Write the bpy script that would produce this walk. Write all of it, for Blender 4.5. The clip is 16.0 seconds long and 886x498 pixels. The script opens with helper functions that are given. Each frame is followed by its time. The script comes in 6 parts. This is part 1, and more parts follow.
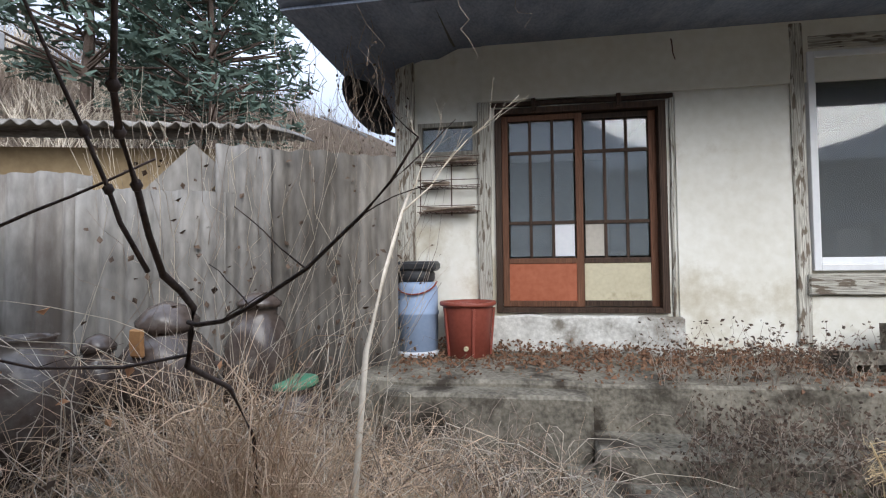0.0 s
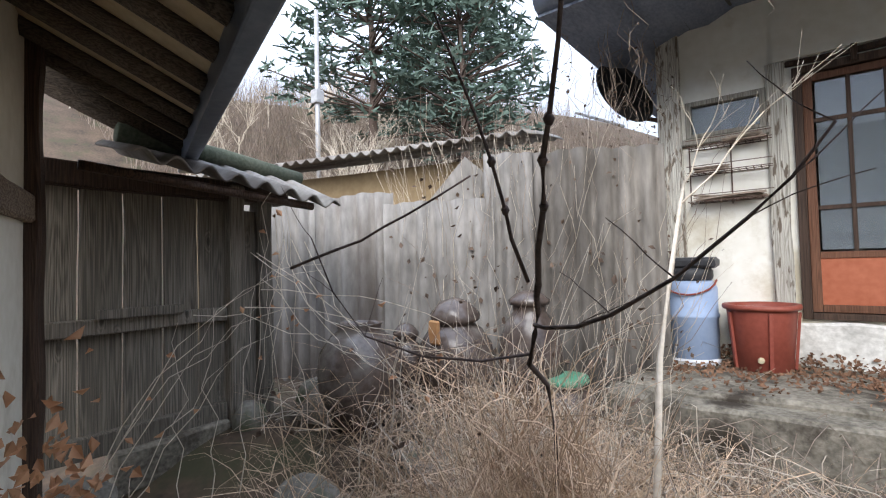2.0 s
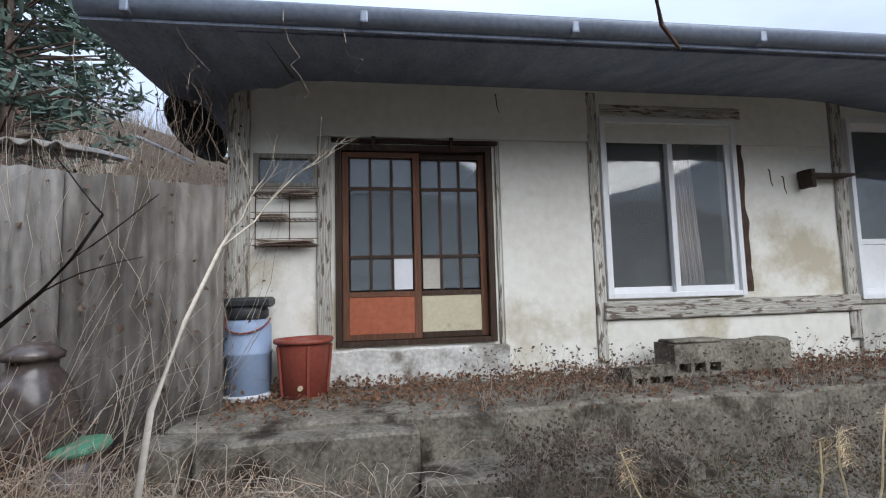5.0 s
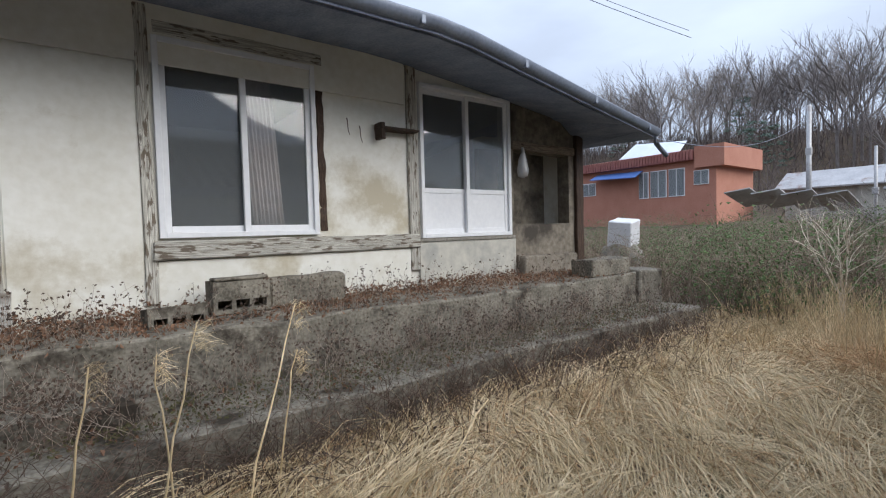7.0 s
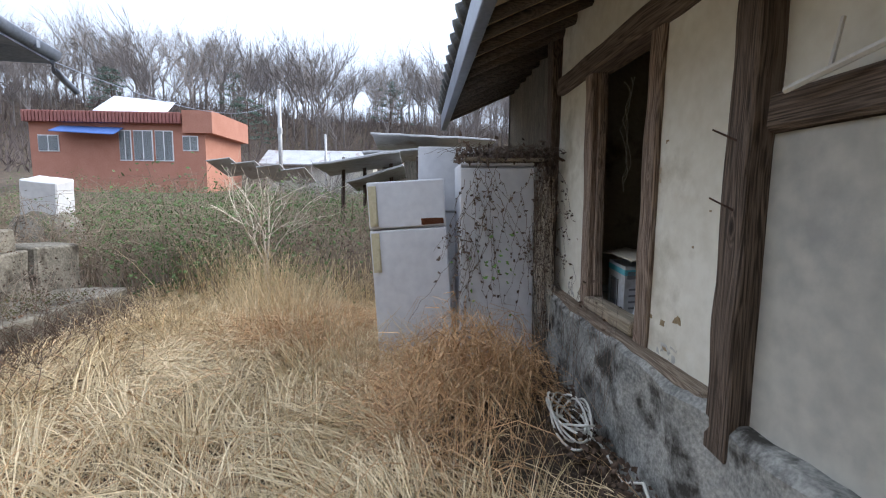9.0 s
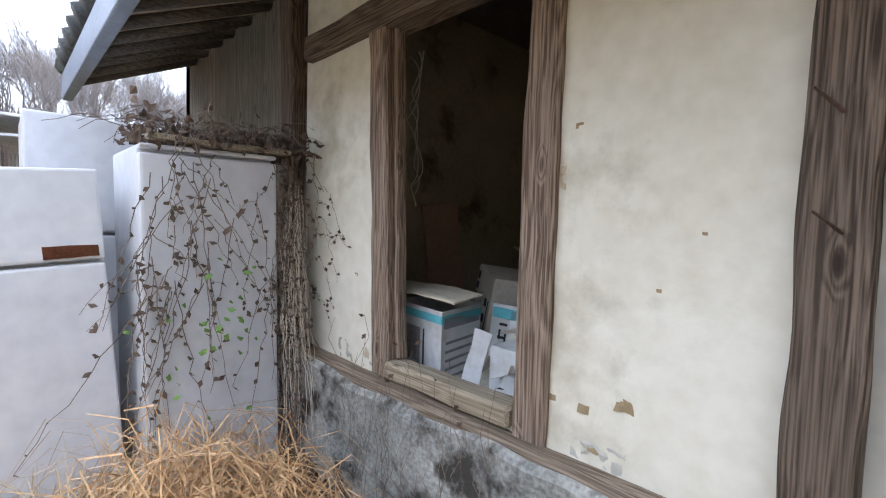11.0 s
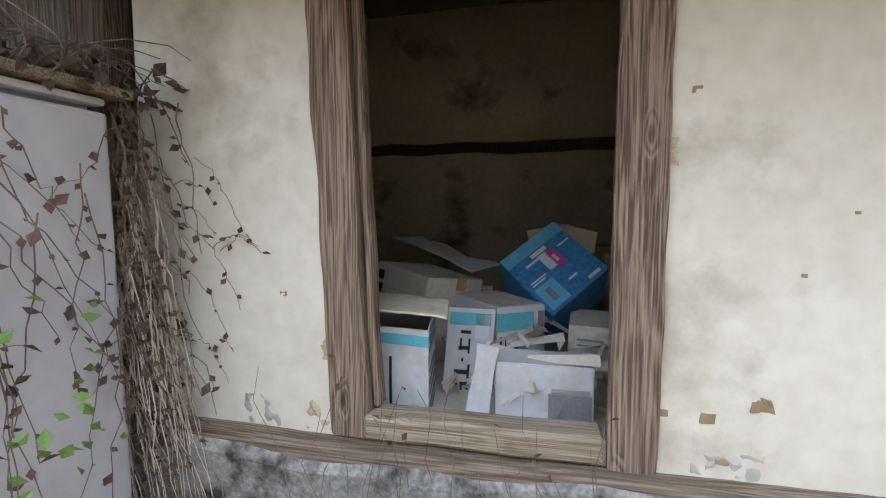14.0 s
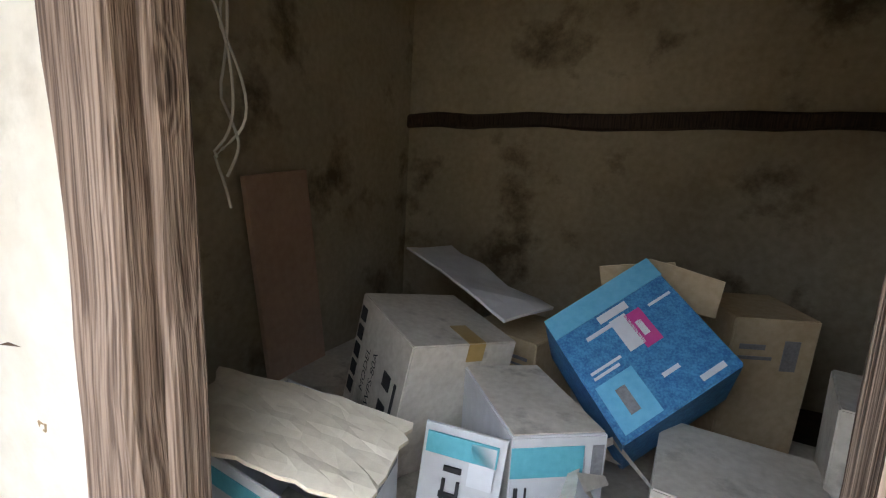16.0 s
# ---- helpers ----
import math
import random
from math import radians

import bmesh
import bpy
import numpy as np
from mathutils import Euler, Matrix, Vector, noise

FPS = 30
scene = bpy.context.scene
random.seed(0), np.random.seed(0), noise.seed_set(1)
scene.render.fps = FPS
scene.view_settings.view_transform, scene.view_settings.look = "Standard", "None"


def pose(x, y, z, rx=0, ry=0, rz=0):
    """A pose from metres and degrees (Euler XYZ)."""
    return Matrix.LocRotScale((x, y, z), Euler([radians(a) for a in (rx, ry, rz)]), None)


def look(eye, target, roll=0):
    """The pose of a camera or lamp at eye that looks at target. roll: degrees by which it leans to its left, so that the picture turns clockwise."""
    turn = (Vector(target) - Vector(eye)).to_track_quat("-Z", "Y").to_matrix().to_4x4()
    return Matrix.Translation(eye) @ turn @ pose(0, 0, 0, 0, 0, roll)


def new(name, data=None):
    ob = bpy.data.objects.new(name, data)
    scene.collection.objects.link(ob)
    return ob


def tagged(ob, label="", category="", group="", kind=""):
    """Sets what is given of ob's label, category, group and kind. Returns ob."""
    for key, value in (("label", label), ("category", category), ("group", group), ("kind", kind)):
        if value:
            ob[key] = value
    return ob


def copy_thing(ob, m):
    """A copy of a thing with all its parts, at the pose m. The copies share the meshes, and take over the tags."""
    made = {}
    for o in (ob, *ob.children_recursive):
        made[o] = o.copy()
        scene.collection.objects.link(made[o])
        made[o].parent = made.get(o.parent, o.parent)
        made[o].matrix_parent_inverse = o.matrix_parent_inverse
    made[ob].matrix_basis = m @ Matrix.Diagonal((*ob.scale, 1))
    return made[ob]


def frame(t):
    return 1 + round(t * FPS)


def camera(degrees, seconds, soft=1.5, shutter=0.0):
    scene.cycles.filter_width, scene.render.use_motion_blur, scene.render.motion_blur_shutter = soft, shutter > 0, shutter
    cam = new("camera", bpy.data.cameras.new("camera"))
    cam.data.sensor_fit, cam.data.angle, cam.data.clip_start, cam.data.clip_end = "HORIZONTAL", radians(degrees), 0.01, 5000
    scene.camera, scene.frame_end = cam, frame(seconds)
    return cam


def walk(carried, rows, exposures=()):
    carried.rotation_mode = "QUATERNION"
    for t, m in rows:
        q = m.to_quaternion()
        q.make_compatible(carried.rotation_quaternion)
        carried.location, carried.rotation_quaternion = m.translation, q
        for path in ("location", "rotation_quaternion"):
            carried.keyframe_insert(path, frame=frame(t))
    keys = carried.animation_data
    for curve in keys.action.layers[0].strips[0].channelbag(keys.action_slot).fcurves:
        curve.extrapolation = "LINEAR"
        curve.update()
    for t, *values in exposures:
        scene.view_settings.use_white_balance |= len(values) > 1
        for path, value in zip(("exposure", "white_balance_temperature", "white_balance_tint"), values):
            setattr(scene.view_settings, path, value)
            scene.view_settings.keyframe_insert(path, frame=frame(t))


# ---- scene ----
cam = camera(87.3, 16.0, soft=1.15)
PATH = [
    (0, (0.018, 0.016, 1.449), (-0.275, 1.993, 1.516), -0.6),
    (0.5, (-0.076, -0.022, 1.465), (-0.677, 1.885, 1.531), -0.8),
    (1, (-0.103, -0.032, 1.465), (-0.966, 1.771, 1.527), -1.0),
    (1.5, (-0.117, -0.044, 1.470), (-1.181, 1.648, 1.530), -1.2),
    (2, (-0.129, -0.045, 1.469), (-1.341, 1.544, 1.537), -1.4),
    (2.5, (-0.142, -0.054, 1.471), (-1.413, 1.486, 1.581), -1.6),
    (3, (-0.119, -0.065, 1.481), (-1.342, 1.51, 1.655), -1.6),
    (3.5, (-0.087, -0.076, 1.490), (-1.113, 1.626, 1.735), -1.4),
    (4, (-0.007, -0.078, 1.495), (-0.656, 1.798, 1.764), -1.5),
    (4.5, (0.113, -0.075, 1.497), (-0.071, 1.903, 1.746), -1.5),
    (5, (0.222, -0.022, 1.508), (0.512, 1.951, 1.678), -1.5),
    (5.2, (0.279, 0.022, 1.502), (0.755, 1.961, 1.637), -1.5),
    (7.3, (2.201, -0.665, 1.358), (3.539, 0.815, 1.222), -1.4),
    (7.5, (2.36, -0.6, 1.35), (3.819, 0.759, 1.19), -1.4),
    (8, (2.62, -0.654, 1.333), (4.365, 0.299, 1.119), -1.0),
    (8.5, (2.963, -0.781, 1.315), (4.899, -0.334, 1.083), -0.4),
    (9, (3.259, -0.904, 1.298), (5.243, -1.002, 1.07), 0.6),
    (9.5, (3.698, -0.931, 1.312), (5.605, -1.5, 1.112), 0.9),
    (9.7, (3.831, -0.935, 1.313), (5.69, -1.645, 1.119), 0.9),
    (11.8, (5.094, -0.729, 1.231), (6.176, -2.409, 1.147), 1.3),
    (12, (5.2, -0.737, 1.231), (6.174, -2.482, 1.142), 1.0),
    (12.5, (5.374, -0.702, 1.21), (6.107, -2.559, 1.093), 0.9),
    (13, (5.621, -0.583, 1.22), (6.122, -2.514, 1.073), 0.7),
    (13.5, (5.757, -0.59, 1.249), (6.172, -2.539, 1.08), 0.3),
    (14, (5.684, -0.745, 1.247), (6.149, -2.685, 1.096), 0.0),
    (14.5, (5.584, -1.021, 1.26), (6.165, -2.932, 1.144), 0.1),
    (15, (5.599, -1.365, 1.268), (6.288, -3.209, 1.155), 1.4),
    (15.5, (5.64, -1.58, 1.39), (6.41, -3.365, 1.183), 2.5),
    (16, (5.672, -1.668, 1.42), (6.477, -3.426, 1.112), 3.2),
]
walk(cam, [(t, look(eye, target, roll)) for t, eye, target, roll in PATH],
     [(0, 1.45, 6500, 10), (1, 1.6, 6600, 11), (2.5, 1.95, 6600, 11), (3.4, 1.9, 6500, 10), (4, 1.45, 6400, 10), (5.2, 1.2, 6300, 10), (7.3, 1.15, 6600, 10), (8.2, 1.3, 6600, 10), (9.6, 2.3, 6600, 10), (11.8, 2.95, 6700, 11), (14.5, 2.95, 6900, 11), (16, 4.0, 7100, 12)])

# ---- light ----
world = bpy.data.worlds.new("overcast_sky")
scene.world = world
world.use_nodes = True
wn = world.node_tree
sky = wn.nodes.new("ShaderNodeTexSky")
sky.sky_type, sky.sun_disc = "NISHITA", False
sky.sun_elevation, sky.sun_rotation = radians(33), radians(207)
haze = wn.nodes.new("ShaderNodeMix")
haze.data_type = "RGBA"
haze.inputs[0].default_value = 0.8
haze.inputs[7].default_value = (8.8, 10.2, 12.9, 1)
wn.links.new(sky.outputs[0], haze.inputs[6])
# an overcast sky is three times as bright overhead as at the horizon, and faintly clouded
wtc, wsep = wn.nodes.new("ShaderNodeTexCoord"), wn.nodes.new("ShaderNodeSeparateXYZ")
wn.links.new(wtc.outputs["Generated"], wsep.inputs[0])
dome = wn.nodes.new("ShaderNodeMapRange")
dome.inputs[3].default_value, dome.inputs[4].default_value = 0.35, 1.05
wn.links.new(wsep.outputs[2], dome.inputs[0])
clouds = wn.nodes.new("ShaderNodeTexNoise")
clouds.inputs["Scale"].default_value, clouds.inputs["Detail"].default_value = 2.2, 5
cloud_map = wn.nodes.new("ShaderNodeMapping")
cloud_map.inputs["Scale"].default_value = (1, 1, 3)
wn.links.new(wtc.outputs["Generated"], cloud_map.inputs[0])
wn.links.new(cloud_map.outputs[0], clouds.inputs["Vector"])
cloud_range = wn.nodes.new("ShaderNodeMapRange")
cloud_range.inputs[1].default_value, cloud_range.inputs[2].default_value = 0.3, 0.7
cloud_range.inputs[3].default_value, cloud_range.inputs[4].default_value = 0.85, 1.15
wn.links.new(clouds.outputs[0], cloud_range.inputs[0])
gain = wn.nodes.new("ShaderNodeMath")
gain.operation = "MULTIPLY"
wn.links.new(dome.outputs[0], gain.inputs[0])
wn.links.new(cloud_range.outputs[0], gain.inputs[1])
overcast = wn.nodes.new("ShaderNodeVectorMath")
overcast.operation = "SCALE"
wn.links.new(haze.outputs[2], overcast.inputs[0])
wn.links.new(gain.outputs[0], overcast.inputs["Scale"])
wbg = wn.nodes["Background"]
wbg.inputs[1].default_value = 0.077
wn.links.new(overcast.outputs[0], wbg.inputs[0])
sun = new("sun", bpy.data.lights.new("sun", "SUN"))
sun.data.energy, sun.data.angle, sun.data.color = 1.2, radians(45), (1, 0.98, 0.95)
sun.matrix_world = look((0, 0, 30), (-4.5, 9, 23.5))


# ---- materials ----
def mat(name, c1, c2, scale=4.0, rough=0.85, bump=0.25, metal=0.0, stretch=(1, 1, 1), fine=10.0, spots=None, spot_amount=0.5, vary=0.0, spec=0.3):
    """Two noise scales between two colours, optional stains of a third colour, bump, per-object variation."""
    m = bpy.data.materials.new(name)
    m.use_nodes = True
    nt = m.node_tree
    n, l = nt.nodes, nt.links
    b = n["Principled BSDF"]
    b.inputs["Roughness"].default_value, b.inputs["Metallic"].default_value = rough, metal
    b.inputs["Specular IOR Level"].default_value = spec
    tc = n.new("ShaderNodeTexCoord")
    mp = n.new("ShaderNodeMapping")
    mp.inputs["Scale"].default_value = stretch
    l.new(tc.outputs["Object"], mp.inputs[0])
    n1, n2 = n.new("ShaderNodeTexNoise"), n.new("ShaderNodeTexNoise")
    n1.inputs["Scale"].default_value, n1.inputs["Detail"].default_value = scale, 6
    n2.inputs["Scale"].default_value, n2.inputs["Detail"].default_value = scale * fine, 5
    for q in (n1, n2):
        l.new(mp.outputs[0], q.inputs["Vector"])
    add = n.new("ShaderNodeMath")
    add.operation = "MULTIPLY_ADD"
    add.inputs[1].default_value = 0.5
    l.new(n2.outputs[0], add.inputs[0])
    half = n.new("ShaderNodeMath")
    half.operation = "MULTIPLY"
    half.inputs[1].default_value = 0.5
    l.new(n1.outputs[0], half.inputs[0])
    l.new(half.outputs[0], add.inputs[2])
    ramp = n.new("ShaderNodeValToRGB")
    ramp.color_ramp.elements[0].position, ramp.color_ramp.elements[1].position = 0.36, 0.64
    ramp.color_ramp.elements[0].color, ramp.color_ramp.elements[1].color = (*c1, 1), (*c2, 1)
    l.new(add.outputs[0], ramp.inputs[0])
    col = ramp.outputs[0]
    if spots:
        n3 = n.new("ShaderNodeTexNoise")
        n3.inputs["Scale"].default_value, n3.inputs["Detail"].default_value, n3.inputs["Roughness"].default_value = scale * 0.7, 9, 0.65
        l.new(mp.outputs[0], n3.inputs["Vector"])
        r3 = n.new("ShaderNodeValToRGB")
        r3.color_ramp.elements[0].position, r3.color_ramp.elements[1].position = 0.62 - 0.2 * spot_amount, 0.74 - 0.2 * spot_amount
        l.new(n3.outputs[0], r3.inputs[0])
        mx = n.new("ShaderNodeMix")
        mx.data_type = "RGBA"
        mx.inputs[7].default_value = (*spots, 1)
        l.new(r3.outputs[0], mx.inputs[0])
        l.new(col, mx.inputs[6])
        col = mx.outputs[2]
    if vary:
        inf = n.new("ShaderNodeObjectInfo")
        geo = n.new("ShaderNodeNewGeometry")
        sm = n.new("ShaderNodeMath")
        l.new(inf.outputs["Random"], sm.inputs[0])
        l.new(geo.outputs["Random Per Island"], sm.inputs[1])
        mr = n.new("ShaderNodeMapRange")
        mr.inputs[2].default_value = 2
        mr.inputs[3].default_value, mr.inputs[4].default_value = 1 - vary, 1 + vary
        l.new(sm.outputs[0], mr.inputs[0])
        hs = n.new("ShaderNodeHueSaturation")
        l.new(mr.outputs[0], hs.inputs["Value"])
        l.new(col, hs.inputs["Color"])
        col = hs.outputs[0]
    l.new(col, b.inputs["Base Color"])
    if bump:
        bp = n.new("ShaderNodeBump")
        bp.inputs["Strength"].default_value, bp.inputs["Distance"].default_value = bump, 0.01
        l.new(add.outputs[0], bp.inputs["Height"])
        l.new(bp.outputs[0], b.inputs["Normal"])
    return m


def wood(name, c1, c2, axis=2, rough=0.8, scale=1.0, spots=None):
    """Fine grain lines drawn out along one axis, wandering round scattered knots, with weathered patches."""
    m = bpy.data.materials.new(name)
    m.use_nodes = True
    n, l = m.node_tree.nodes, m.node_tree.links
    b = n["Principled BSDF"]
    b.inputs["Roughness"].default_value, b.inputs["Specular IOR Level"].default_value = rough, 0.25
    tc = n.new("ShaderNodeTexCoord")

    def stretched(across, along):
        mp = n.new("ShaderNodeMapping")
        st = [across] * 3
        st[axis] = along
        mp.inputs["Scale"].default_value = st
        l.new(tc.outputs["Object"], mp.inputs[0])
        return mp.outputs[0]

    def noise_of(vec, sc, detail):
        q = n.new("ShaderNodeTexNoise")
        q.inputs["Scale"].default_value, q.inputs["Detail"].default_value = sc, detail
        l.new(vec, q.inputs["Vector"])
        return q.outputs[0]

    def calc(op, a, bb):
        q = n.new("ShaderNodeMath")
        q.operation = op
        for k, x in enumerate((a, bb)):
            if isinstance(x, float):
                q.inputs[k].default_value = x
            else:
                l.new(x, q.inputs[k])
        return q.outputs[0]

    def ramp_of(v, p0, p1, k0, k1):
        q = n.new("ShaderNodeValToRGB")
        q.color_ramp.elements[0].position, q.color_ramp.elements[1].position = p0, p1
        q.color_ramp.elements[0].color, q.color_ramp.elements[1].color = k0, k1
        l.new(v, q.inputs[0])
        return q.outputs[0]

    def blend(f, x, y):
        q = n.new("ShaderNodeMix")
        q.data_type = "RGBA"
        l.new(f, q.inputs[0])
        for k, v in ((6, x), (7, y)):
            if isinstance(v, tuple):
                q.inputs[k].default_value = (*v, 1)
            else:
                l.new(v, q.inputs[k])
        return q.outputs[2]

    knot = n.new("ShaderNodeTexVoronoi")
    knot.inputs["Scale"].default_value = 1.0
    l.new(stretched(8.0, 2.6), knot.inputs["Vector"])
    near_knot = ramp_of(knot.outputs["Distance"], 0.0, 0.2, (1, 1, 1, 1), (0, 0, 0, 1))
    wander = calc("ADD", noise_of(stretched(11.0, 0.55), 1.0, 2), calc("MULTIPLY", near_knot, 0.16))
    lines = n.new("ShaderNodeMath")
    lines.operation = "SINE"
    l.new(calc("MULTIPLY", wander, 120.0), lines.inputs[0])
    fibre = noise_of(stretched(190.0, 2.2), 1.0, 3)
    height = calc("ADD", calc("MULTIPLY", lines.outputs[0], 0.09), fibre)
    col = ramp_of(height, 0.36, 0.66, (*c1, 1), (*c2, 1))
    patch = ramp_of(noise_of(stretched(5.0, 1.3), 1.0, 5), 0.42, 0.68, (0, 0, 0, 1), (1, 1, 1, 1))
    grey = tuple(0.35 * (p + q) for p, q in zip(c1, c2))
    col = blend(calc("MULTIPLY", patch, 0.45), col, grey)
    col = blend(ramp_of(knot.outputs["Distance"], 0.05, 0.11, (1, 1, 1, 1), (0, 0, 0, 1)), col, tuple(0.6 * v for v in c1))
    if spots:
        flake = ramp_of(noise_of(stretched(34.0, 7.0), 1.0, 7), 0.55, 0.61, (0, 0, 0, 1), (1, 1, 1, 1))
        col = blend(flake, col, spots)
    info = n.new("ShaderNodeObjectInfo")
    hs = n.new("ShaderNodeHueSaturation")
    l.new(calc("ADD", calc("MULTIPLY", info.outputs["Random"], 0.3), 0.85), hs.inputs["Value"])
    l.new(col, hs.inputs["Color"])
    l.new(hs.outputs[0], b.inputs["Base Color"])
    bp = n.new("ShaderNodeBump")
    bp.inputs["Strength"].default_value, bp.inputs["Distance"].default_value = 0.9, 0.006
    l.new(height, bp.inputs["Height"])
    l.new(bp.outputs[0], b.inputs["Normal"])
    return m


def glass(name, tint, dust, rough=0.05):
    m = bpy.data.materials.new(name)
    m.use_nodes = True
    n, l = m.node_tree.nodes, m.node_tree.links
    b = n["Principled BSDF"]
    b.inputs["Base Color"].default_value = (*tint, 1)
    b.inputs["Transmission Weight"].default_value = 1 - dust
    b.inputs["Roughness"].default_value = rough
    b.inputs["IOR"].default_value = 1.5
    return m


M_PLASTER = mat("cream_plaster", (0.7, 0.68, 0.6), (0.8, 0.79, 0.73), 1.3, 0.9, 0.4, spots=(0.5, 0.45, 0.34), spot_amount=0.35)
M_PLASTER_B = mat("yellowed_plaster", (0.66, 0.62, 0.51), (0.78, 0.75, 0.65), 1.6, 0.9, 0.5, spots=(0.46, 0.42, 0.32), spot_amount=0.3)
M_GREYPLASTER = mat("grey_weathered_plaster", (0.37, 0.36, 0.325), (0.56, 0.54, 0.47), 1.1, 0.92, 0.3, spots=(0.3, 0.3, 0.285), spot_amount=0.45)
M_CONCRETE = mat("old_concrete", (0.09, 0.08, 0.062), (0.31, 0.28, 0.225), 4.0, 0.95, 0.9, spots=(0.05, 0.04, 0.03), spot_amount=0.55)
M_FOUND = mat("lichened_cement", (0.16, 0.165, 0.155), (0.46, 0.45, 0.41), 6.0, 0.95, 1.0, spots=(0.055, 0.05, 0.042), spot_amount=0.68)
M_TAN = mat("bare_tan_plaster", (0.42, 0.34, 0.23), (0.6, 0.5, 0.36), 14, 0.95, 0.6)
M_MUD = mat("dark_mud_wall", (0.38, 0.325, 0.225), (0.5, 0.44, 0.32), 3.0, 0.95, 0.4, spots=(0.14, 0.11, 0.07), spot_amount=0.4)
M_MUDSHED = mat("ochre_mud_wall", (0.26, 0.19, 0.11), (0.36, 0.27, 0.16), 1.5, 0.95, 0.3)
M_OLDWOOD = wood("weathered_brown_wood", (0.1, 0.066, 0.047), (0.37, 0.28, 0.215))
M_OLDWOOD_X = wood("weathered_brown_beam", (0.12, 0.085, 0.06), (0.3, 0.24, 0.18), axis=0)
M_DARKBEAM = wood("dark_weathered_beam", (0.05, 0.036, 0.027), (0.2, 0.15, 0.115))
M_DARKBEAM_X = wood("dark_weathered_crossbeam", (0.05, 0.036, 0.027), (0.2, 0.15, 0.115), axis=0)
M_WHITEWASH = mat("grimy_whitewash", (0.42, 0.41, 0.38), (0.74, 0.73, 0.69), 3.0, 0.95, 0.8, spots=(0.2, 0.18, 0.15), spot_amount=0.5)
M_SILLWOOD = wood("pale_bare_wood", (0.2, 0.16, 0.11), (0.42, 0.35, 0.26), axis=0)
M_GREYWOOD = wood("grey_bare_wood", (0.2, 0.18, 0.15), (0.42, 0.4, 0.35))
M_PAINTWOOD = wood("flaking_white_wood", (0.3, 0.28, 0.24), (0.66, 0.64, 0.57), spots=(0.16, 0.13, 0.1))
M_PAINTWOOD_X = wood("flaking_white_sill", (0.3, 0.28, 0.24), (0.64, 0.62, 0.55), axis=0, spots=(0.16, 0.13, 0.1))
M_DARKWOOD = wood("dark_stained_wood", (0.035, 0.022, 0.016), (0.09, 0.055, 0.038), rough=0.6)
M_REDWOOD = wood("red_brown_door_wood", (0.1, 0.045, 0.026), (0.18, 0.085, 0.05), rough=0.6)
M_PLANK = wood("dark_plank_wood", (0.1, 0.09, 0.072), (0.25, 0.22, 0.18))
# bluish light under the eaves is put into the board colour
M_SOFFIT = mat("blue_lit_soffit", (0.13, 0.155, 0.215), (0.25, 0.285, 0.365), 2.0, 0.7, 0.3, stretch=(3, 1, 1))
M_RAFTER = wood("sooty_rafter", (0.06, 0.048, 0.04), (0.16, 0.13, 0.1), axis=1)
M_CLAY = mat("ochre_soffit_clay", (0.46, 0.36, 0.23), (0.6, 0.49, 0.33), 3, 0.95, 0.3)
M_GUTTER = mat("dark_gutter_metal", (0.13, 0.155, 0.2), (0.21, 0.24, 0.3), 3, 0.4, 0.05, 0.2, spec=0.5)
M_TILE = mat("dark_roof_tile", (0.05, 0.05, 0.05), (0.12, 0.12, 0.115), 5, 0.85, 0.4, spots=(0.09, 0.1, 0.06), vary=0.15)
M_SLATE = mat("corrugated_cement_sheet", (0.16, 0.15, 0.137), (0.33, 0.31, 0.285), 1.8, 0.9, 0.3, stretch=(1, 1, 0.35), spots=(0.14, 0.12, 0.105), spot_amount=0.55, vary=0.08)
M_SLATE_DK = mat("blackened_cement_sheet", (0.08, 0.072, 0.064), (0.24, 0.22, 0.195), 1.7, 0.9, 0.3, stretch=(1, 1, 0.3), spots=(0.08, 0.07, 0.06), spot_amount=0.7)
M_PVC = mat("white_pvc", (0.72, 0.73, 0.75), (0.8, 0.81, 0.82), 2, 0.35, 0.02, spec=0.5)
M_BLUE = mat("pale_blue_plastic", (0.27, 0.36, 0.53), (0.33, 0.42, 0.58), 3, 0.5, 0.05, spec=0.4)
M_REDTUB = mat("brick_red_plastic", (0.2, 0.045, 0.03), (0.27, 0.07, 0.047), 3, 0.5, 0.05, spec=0.4)
M_BLACKPL = mat("black_plastic", (0.025, 0.027, 0.03), (0.05, 0.05, 0.055), 4, 0.5, 0.1)
M_JAR = mat("brown_glazed_earthenware", (0.05, 0.036, 0.03), (0.13, 0.1, 0.085), 3, 0.24, 0.1, spots=(0.2, 0.18, 0.16), spot_amount=0.4, spec=0.5)
M_TERRACOTTA = mat("broken_terracotta", (0.32, 0.16, 0.07), (0.4, 0.22, 0.1), 5, 0.9, 0.3)
M_GREENLID = mat("green_plastic_lid", (0.07, 0.25, 0.15), (0.12, 0.34, 0.21), 4, 0.5, 0.1)
M_FRIDGE = mat("dirty_white_enamel", (0.56, 0.56, 0.58), (0.68, 0.68, 0.69), 1.5, 0.45, 0.05, spots=(0.4, 0.39, 0.38), spot_amount=0.25, spec=0.5)
M_CREAMPL = mat("yellowed_handle_plastic", (0.46, 0.4, 0.26), (0.56, 0.5, 0.34), 5, 0.5, 0.1)
M_RUST = mat("rust", (0.14, 0.045, 0.02), (0.26, 0.1, 0.05), 12, 0.9, 0.4)
M_STRAW = mat("dry_straw", (0.5, 0.365, 0.19), (0.92, 0.75, 0.49), 1.6, 0.85, 0, vary=0.5)
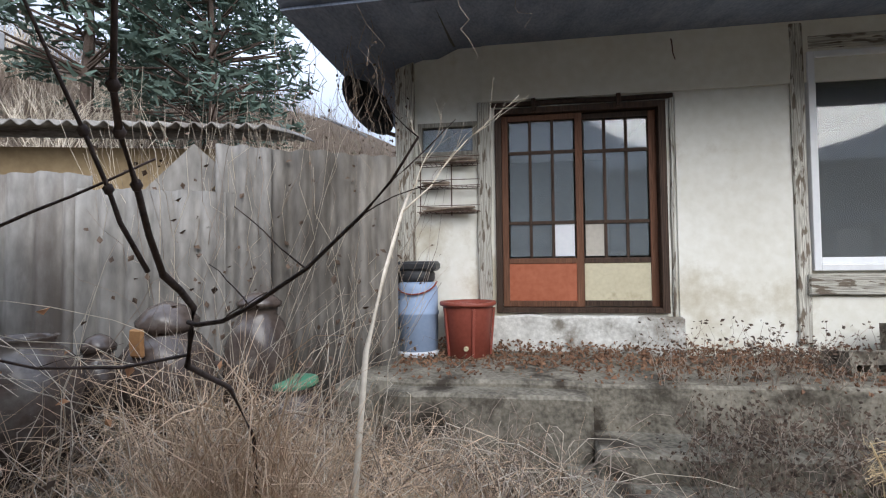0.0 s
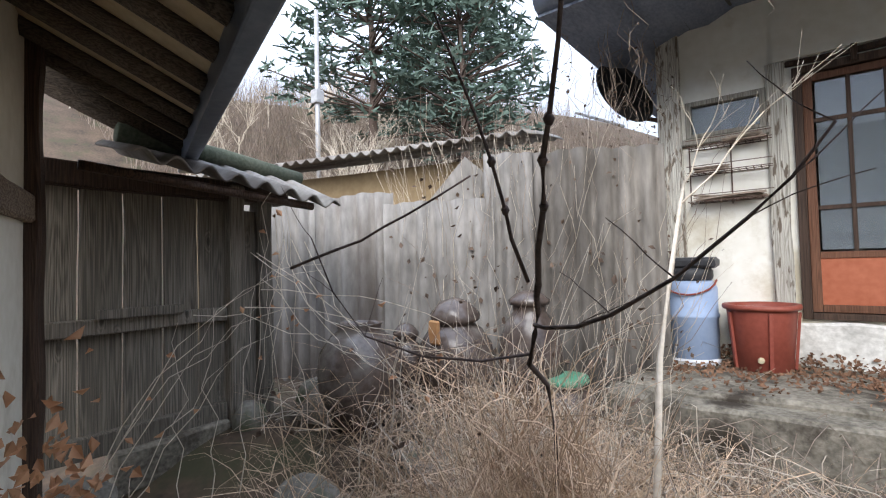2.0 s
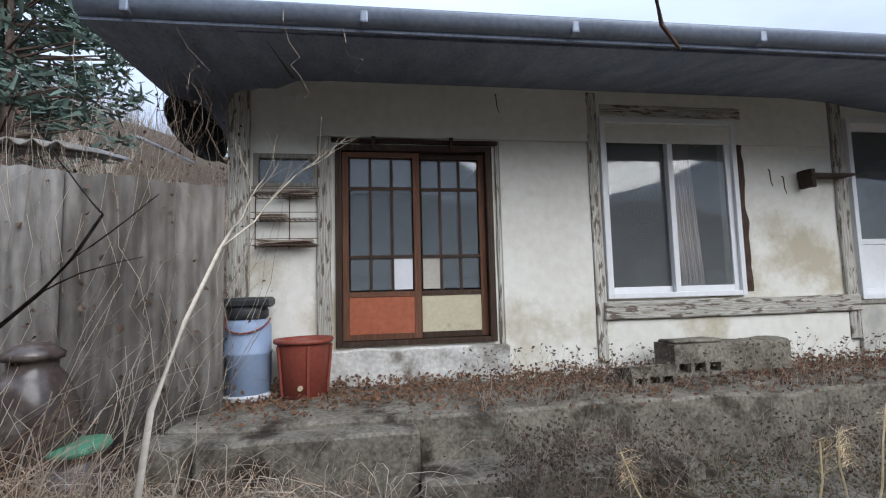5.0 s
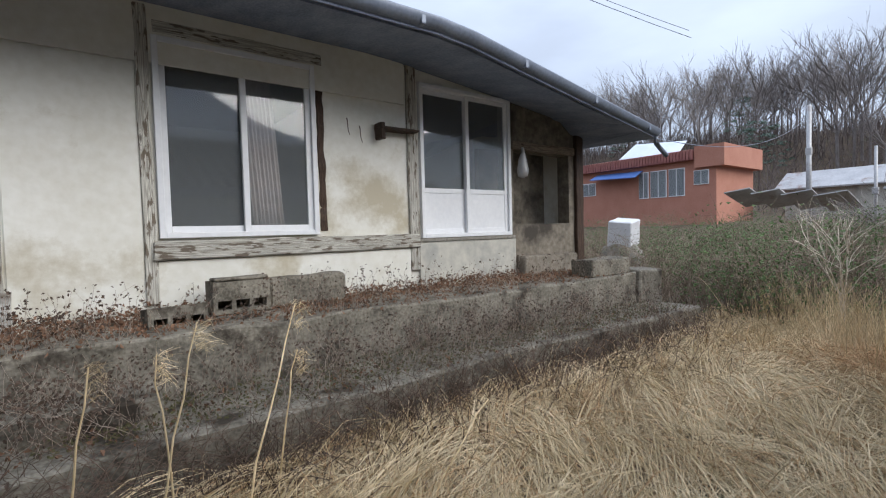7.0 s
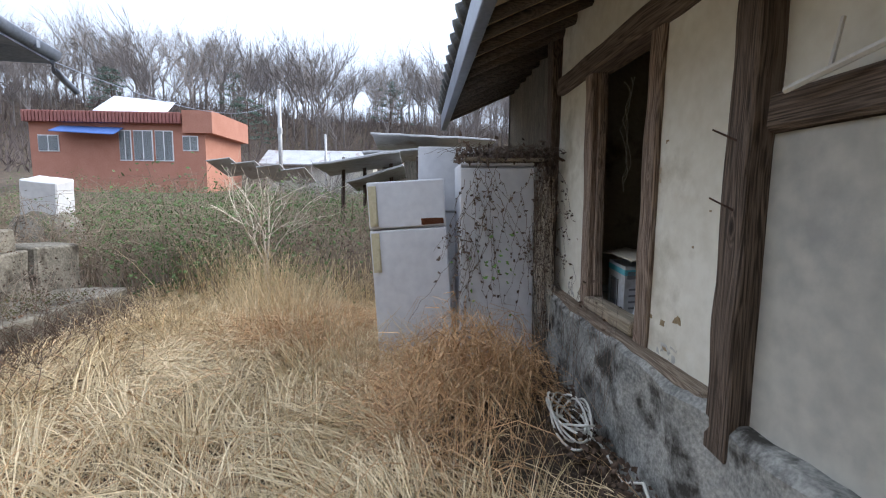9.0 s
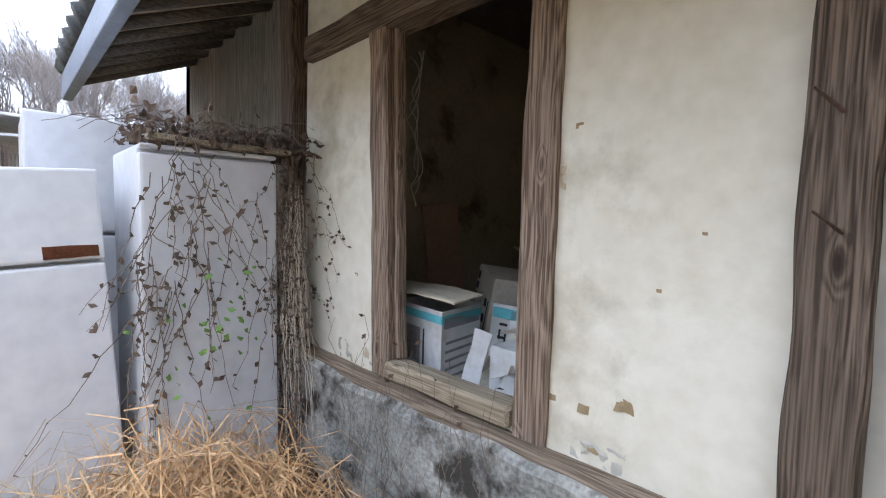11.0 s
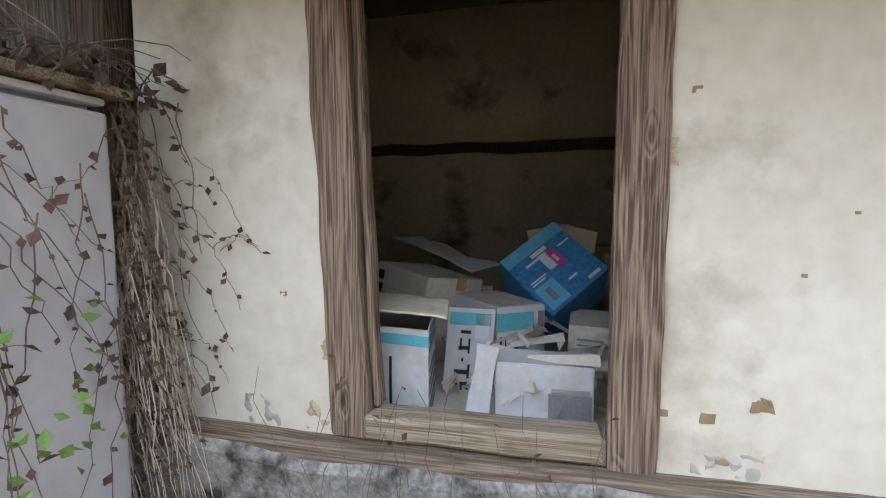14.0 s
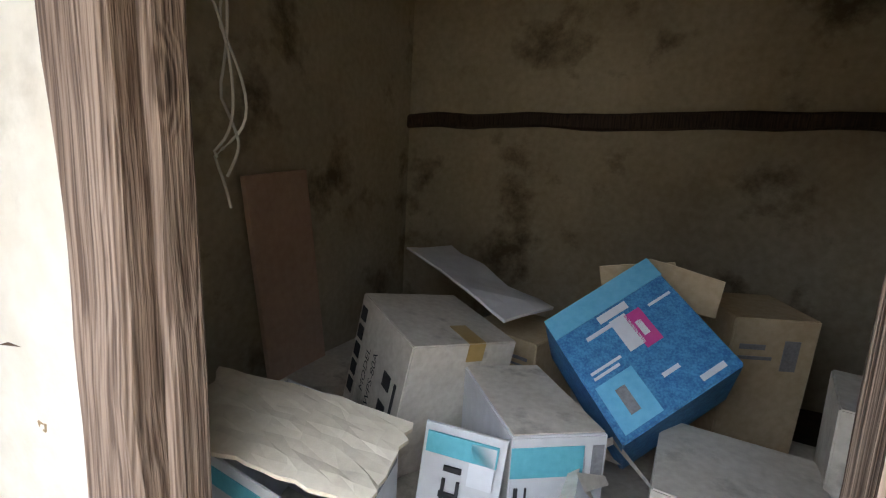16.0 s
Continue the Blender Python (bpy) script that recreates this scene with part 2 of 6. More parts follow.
M_RUSTSTRAW = mat("rusty_dry_straw", (0.44, 0.25, 0.12), (0.8, 0.52, 0.28), 2.0, 0.85, 0, vary=0.5)
M_TWIG = mat("grey_brown_twig", (0.2, 0.15, 0.115), (0.45, 0.37, 0.3), 3, 0.9, 0, vary=0.3)
M_PALETWIG = mat("pale_bare_twig", (0.46, 0.39, 0.3), (0.68, 0.6, 0.49), 3, 0.85, 0.2, vary=0.15)
M_DARKTWIG = mat("dark_sapling_bark", (0.035, 0.025, 0.022), (0.1, 0.07, 0.06), 8, 0.8, 0.3)
M_DEADLEAF = mat("dead_brown_leaf", (0.045, 0.032, 0.025), (0.14, 0.095, 0.068), 3, 0.9, 0, vary=0.4)
M_ORANGELEAF = mat("dry_orange_leaf", (0.44, 0.22, 0.12), (0.62, 0.36, 0.21), 3, 0.85, 0, vary=0.25)
M_GREENLEAF = mat("green_leaf", (0.06, 0.1, 0.03), (0.13, 0.19, 0.07), 3, 0.75, 0, vary=0.3)
# needle green is paled and blued to hold the distance haze
M_PINE = mat("hazed_pine_needles", (0.08, 0.125, 0.1), (0.16, 0.215, 0.18), 0.6, 0.85, 0, vary=0.35)
M_FARTREE = mat("far_bare_branches", (0.16, 0.14, 0.13), (0.26, 0.235, 0.225), 0.3, 0.95, 0, vary=0.2)
M_BARK = mat("brown_bark", (0.07, 0.05, 0.04), (0.16, 0.12, 0.1), 3, 0.95, 0.4)
M_ROCK = mat("field_stone", (0.13, 0.12, 0.1), (0.28, 0.26, 0.22), 4, 0.95, 0.6, spots=(0.1, 0.11, 0.06), spot_amount=0.4)
M_CARD = mat("dusty_cardboard", (0.55, 0.5, 0.42), (0.7, 0.655, 0.57), 5, 0.9, 0.1, spots=(0.3, 0.27, 0.22), spot_amount=0.3)
M_CREAMCARD = mat("cream_cardboard", (0.62, 0.55, 0.42), (0.74, 0.67, 0.53), 3, 0.9, 0.1, spots=(0.4, 0.34, 0.25), spot_amount=0.25)
M_CARDIN = mat("bare_cardboard", (0.5, 0.38, 0.23), (0.62, 0.5, 0.33), 4, 0.9, 0.1)
M_WHITECARD = mat("white_printed_cardboard", (0.6, 0.61, 0.62), (0.7, 0.71, 0.72), 3, 0.7, 0.05, spots=(0.45, 0.43, 0.4), spot_amount=0.25)
M_TEAL = mat("teal_print", (0.1, 0.42, 0.5), (0.14, 0.5, 0.58), 6, 0.7, 0)
M_BOXBLUE = mat("blue_print", (0.03, 0.15, 0.36), (0.08, 0.32, 0.57), 45, 0.5, 0.05, fine=4)
M_SKYPRINT = mat("light_blue_print", (0.12, 0.45, 0.68), (0.18, 0.55, 0.75), 5, 0.5, 0)
M_PINK = mat("pink_print", (0.6, 0.06, 0.28), (0.66, 0.1, 0.34), 5, 0.5, 0)
M_INK = mat("black_ink", (0.025, 0.025, 0.028), (0.04, 0.04, 0.045), 5, 0.7, 0)
M_GREYINK = mat("grey_print", (0.2, 0.2, 0.21), (0.3, 0.3, 0.31), 12, 0.7, 0)
M_WHITEINK = mat("white_print", (0.7, 0.72, 0.74), (0.76, 0.78, 0.8), 5, 0.6, 0)
M_TAPE = mat("brown_tape", (0.45, 0.3, 0.1), (0.52, 0.36, 0.14), 5, 0.3, 0)
M_BOARD = mat("red_brown_board", (0.5, 0.33, 0.24), (0.6, 0.42, 0.32), 3, 0.7, 0.1)
M_ROPE = mat("pale_rope", (0.6, 0.58, 0.52), (0.7, 0.68, 0.62), 8, 0.8, 0.3)
M_WIRE = mat("rusty_wire", (0.07, 0.045, 0.035), (0.16, 0.1, 0.08), 8, 0.7, 0.2, 0.3)
M_PAPERPANE = mat("white_paper_pane", (0.62, 0.64, 0.68), (0.7, 0.71, 0.74), 3, 0.8, 0.05)
M_BEIGEPANE = mat("beige_paper_pane", (0.42, 0.39, 0.34), (0.5, 0.47, 0.41), 3, 0.8, 0.1)
M_ORANGEPANEL = mat("orange_red_panel", (0.3, 0.085, 0.04), (0.4, 0.13, 0.07), 2, 0.7, 0.1)
M_CREAMPANEL = mat("peeling_cream_panel", (0.5, 0.45, 0.32), (0.6, 0.55, 0.4), 3, 0.8, 0.2, spots=(0.3, 0.24, 0.15), spot_amount=0.3)
M_CURTAIN = mat("pale_mauve_curtain", (0.48, 0.4, 0.38), (0.58, 0.5, 0.48), 2, 0.9, 0.1)
# stained plaster with the shade under the overhang mixed into its colour
M_SHADED = mat("shaded_stained_plaster", (0.13, 0.11, 0.085), (0.29, 0.255, 0.205), 1.4, 0.95, 0.4, spots=(0.07, 0.06, 0.05), spot_amount=0.7)
M_ROOM = mat("dim_room_wall", (0.3, 0.3, 0.28), (0.36, 0.35, 0.33), 2, 0.95, 0.1)
M_GLASS = glass("dusty_window_glass", (0.6, 0.68, 0.74), 0.12, 0.04)
M_CLEAR = glass("grey_window_glass", (0.62, 0.66, 0.68), 0.1, 0.03)
M_SOIL = mat("leaf_littered_soil", (0.045, 0.033, 0.024), (0.13, 0.09, 0.06), 1.6, 0.95, 0.8, spots=(0.07, 0.065, 0.035), spot_amount=0.5, fine=14)
M_HOUSEPINK = mat("salmon_painted_wall", (0.38, 0.17, 0.12), (0.45, 0.22, 0.16), 1, 0.85, 0.1)
M_HOUSETILE = mat("red_clay_roof", (0.26, 0.1, 0.09), (0.34, 0.15, 0.13), 2, 0.8, 0.3)
M_TARP = mat("blue_awning", (0.07, 0.15, 0.4), (0.12, 0.22, 0.5), 2, 0.6, 0.1)
M_ZINC = mat("grey_zinc_sheet", (0.34, 0.34, 0.35), (0.5, 0.5, 0.5), 1.2, 0.5, 0.2, 0.3, spots=(0.22, 0.15, 0.12), spot_amount=0.3)


# ---- mesh builders ----
def link_mesh(name, bm, material, parent=None, label="", smooth=False):
    me = bpy.data.meshes.new(name)
    bm.to_mesh(me)
    bm.free()
    me.materials.append(material)
    if smooth:
        me.polygons.foreach_set("use_smooth", [True] * len(me.polygons))
    ob = new(name, me)
    if parent:
        ob.parent = parent
        ob.matrix_parent_inverse = parent.matrix_world.inverted()
    return tagged(ob, label)


def part(name, bm, material, parent, label="", smooth=False):
    return link_mesh(name, bm, material, parent, label, smooth)


def thing(name, at, label, category, group="", kind="", rz=0):
    ob = new(name)
    ob.empty_display_size = 0.1
    ob.matrix_world = pose(*at, 0, 0, rz)
    return tagged(ob, label, category, group, kind)


def box(x0, x1, y0, y1, z0, z1, bevel=0.0, bm=None, m=None):
    """A box, bevelled when asked, added to bm."""
    bm = bm or bmesh.new()
    made = bmesh.ops.create_cube(bm, size=1)["verts"]
    for v in made:
        v.co = Vector((x0 + (v.co.x + 0.5) * (x1 - x0), y0 + (v.co.y + 0.5) * (y1 - y0), z0 + (v.co.z + 0.5) * (z1 - z0)))
    if bevel:
        es = list({e for v in made for e in v.link_edges})
        got = bmesh.ops.bevel(bm, geom=es, offset=bevel, segments=2, affect="EDGES", profile=0.6)
        made = list({v for f in got["faces"] for v in f.verts} | {v for v in made if v.is_valid})
    if m is not None:
        for v in made:
            v.co = m @ v.co
    return bm


def rough_box(x0, x1, y0, y1, z0, z1, bevel, cuts, amount, freq=3.0, m=None):
    """A worn block: a cut, bevelled box shifted by noise."""
    bm = box(x0, x1, y0, y1, z0, z1)
    bmesh.ops.bevel(bm, geom=list(bm.edges), offset=bevel, segments=1, affect="EDGES")
    for axis, (a, b) in enumerate(((x0, x1), (y0, y1), (z0, z1))):
        k = max(1, int((b - a) / cuts))
        for i in range(1, k):
            co, no = Vector((0, 0, 0)), Vector((0, 0, 0))
            co[axis], no[axis] = a + (b - a) * i / k, 1
            bmesh.ops.bisect_plane(bm, geom=bm.verts[:] + bm.edges[:] + bm.faces[:], plane_co=co, plane_no=no)
    for v in bm.verts:
        v.co += amount * noise.noise_vector(v.co * freq)
        if m is not None:
            v.co = m @ v.co
    return bm


def wall_boxes(x0, x1, z0, z1, y0, y1, holes):
    """A wall along x as cells round its openings (x0, x1, z0, z1)."""
    bm = bmesh.new()
    xs = sorted({x0, x1, *[h[0] for h in holes], *[h[1] for h in holes]})
    for a, b in zip(xs, xs[1:]):
        mid = (a + b) / 2
        cuts = sorted((h[2], h[3]) for h in holes if h[0] < mid < h[1])
        z = z0
        for lo, hi in cuts + [(z1, z1)]:
            if lo > z + 1e-4:
                box(a, b, y0, y1, z, lo, bm=bm)
            z = hi
    bmesh.ops.remove_doubles(bm, verts=bm.verts, dist=1e-4)
    return bm


def lathe(profile, seg=28, m=None, bm=None):
    """A turned shape from (radius, height) rows."""
    bm = bm or bmesh.new()
    rings = []
    for r, z in profile:
        rings.append([bm.verts.new((r * math.cos(2 * math.pi * k / seg), r * math.sin(2 * math.pi * k / seg), z)) for k in range(seg)])
    for a, b in zip(rings, rings[1:]):
        for k in range(seg):
            bm.faces.new((a[k], a[(k + 1) % seg], b[(k + 1) % seg], b[k]))
    for ring, flip in ((rings[0], True), (rings[-1], False)):
        bm.faces.new(ring[::-1] if flip else ring)
    if m is not None:
        bmesh.ops.transform(bm, matrix=m, verts=bm.verts)
    return bm


class Tubes:
    """Collects tapered tubes and blades, and links them as one mesh."""
    def __init__(self):
        self.v, self.f = [], []

    def tube(self, pts, r0, r1, sides=4):
        base, n = len(self.v), len(pts)
        for i, p in enumerate(pts):
            p = Vector(p)
            d = (Vector(pts[min(i + 1, n - 1)]) - Vector(pts[max(i - 1, 0)])).normalized()
            u = d.orthogonal().normalized()
            w = d.cross(u)
            r = r0 + (r1 - r0) * i / max(1, n - 1)
            for k in range(sides):
                a = 2 * math.pi * k / sides
                self.v.append(p + r * (math.cos(a) * u + math.sin(a) * w))
        for i in range(n - 1):
            for k in range(sides):
                a, b = base + i * sides + k, base + i * sides + (k + 1) % sides
                self.f.append((a, b, b + sides, a + sides))
        self.f.append(tuple(base + k for k in range(sides))[::-1])
        self.f.append(tuple(base + (n - 1) * sides + k for k in range(sides)))

    def blade(self, pts, width):
        base, n = len(self.v), len(pts)
        side = (Vector(pts[-1]) - Vector(pts[0])).cross(Vector((random.uniform(-1, 1), random.uniform(-1, 1), 0.6))).normalized()
        for i, p in enumerate(pts):
            w = width * (1 - i / n)
            self.v += [Vector(p) - side * w, Vector(p) + side * w]
        for i in range(n - 1):
            a = base + 2 * i
            self.f.append((a, a + 1, a + 3, a + 2))

    def leaf(self, at, size, curl=0.4):
        d = Vector((random.gauss(0, 1), random.gauss(0, 1), random.gauss(-0.3, 1))).normalized()
        u = d.orthogonal().normalized()
        w = d.cross(u)
        b = len(self.v)
        at = Vector(at)
        self.v += [at, at + size * (0.5 * d + 0.32 * u + curl * 0.3 * w), at + size * d, at + size * (0.5 * d - 0.32 * u + curl * 0.3 * w), at + size * 0.5 * d]
        self.f += [(b, b + 1, b + 4), (b + 1, b + 2, b + 4), (b + 2, b + 3, b + 4), (b + 3, b, b + 4)]

    def link(self, name, material, parent=None, label="", smooth=False):
        me = bpy.data.meshes.new(name)
        me.from_pydata([tuple(p) for p in self.v], [], self.f)
        me.materials.append(material)
        if smooth:
            me.polygons.foreach_set("use_smooth", [True] * len(me.polygons))
        ob = new(name, me)
        if parent:
            ob.parent = parent
            ob.matrix_parent_inverse = parent.matrix_world.inverted()
        return tagged(ob, label)


def arc(a, b, sag, n=6, wob=0.0):
    """Points from a to b with a bow along z and some waver."""
    a, b = Vector(a), Vector(b)
    out = []
    for i in range(n):
        s = i / (n - 1)
        p = a.lerp(b, s) + Vector((0, 0, sag * 4 * s * (1 - s)))
        if wob and 0 < i < n - 1:
            p += Vector((random.gauss(0, wob), random.gauss(0, wob), random.gauss(0, wob)))
        out.append(p)
    return out


def smoothstep(a, b, x):
    s = min(1, max(0, (x - a) / (b - a)))
    return s * s * (3 - 2 * s)


def ground_z(x, y):
    """Height of the ground: the yard, its raised west end, and the hills round it."""
    z = -0.12 + 0.06 * noise.noise(Vector((x * 0.9, y * 0.9, 0))) + 0.03 * noise.noise(Vector((x * 3, y * 3, 4)))
    z += 0.1 * smoothstep(0, 2, y)
    z += 0.4 * smoothstep(-0.9, -2.2, x) + 0.16 * smoothstep(1.3, 1.9, y - 0.5 * (x + 2)) * smoothstep(-0.6, -1.6, x)
    west = -x - 3.9 + 0.3 * (y - 2)
    z += smoothstep(1.0, 26, west) * 9.6 + smoothstep(30, 160, west) * 10
    z += smoothstep(12, 45, y) * smoothstep(30, -5, x) * 5
    z += smoothstep(10, 40, x) * 1.4
    far = math.hypot(x, y)
    z += smoothstep(48, 120, x + 0.25 * y) * 17 * (1 - 0.35 * smoothstep(-10, -70, y)) + smoothstep(120, 400, far) * 10
    if far > 25:
        z += 2.2 * noise.noise(Vector((x * 0.03, y * 0.03, 7)))
    return z


# ---- ground ----
def axis_steps():
    s, x = [], 0.0
    step = 0.16
    while x < 420:
        s.append(x)
        if x > 10:
            step *= 1.09
        x += step
    return s


half_steps = axis_steps()
gx = [2 - v for v in half_steps[:0:-1]] + [2 + v for v in half_steps]
gy = [1 - v for v in half_steps[:0:-1]] + [1 + v for v in half_steps]
gverts = [(x, y, ground_z(x, y)) for x in gx for y in gy]
ny = len(gy)
gfaces = [(i * ny + j, (i + 1) * ny + j, (i + 1) * ny + j + 1, i * ny + j + 1) for i in range(len(gx) - 1) for j in range(ny - 1)]
gme = bpy.data.meshes.new("ground")
gme.from_pydata(gverts, [], gfaces)
gme.materials.append(M_SOIL)
gme.polygons.foreach_set("use_smooth", [True] * len(gme.polygons))
tagged(new("ground", gme), "brown soil covered with dead leaves and dry grass", "ground", kind="structure")

# ---- main house: facade on y = YA, facing south ----
YA = 4.085
A_END = 8.25
DOOR = (-0.115, 1.295, 1.03, 2.80)
WIN = (2.36, 3.80, 1.37, 3.11)
EDOOR = (5.1, 6.63, 1.29, 3.17)
VENT = (-0.8, -0.27, 2.42, 2.71)
NICHE = (6.72, 7.95, 1.44, 2.5)


def structure(name, bm, material, label, category="wall", smooth=False):
    return tagged(link_mesh(name, bm, material, smooth=smooth), label, category, kind="structure")


structure("wall_north", wall_boxes(-0.98, 6.66, 0.5, 3.62, YA, YA + 0.22, [DOOR, WIN, EDOOR, VENT]), M_PLASTER, "cream plastered house wall with stains and cracks")
# the house end takes its shade from the darker base colour
structure("wall_north_end", wall_boxes(6.66, A_END, 0.5, 3.3, YA, YA + 0.22, [NICHE]), M_SHADED, "stained plaster at the house end, darkened for shade")
structure("wall_west_gable", box(-0.98, -0.78, YA + 0.22, 8.6, 0.3, 3.6), M_PLASTER, "cream plastered end wall of the house")
structure("wall_east_gable", box(A_END - 0.2, A_END, YA + 0.22, 8.6, 0.3, 3.2), M_PLASTER, "plastered end wall of the house")
structure("wall_house_back", box(-0.98, A_END, 8.6, 8.8, 0.3, 3.6), M_ROOM, "plain back wall of the house")
structure("ceiling_house", box(-0.78, A_END - 0.2, YA + 0.22, 8.6, 3.3, 3.4), M_ROOM, "plain dim ceiling", "ceiling")
structure("floor_house", box(-0.78, A_END - 0.2, YA + 0.22, 8.6, 0.9, 1.0), M_ROOM, "plain dim floor", "floor")
structure("wall_room_1", box(1.75, 1.87, YA + 0.22, 8.6, 1.0, 3.3), M_ROOM, "plain room divider wall")
structure("wall_room_2", box(4.5, 4.62, YA + 0.22, 8.6, 1.0, 3.3), M_ROOM, "plain room divider wall")
structure("wall_niche_back", box(6.6, 8.05, YA + 0.6, YA + 0.7, 1.0, 2.6), M_SHADED, "plaster wall behind the recess, coloured dark for shade")
# thin black panel stands in for the darkness inside a doorway
structure("wall_niche_doorway", box(6.725, 6.95, YA + 0.3, YA + 0.32, 1.45, 2.49), M_INK, "black panel for the unlit doorway beside the recess")
structure("wall_plaster_patch", box(1.37, 2.24, YA - 0.018, YA - 0.003, 0.74, 2.85, 0.004), M_PLASTER, "smooth raised cream plaster panel beside the door")
structure("wall_base", rough_box(-0.2, 1.4, YA - 0.07, YA - 0.004, 0.66, 1.01, 0.015, 0.09, 0.02, 4), M_WHITEWASH, "whitewashed grey cement plinth under the door")
structure("wall_fascia", box(-0.22, 4.9, YA - 0.03, YA - 0.003, 2.87, 3.5), M_PLASTER, "greyed plaster band under the eaves")


def post(name, x0, x1, z0, z1, material, label, y=YA, proud=0.04, deep=0.08):
    bm = rough_box(x0, x1, y - proud, y + deep, z0, z1, 0.008, 0.16, 0.012, 2.2)
    return tagged(link_mesh(name, bm, material), label, "post", kind="structure")


post("trim_corner_post", -1.0, -0.83, 0.7, 3.3, M_PAINTWOOD, "weathered corner post with flaking white paint", proud=0.05, deep=0.1)
post("trim_door_post", -0.27, -0.15, 0.8, 2.86, M_PAINTWOOD, "door post with peeling white paint")
post("trim_wall_post", 2.24, 2.34, 0.8, 3.35, M_PAINTWOOD, "cracked wall post with peeling paint")
post("trim_wall_post_east", 4.93, 5.06, 0.9, 3.35, M_PAINTWOOD, "cracked wall post with peeling paint")
post("trim_end_post", 8.08, 8.25, 0.6, 3.1, M_DARKWOOD, "dark corner post at the house end", proud=0.06)
post("trim_niche_beam", 6.68, 8.07, 2.5, 2.62, M_OLDWOOD_X, "stained beam over the recess")
post("trim_door_stop", 1.325, 1.355, 0.95, 2.86, M_PAINTWOOD, "thin pale door frame strip", proud=0.02)
post("trim_door_head", -0.15, 1.355, 2.815, 2.855, M_DARKWOOD, "dark door head strip", proud=0.03)
post("trim_vent_sill", -0.83, -0.25, 2.36, 2.41, M_GREYWOOD, "grey ledge under the small window", proud=0.06)
post("trim_window_head", 2.37, 3.88, 3.13, 3.24, M_PAINTWOOD_X, "peeling lintel over the window")
structure("trim_sill_beam", rough_box(2.3, 5.06, YA - 0.07, YA - 0.004, 1.18, 1.345, 0.01, 0.15, 0.014, 3), M_PAINTWOOD_X, "long sill beam with flaking white paint", "beam")
structure("trim_window_crack", rough_box(3.825, 3.9, YA - 0.014, YA + 0.02, 1.4, 3.05, 0.004, 0.06, 0.02, 7), M_DARKWOOD, "dark broken plaster edge beside the window", "trim")
structure("wall_under_sill", box(2.34, 4.93, YA - 0.03, YA - 0.004, 0.7, 1.17), M_PLASTER, "cream plaster under the window sill")
structure("wall_under_door", box(5.06, 6.7, YA - 0.04, YA - 0.004, 0.6, 1.24), M_GREYPLASTER, "grey plaster base under the sliding door")
structure("trim_edoor_sill", box(5.06, 6.68, YA - 0.06, YA - 0.002, 1.245, 1.285, 0.005), M_GREYWOOD, "dark sill strip under the white sliding door", "trim")

# old glazed double door
door = thing("door_1", (0.61, YA, DOOR[2]), "old brown wooden double door with small panes", "door", kind="structure")
for name, x0, x1, z0, z1, m, y in [
        ("frame_jamb", -0.115, -0.06, 1.03, 2.8, M_DARKWOOD, 0), ("frame_jamb", 1.235, 1.295, 1.03, 2.8, M_DARKWOOD, 0),
        ("frame_head", -0.06, 1.235, 2.745, 2.8, M_DARKWOOD, 0), ("frame_foot", -0.06, 1.235, 1.03, 1.075, M_DARKWOOD, 0)]:
    part(name, box(x0, x1, YA - 0.035, YA + 0.06, z0, z1, 0.005), m, door)
for leaf_x0, leaf_x1, y, red in ((-0.058, 0.625, YA + 0.0, True), (0.578, 1.233, YA + 0.036, False)):
    leaf = part("door_leaf", box(leaf_x0, leaf_x0 + 0.055, y, y + 0.03, 1.08, 2.74, 0.004), M_REDWOOD if red else M_DARKWOOD, door, "red-brown wooden leaf" if red else "dark wooden leaf")
    mm = M_REDWOOD if red else M_DARKWOOD
    part("stile", box(leaf_x1 - 0.06, leaf_x1, y, y + 0.03, 1.08, 2.74, 0.004), M_REDWOOD, leaf)
    for z0, z1 in ((2.69, 2.74), (1.45, 1.495), (1.08, 1.13)):
        part("rail", box(leaf_x0 + 0.056, leaf_x1 - 0.061, y, y + 0.03, z0, z1, 0.003), mm, leaf)
    ax, bx = leaf_x0 + 0.056, leaf_x1 - 0.061
    for k in (1, 2):
        xm = ax + (bx - ax) * k / 3
        part("glazing_bar", box(xm - 0.012, xm + 0.012, y + 0.004, y + 0.026, 1.496, 2.689), M_DARKWOOD, leaf)
    for zm in (2.41, 1.80):
        part("glazing_bar", box(ax, bx, y + 0.001, y + 0.029, zm - 0.014, zm + 0.014), M_DARKWOOD, leaf)
    zs = (1.496, 1.80, 2.41, 2.689)
    for k in range(3):
        for j in range(3):
            x0, x1 = ax + (bx - ax) * k / 3 + 0.013, ax + (bx - ax) * (k + 1) / 3 - 0.013
            paper = (j == 0 and ((red and k == 2) or (not red and k == 0)))
            m, lab = (M_PAPERPANE, "white paper pane") if paper and red else (M_BEIGEPANE, "beige patched pane") if paper else (M_GLASS, "")
            part("pane", box(x0, x1, y + 0.012, y + 0.017, zs[j] + 0.014, zs[j + 1] - 0.014), m, leaf, lab).visible_shadow = paper
    part("panel", box(ax, bx, y + 0.008, y + 0.02, 1.131, 1.449), M_ORANGEPANEL if red else M_CREAMPANEL, leaf, "orange-red lower panel" if red else "peeling cream lower panel")
for x in (0.22, 0.92):
    tagged(link_mesh("trim_door_hook", box(x - 0.018, x + 0.018, YA - 0.06, YA - 0.031, 2.76, 2.87, 0.005), M_DARKWOOD), "dark wooden block over the door", "bracket", kind="structure")

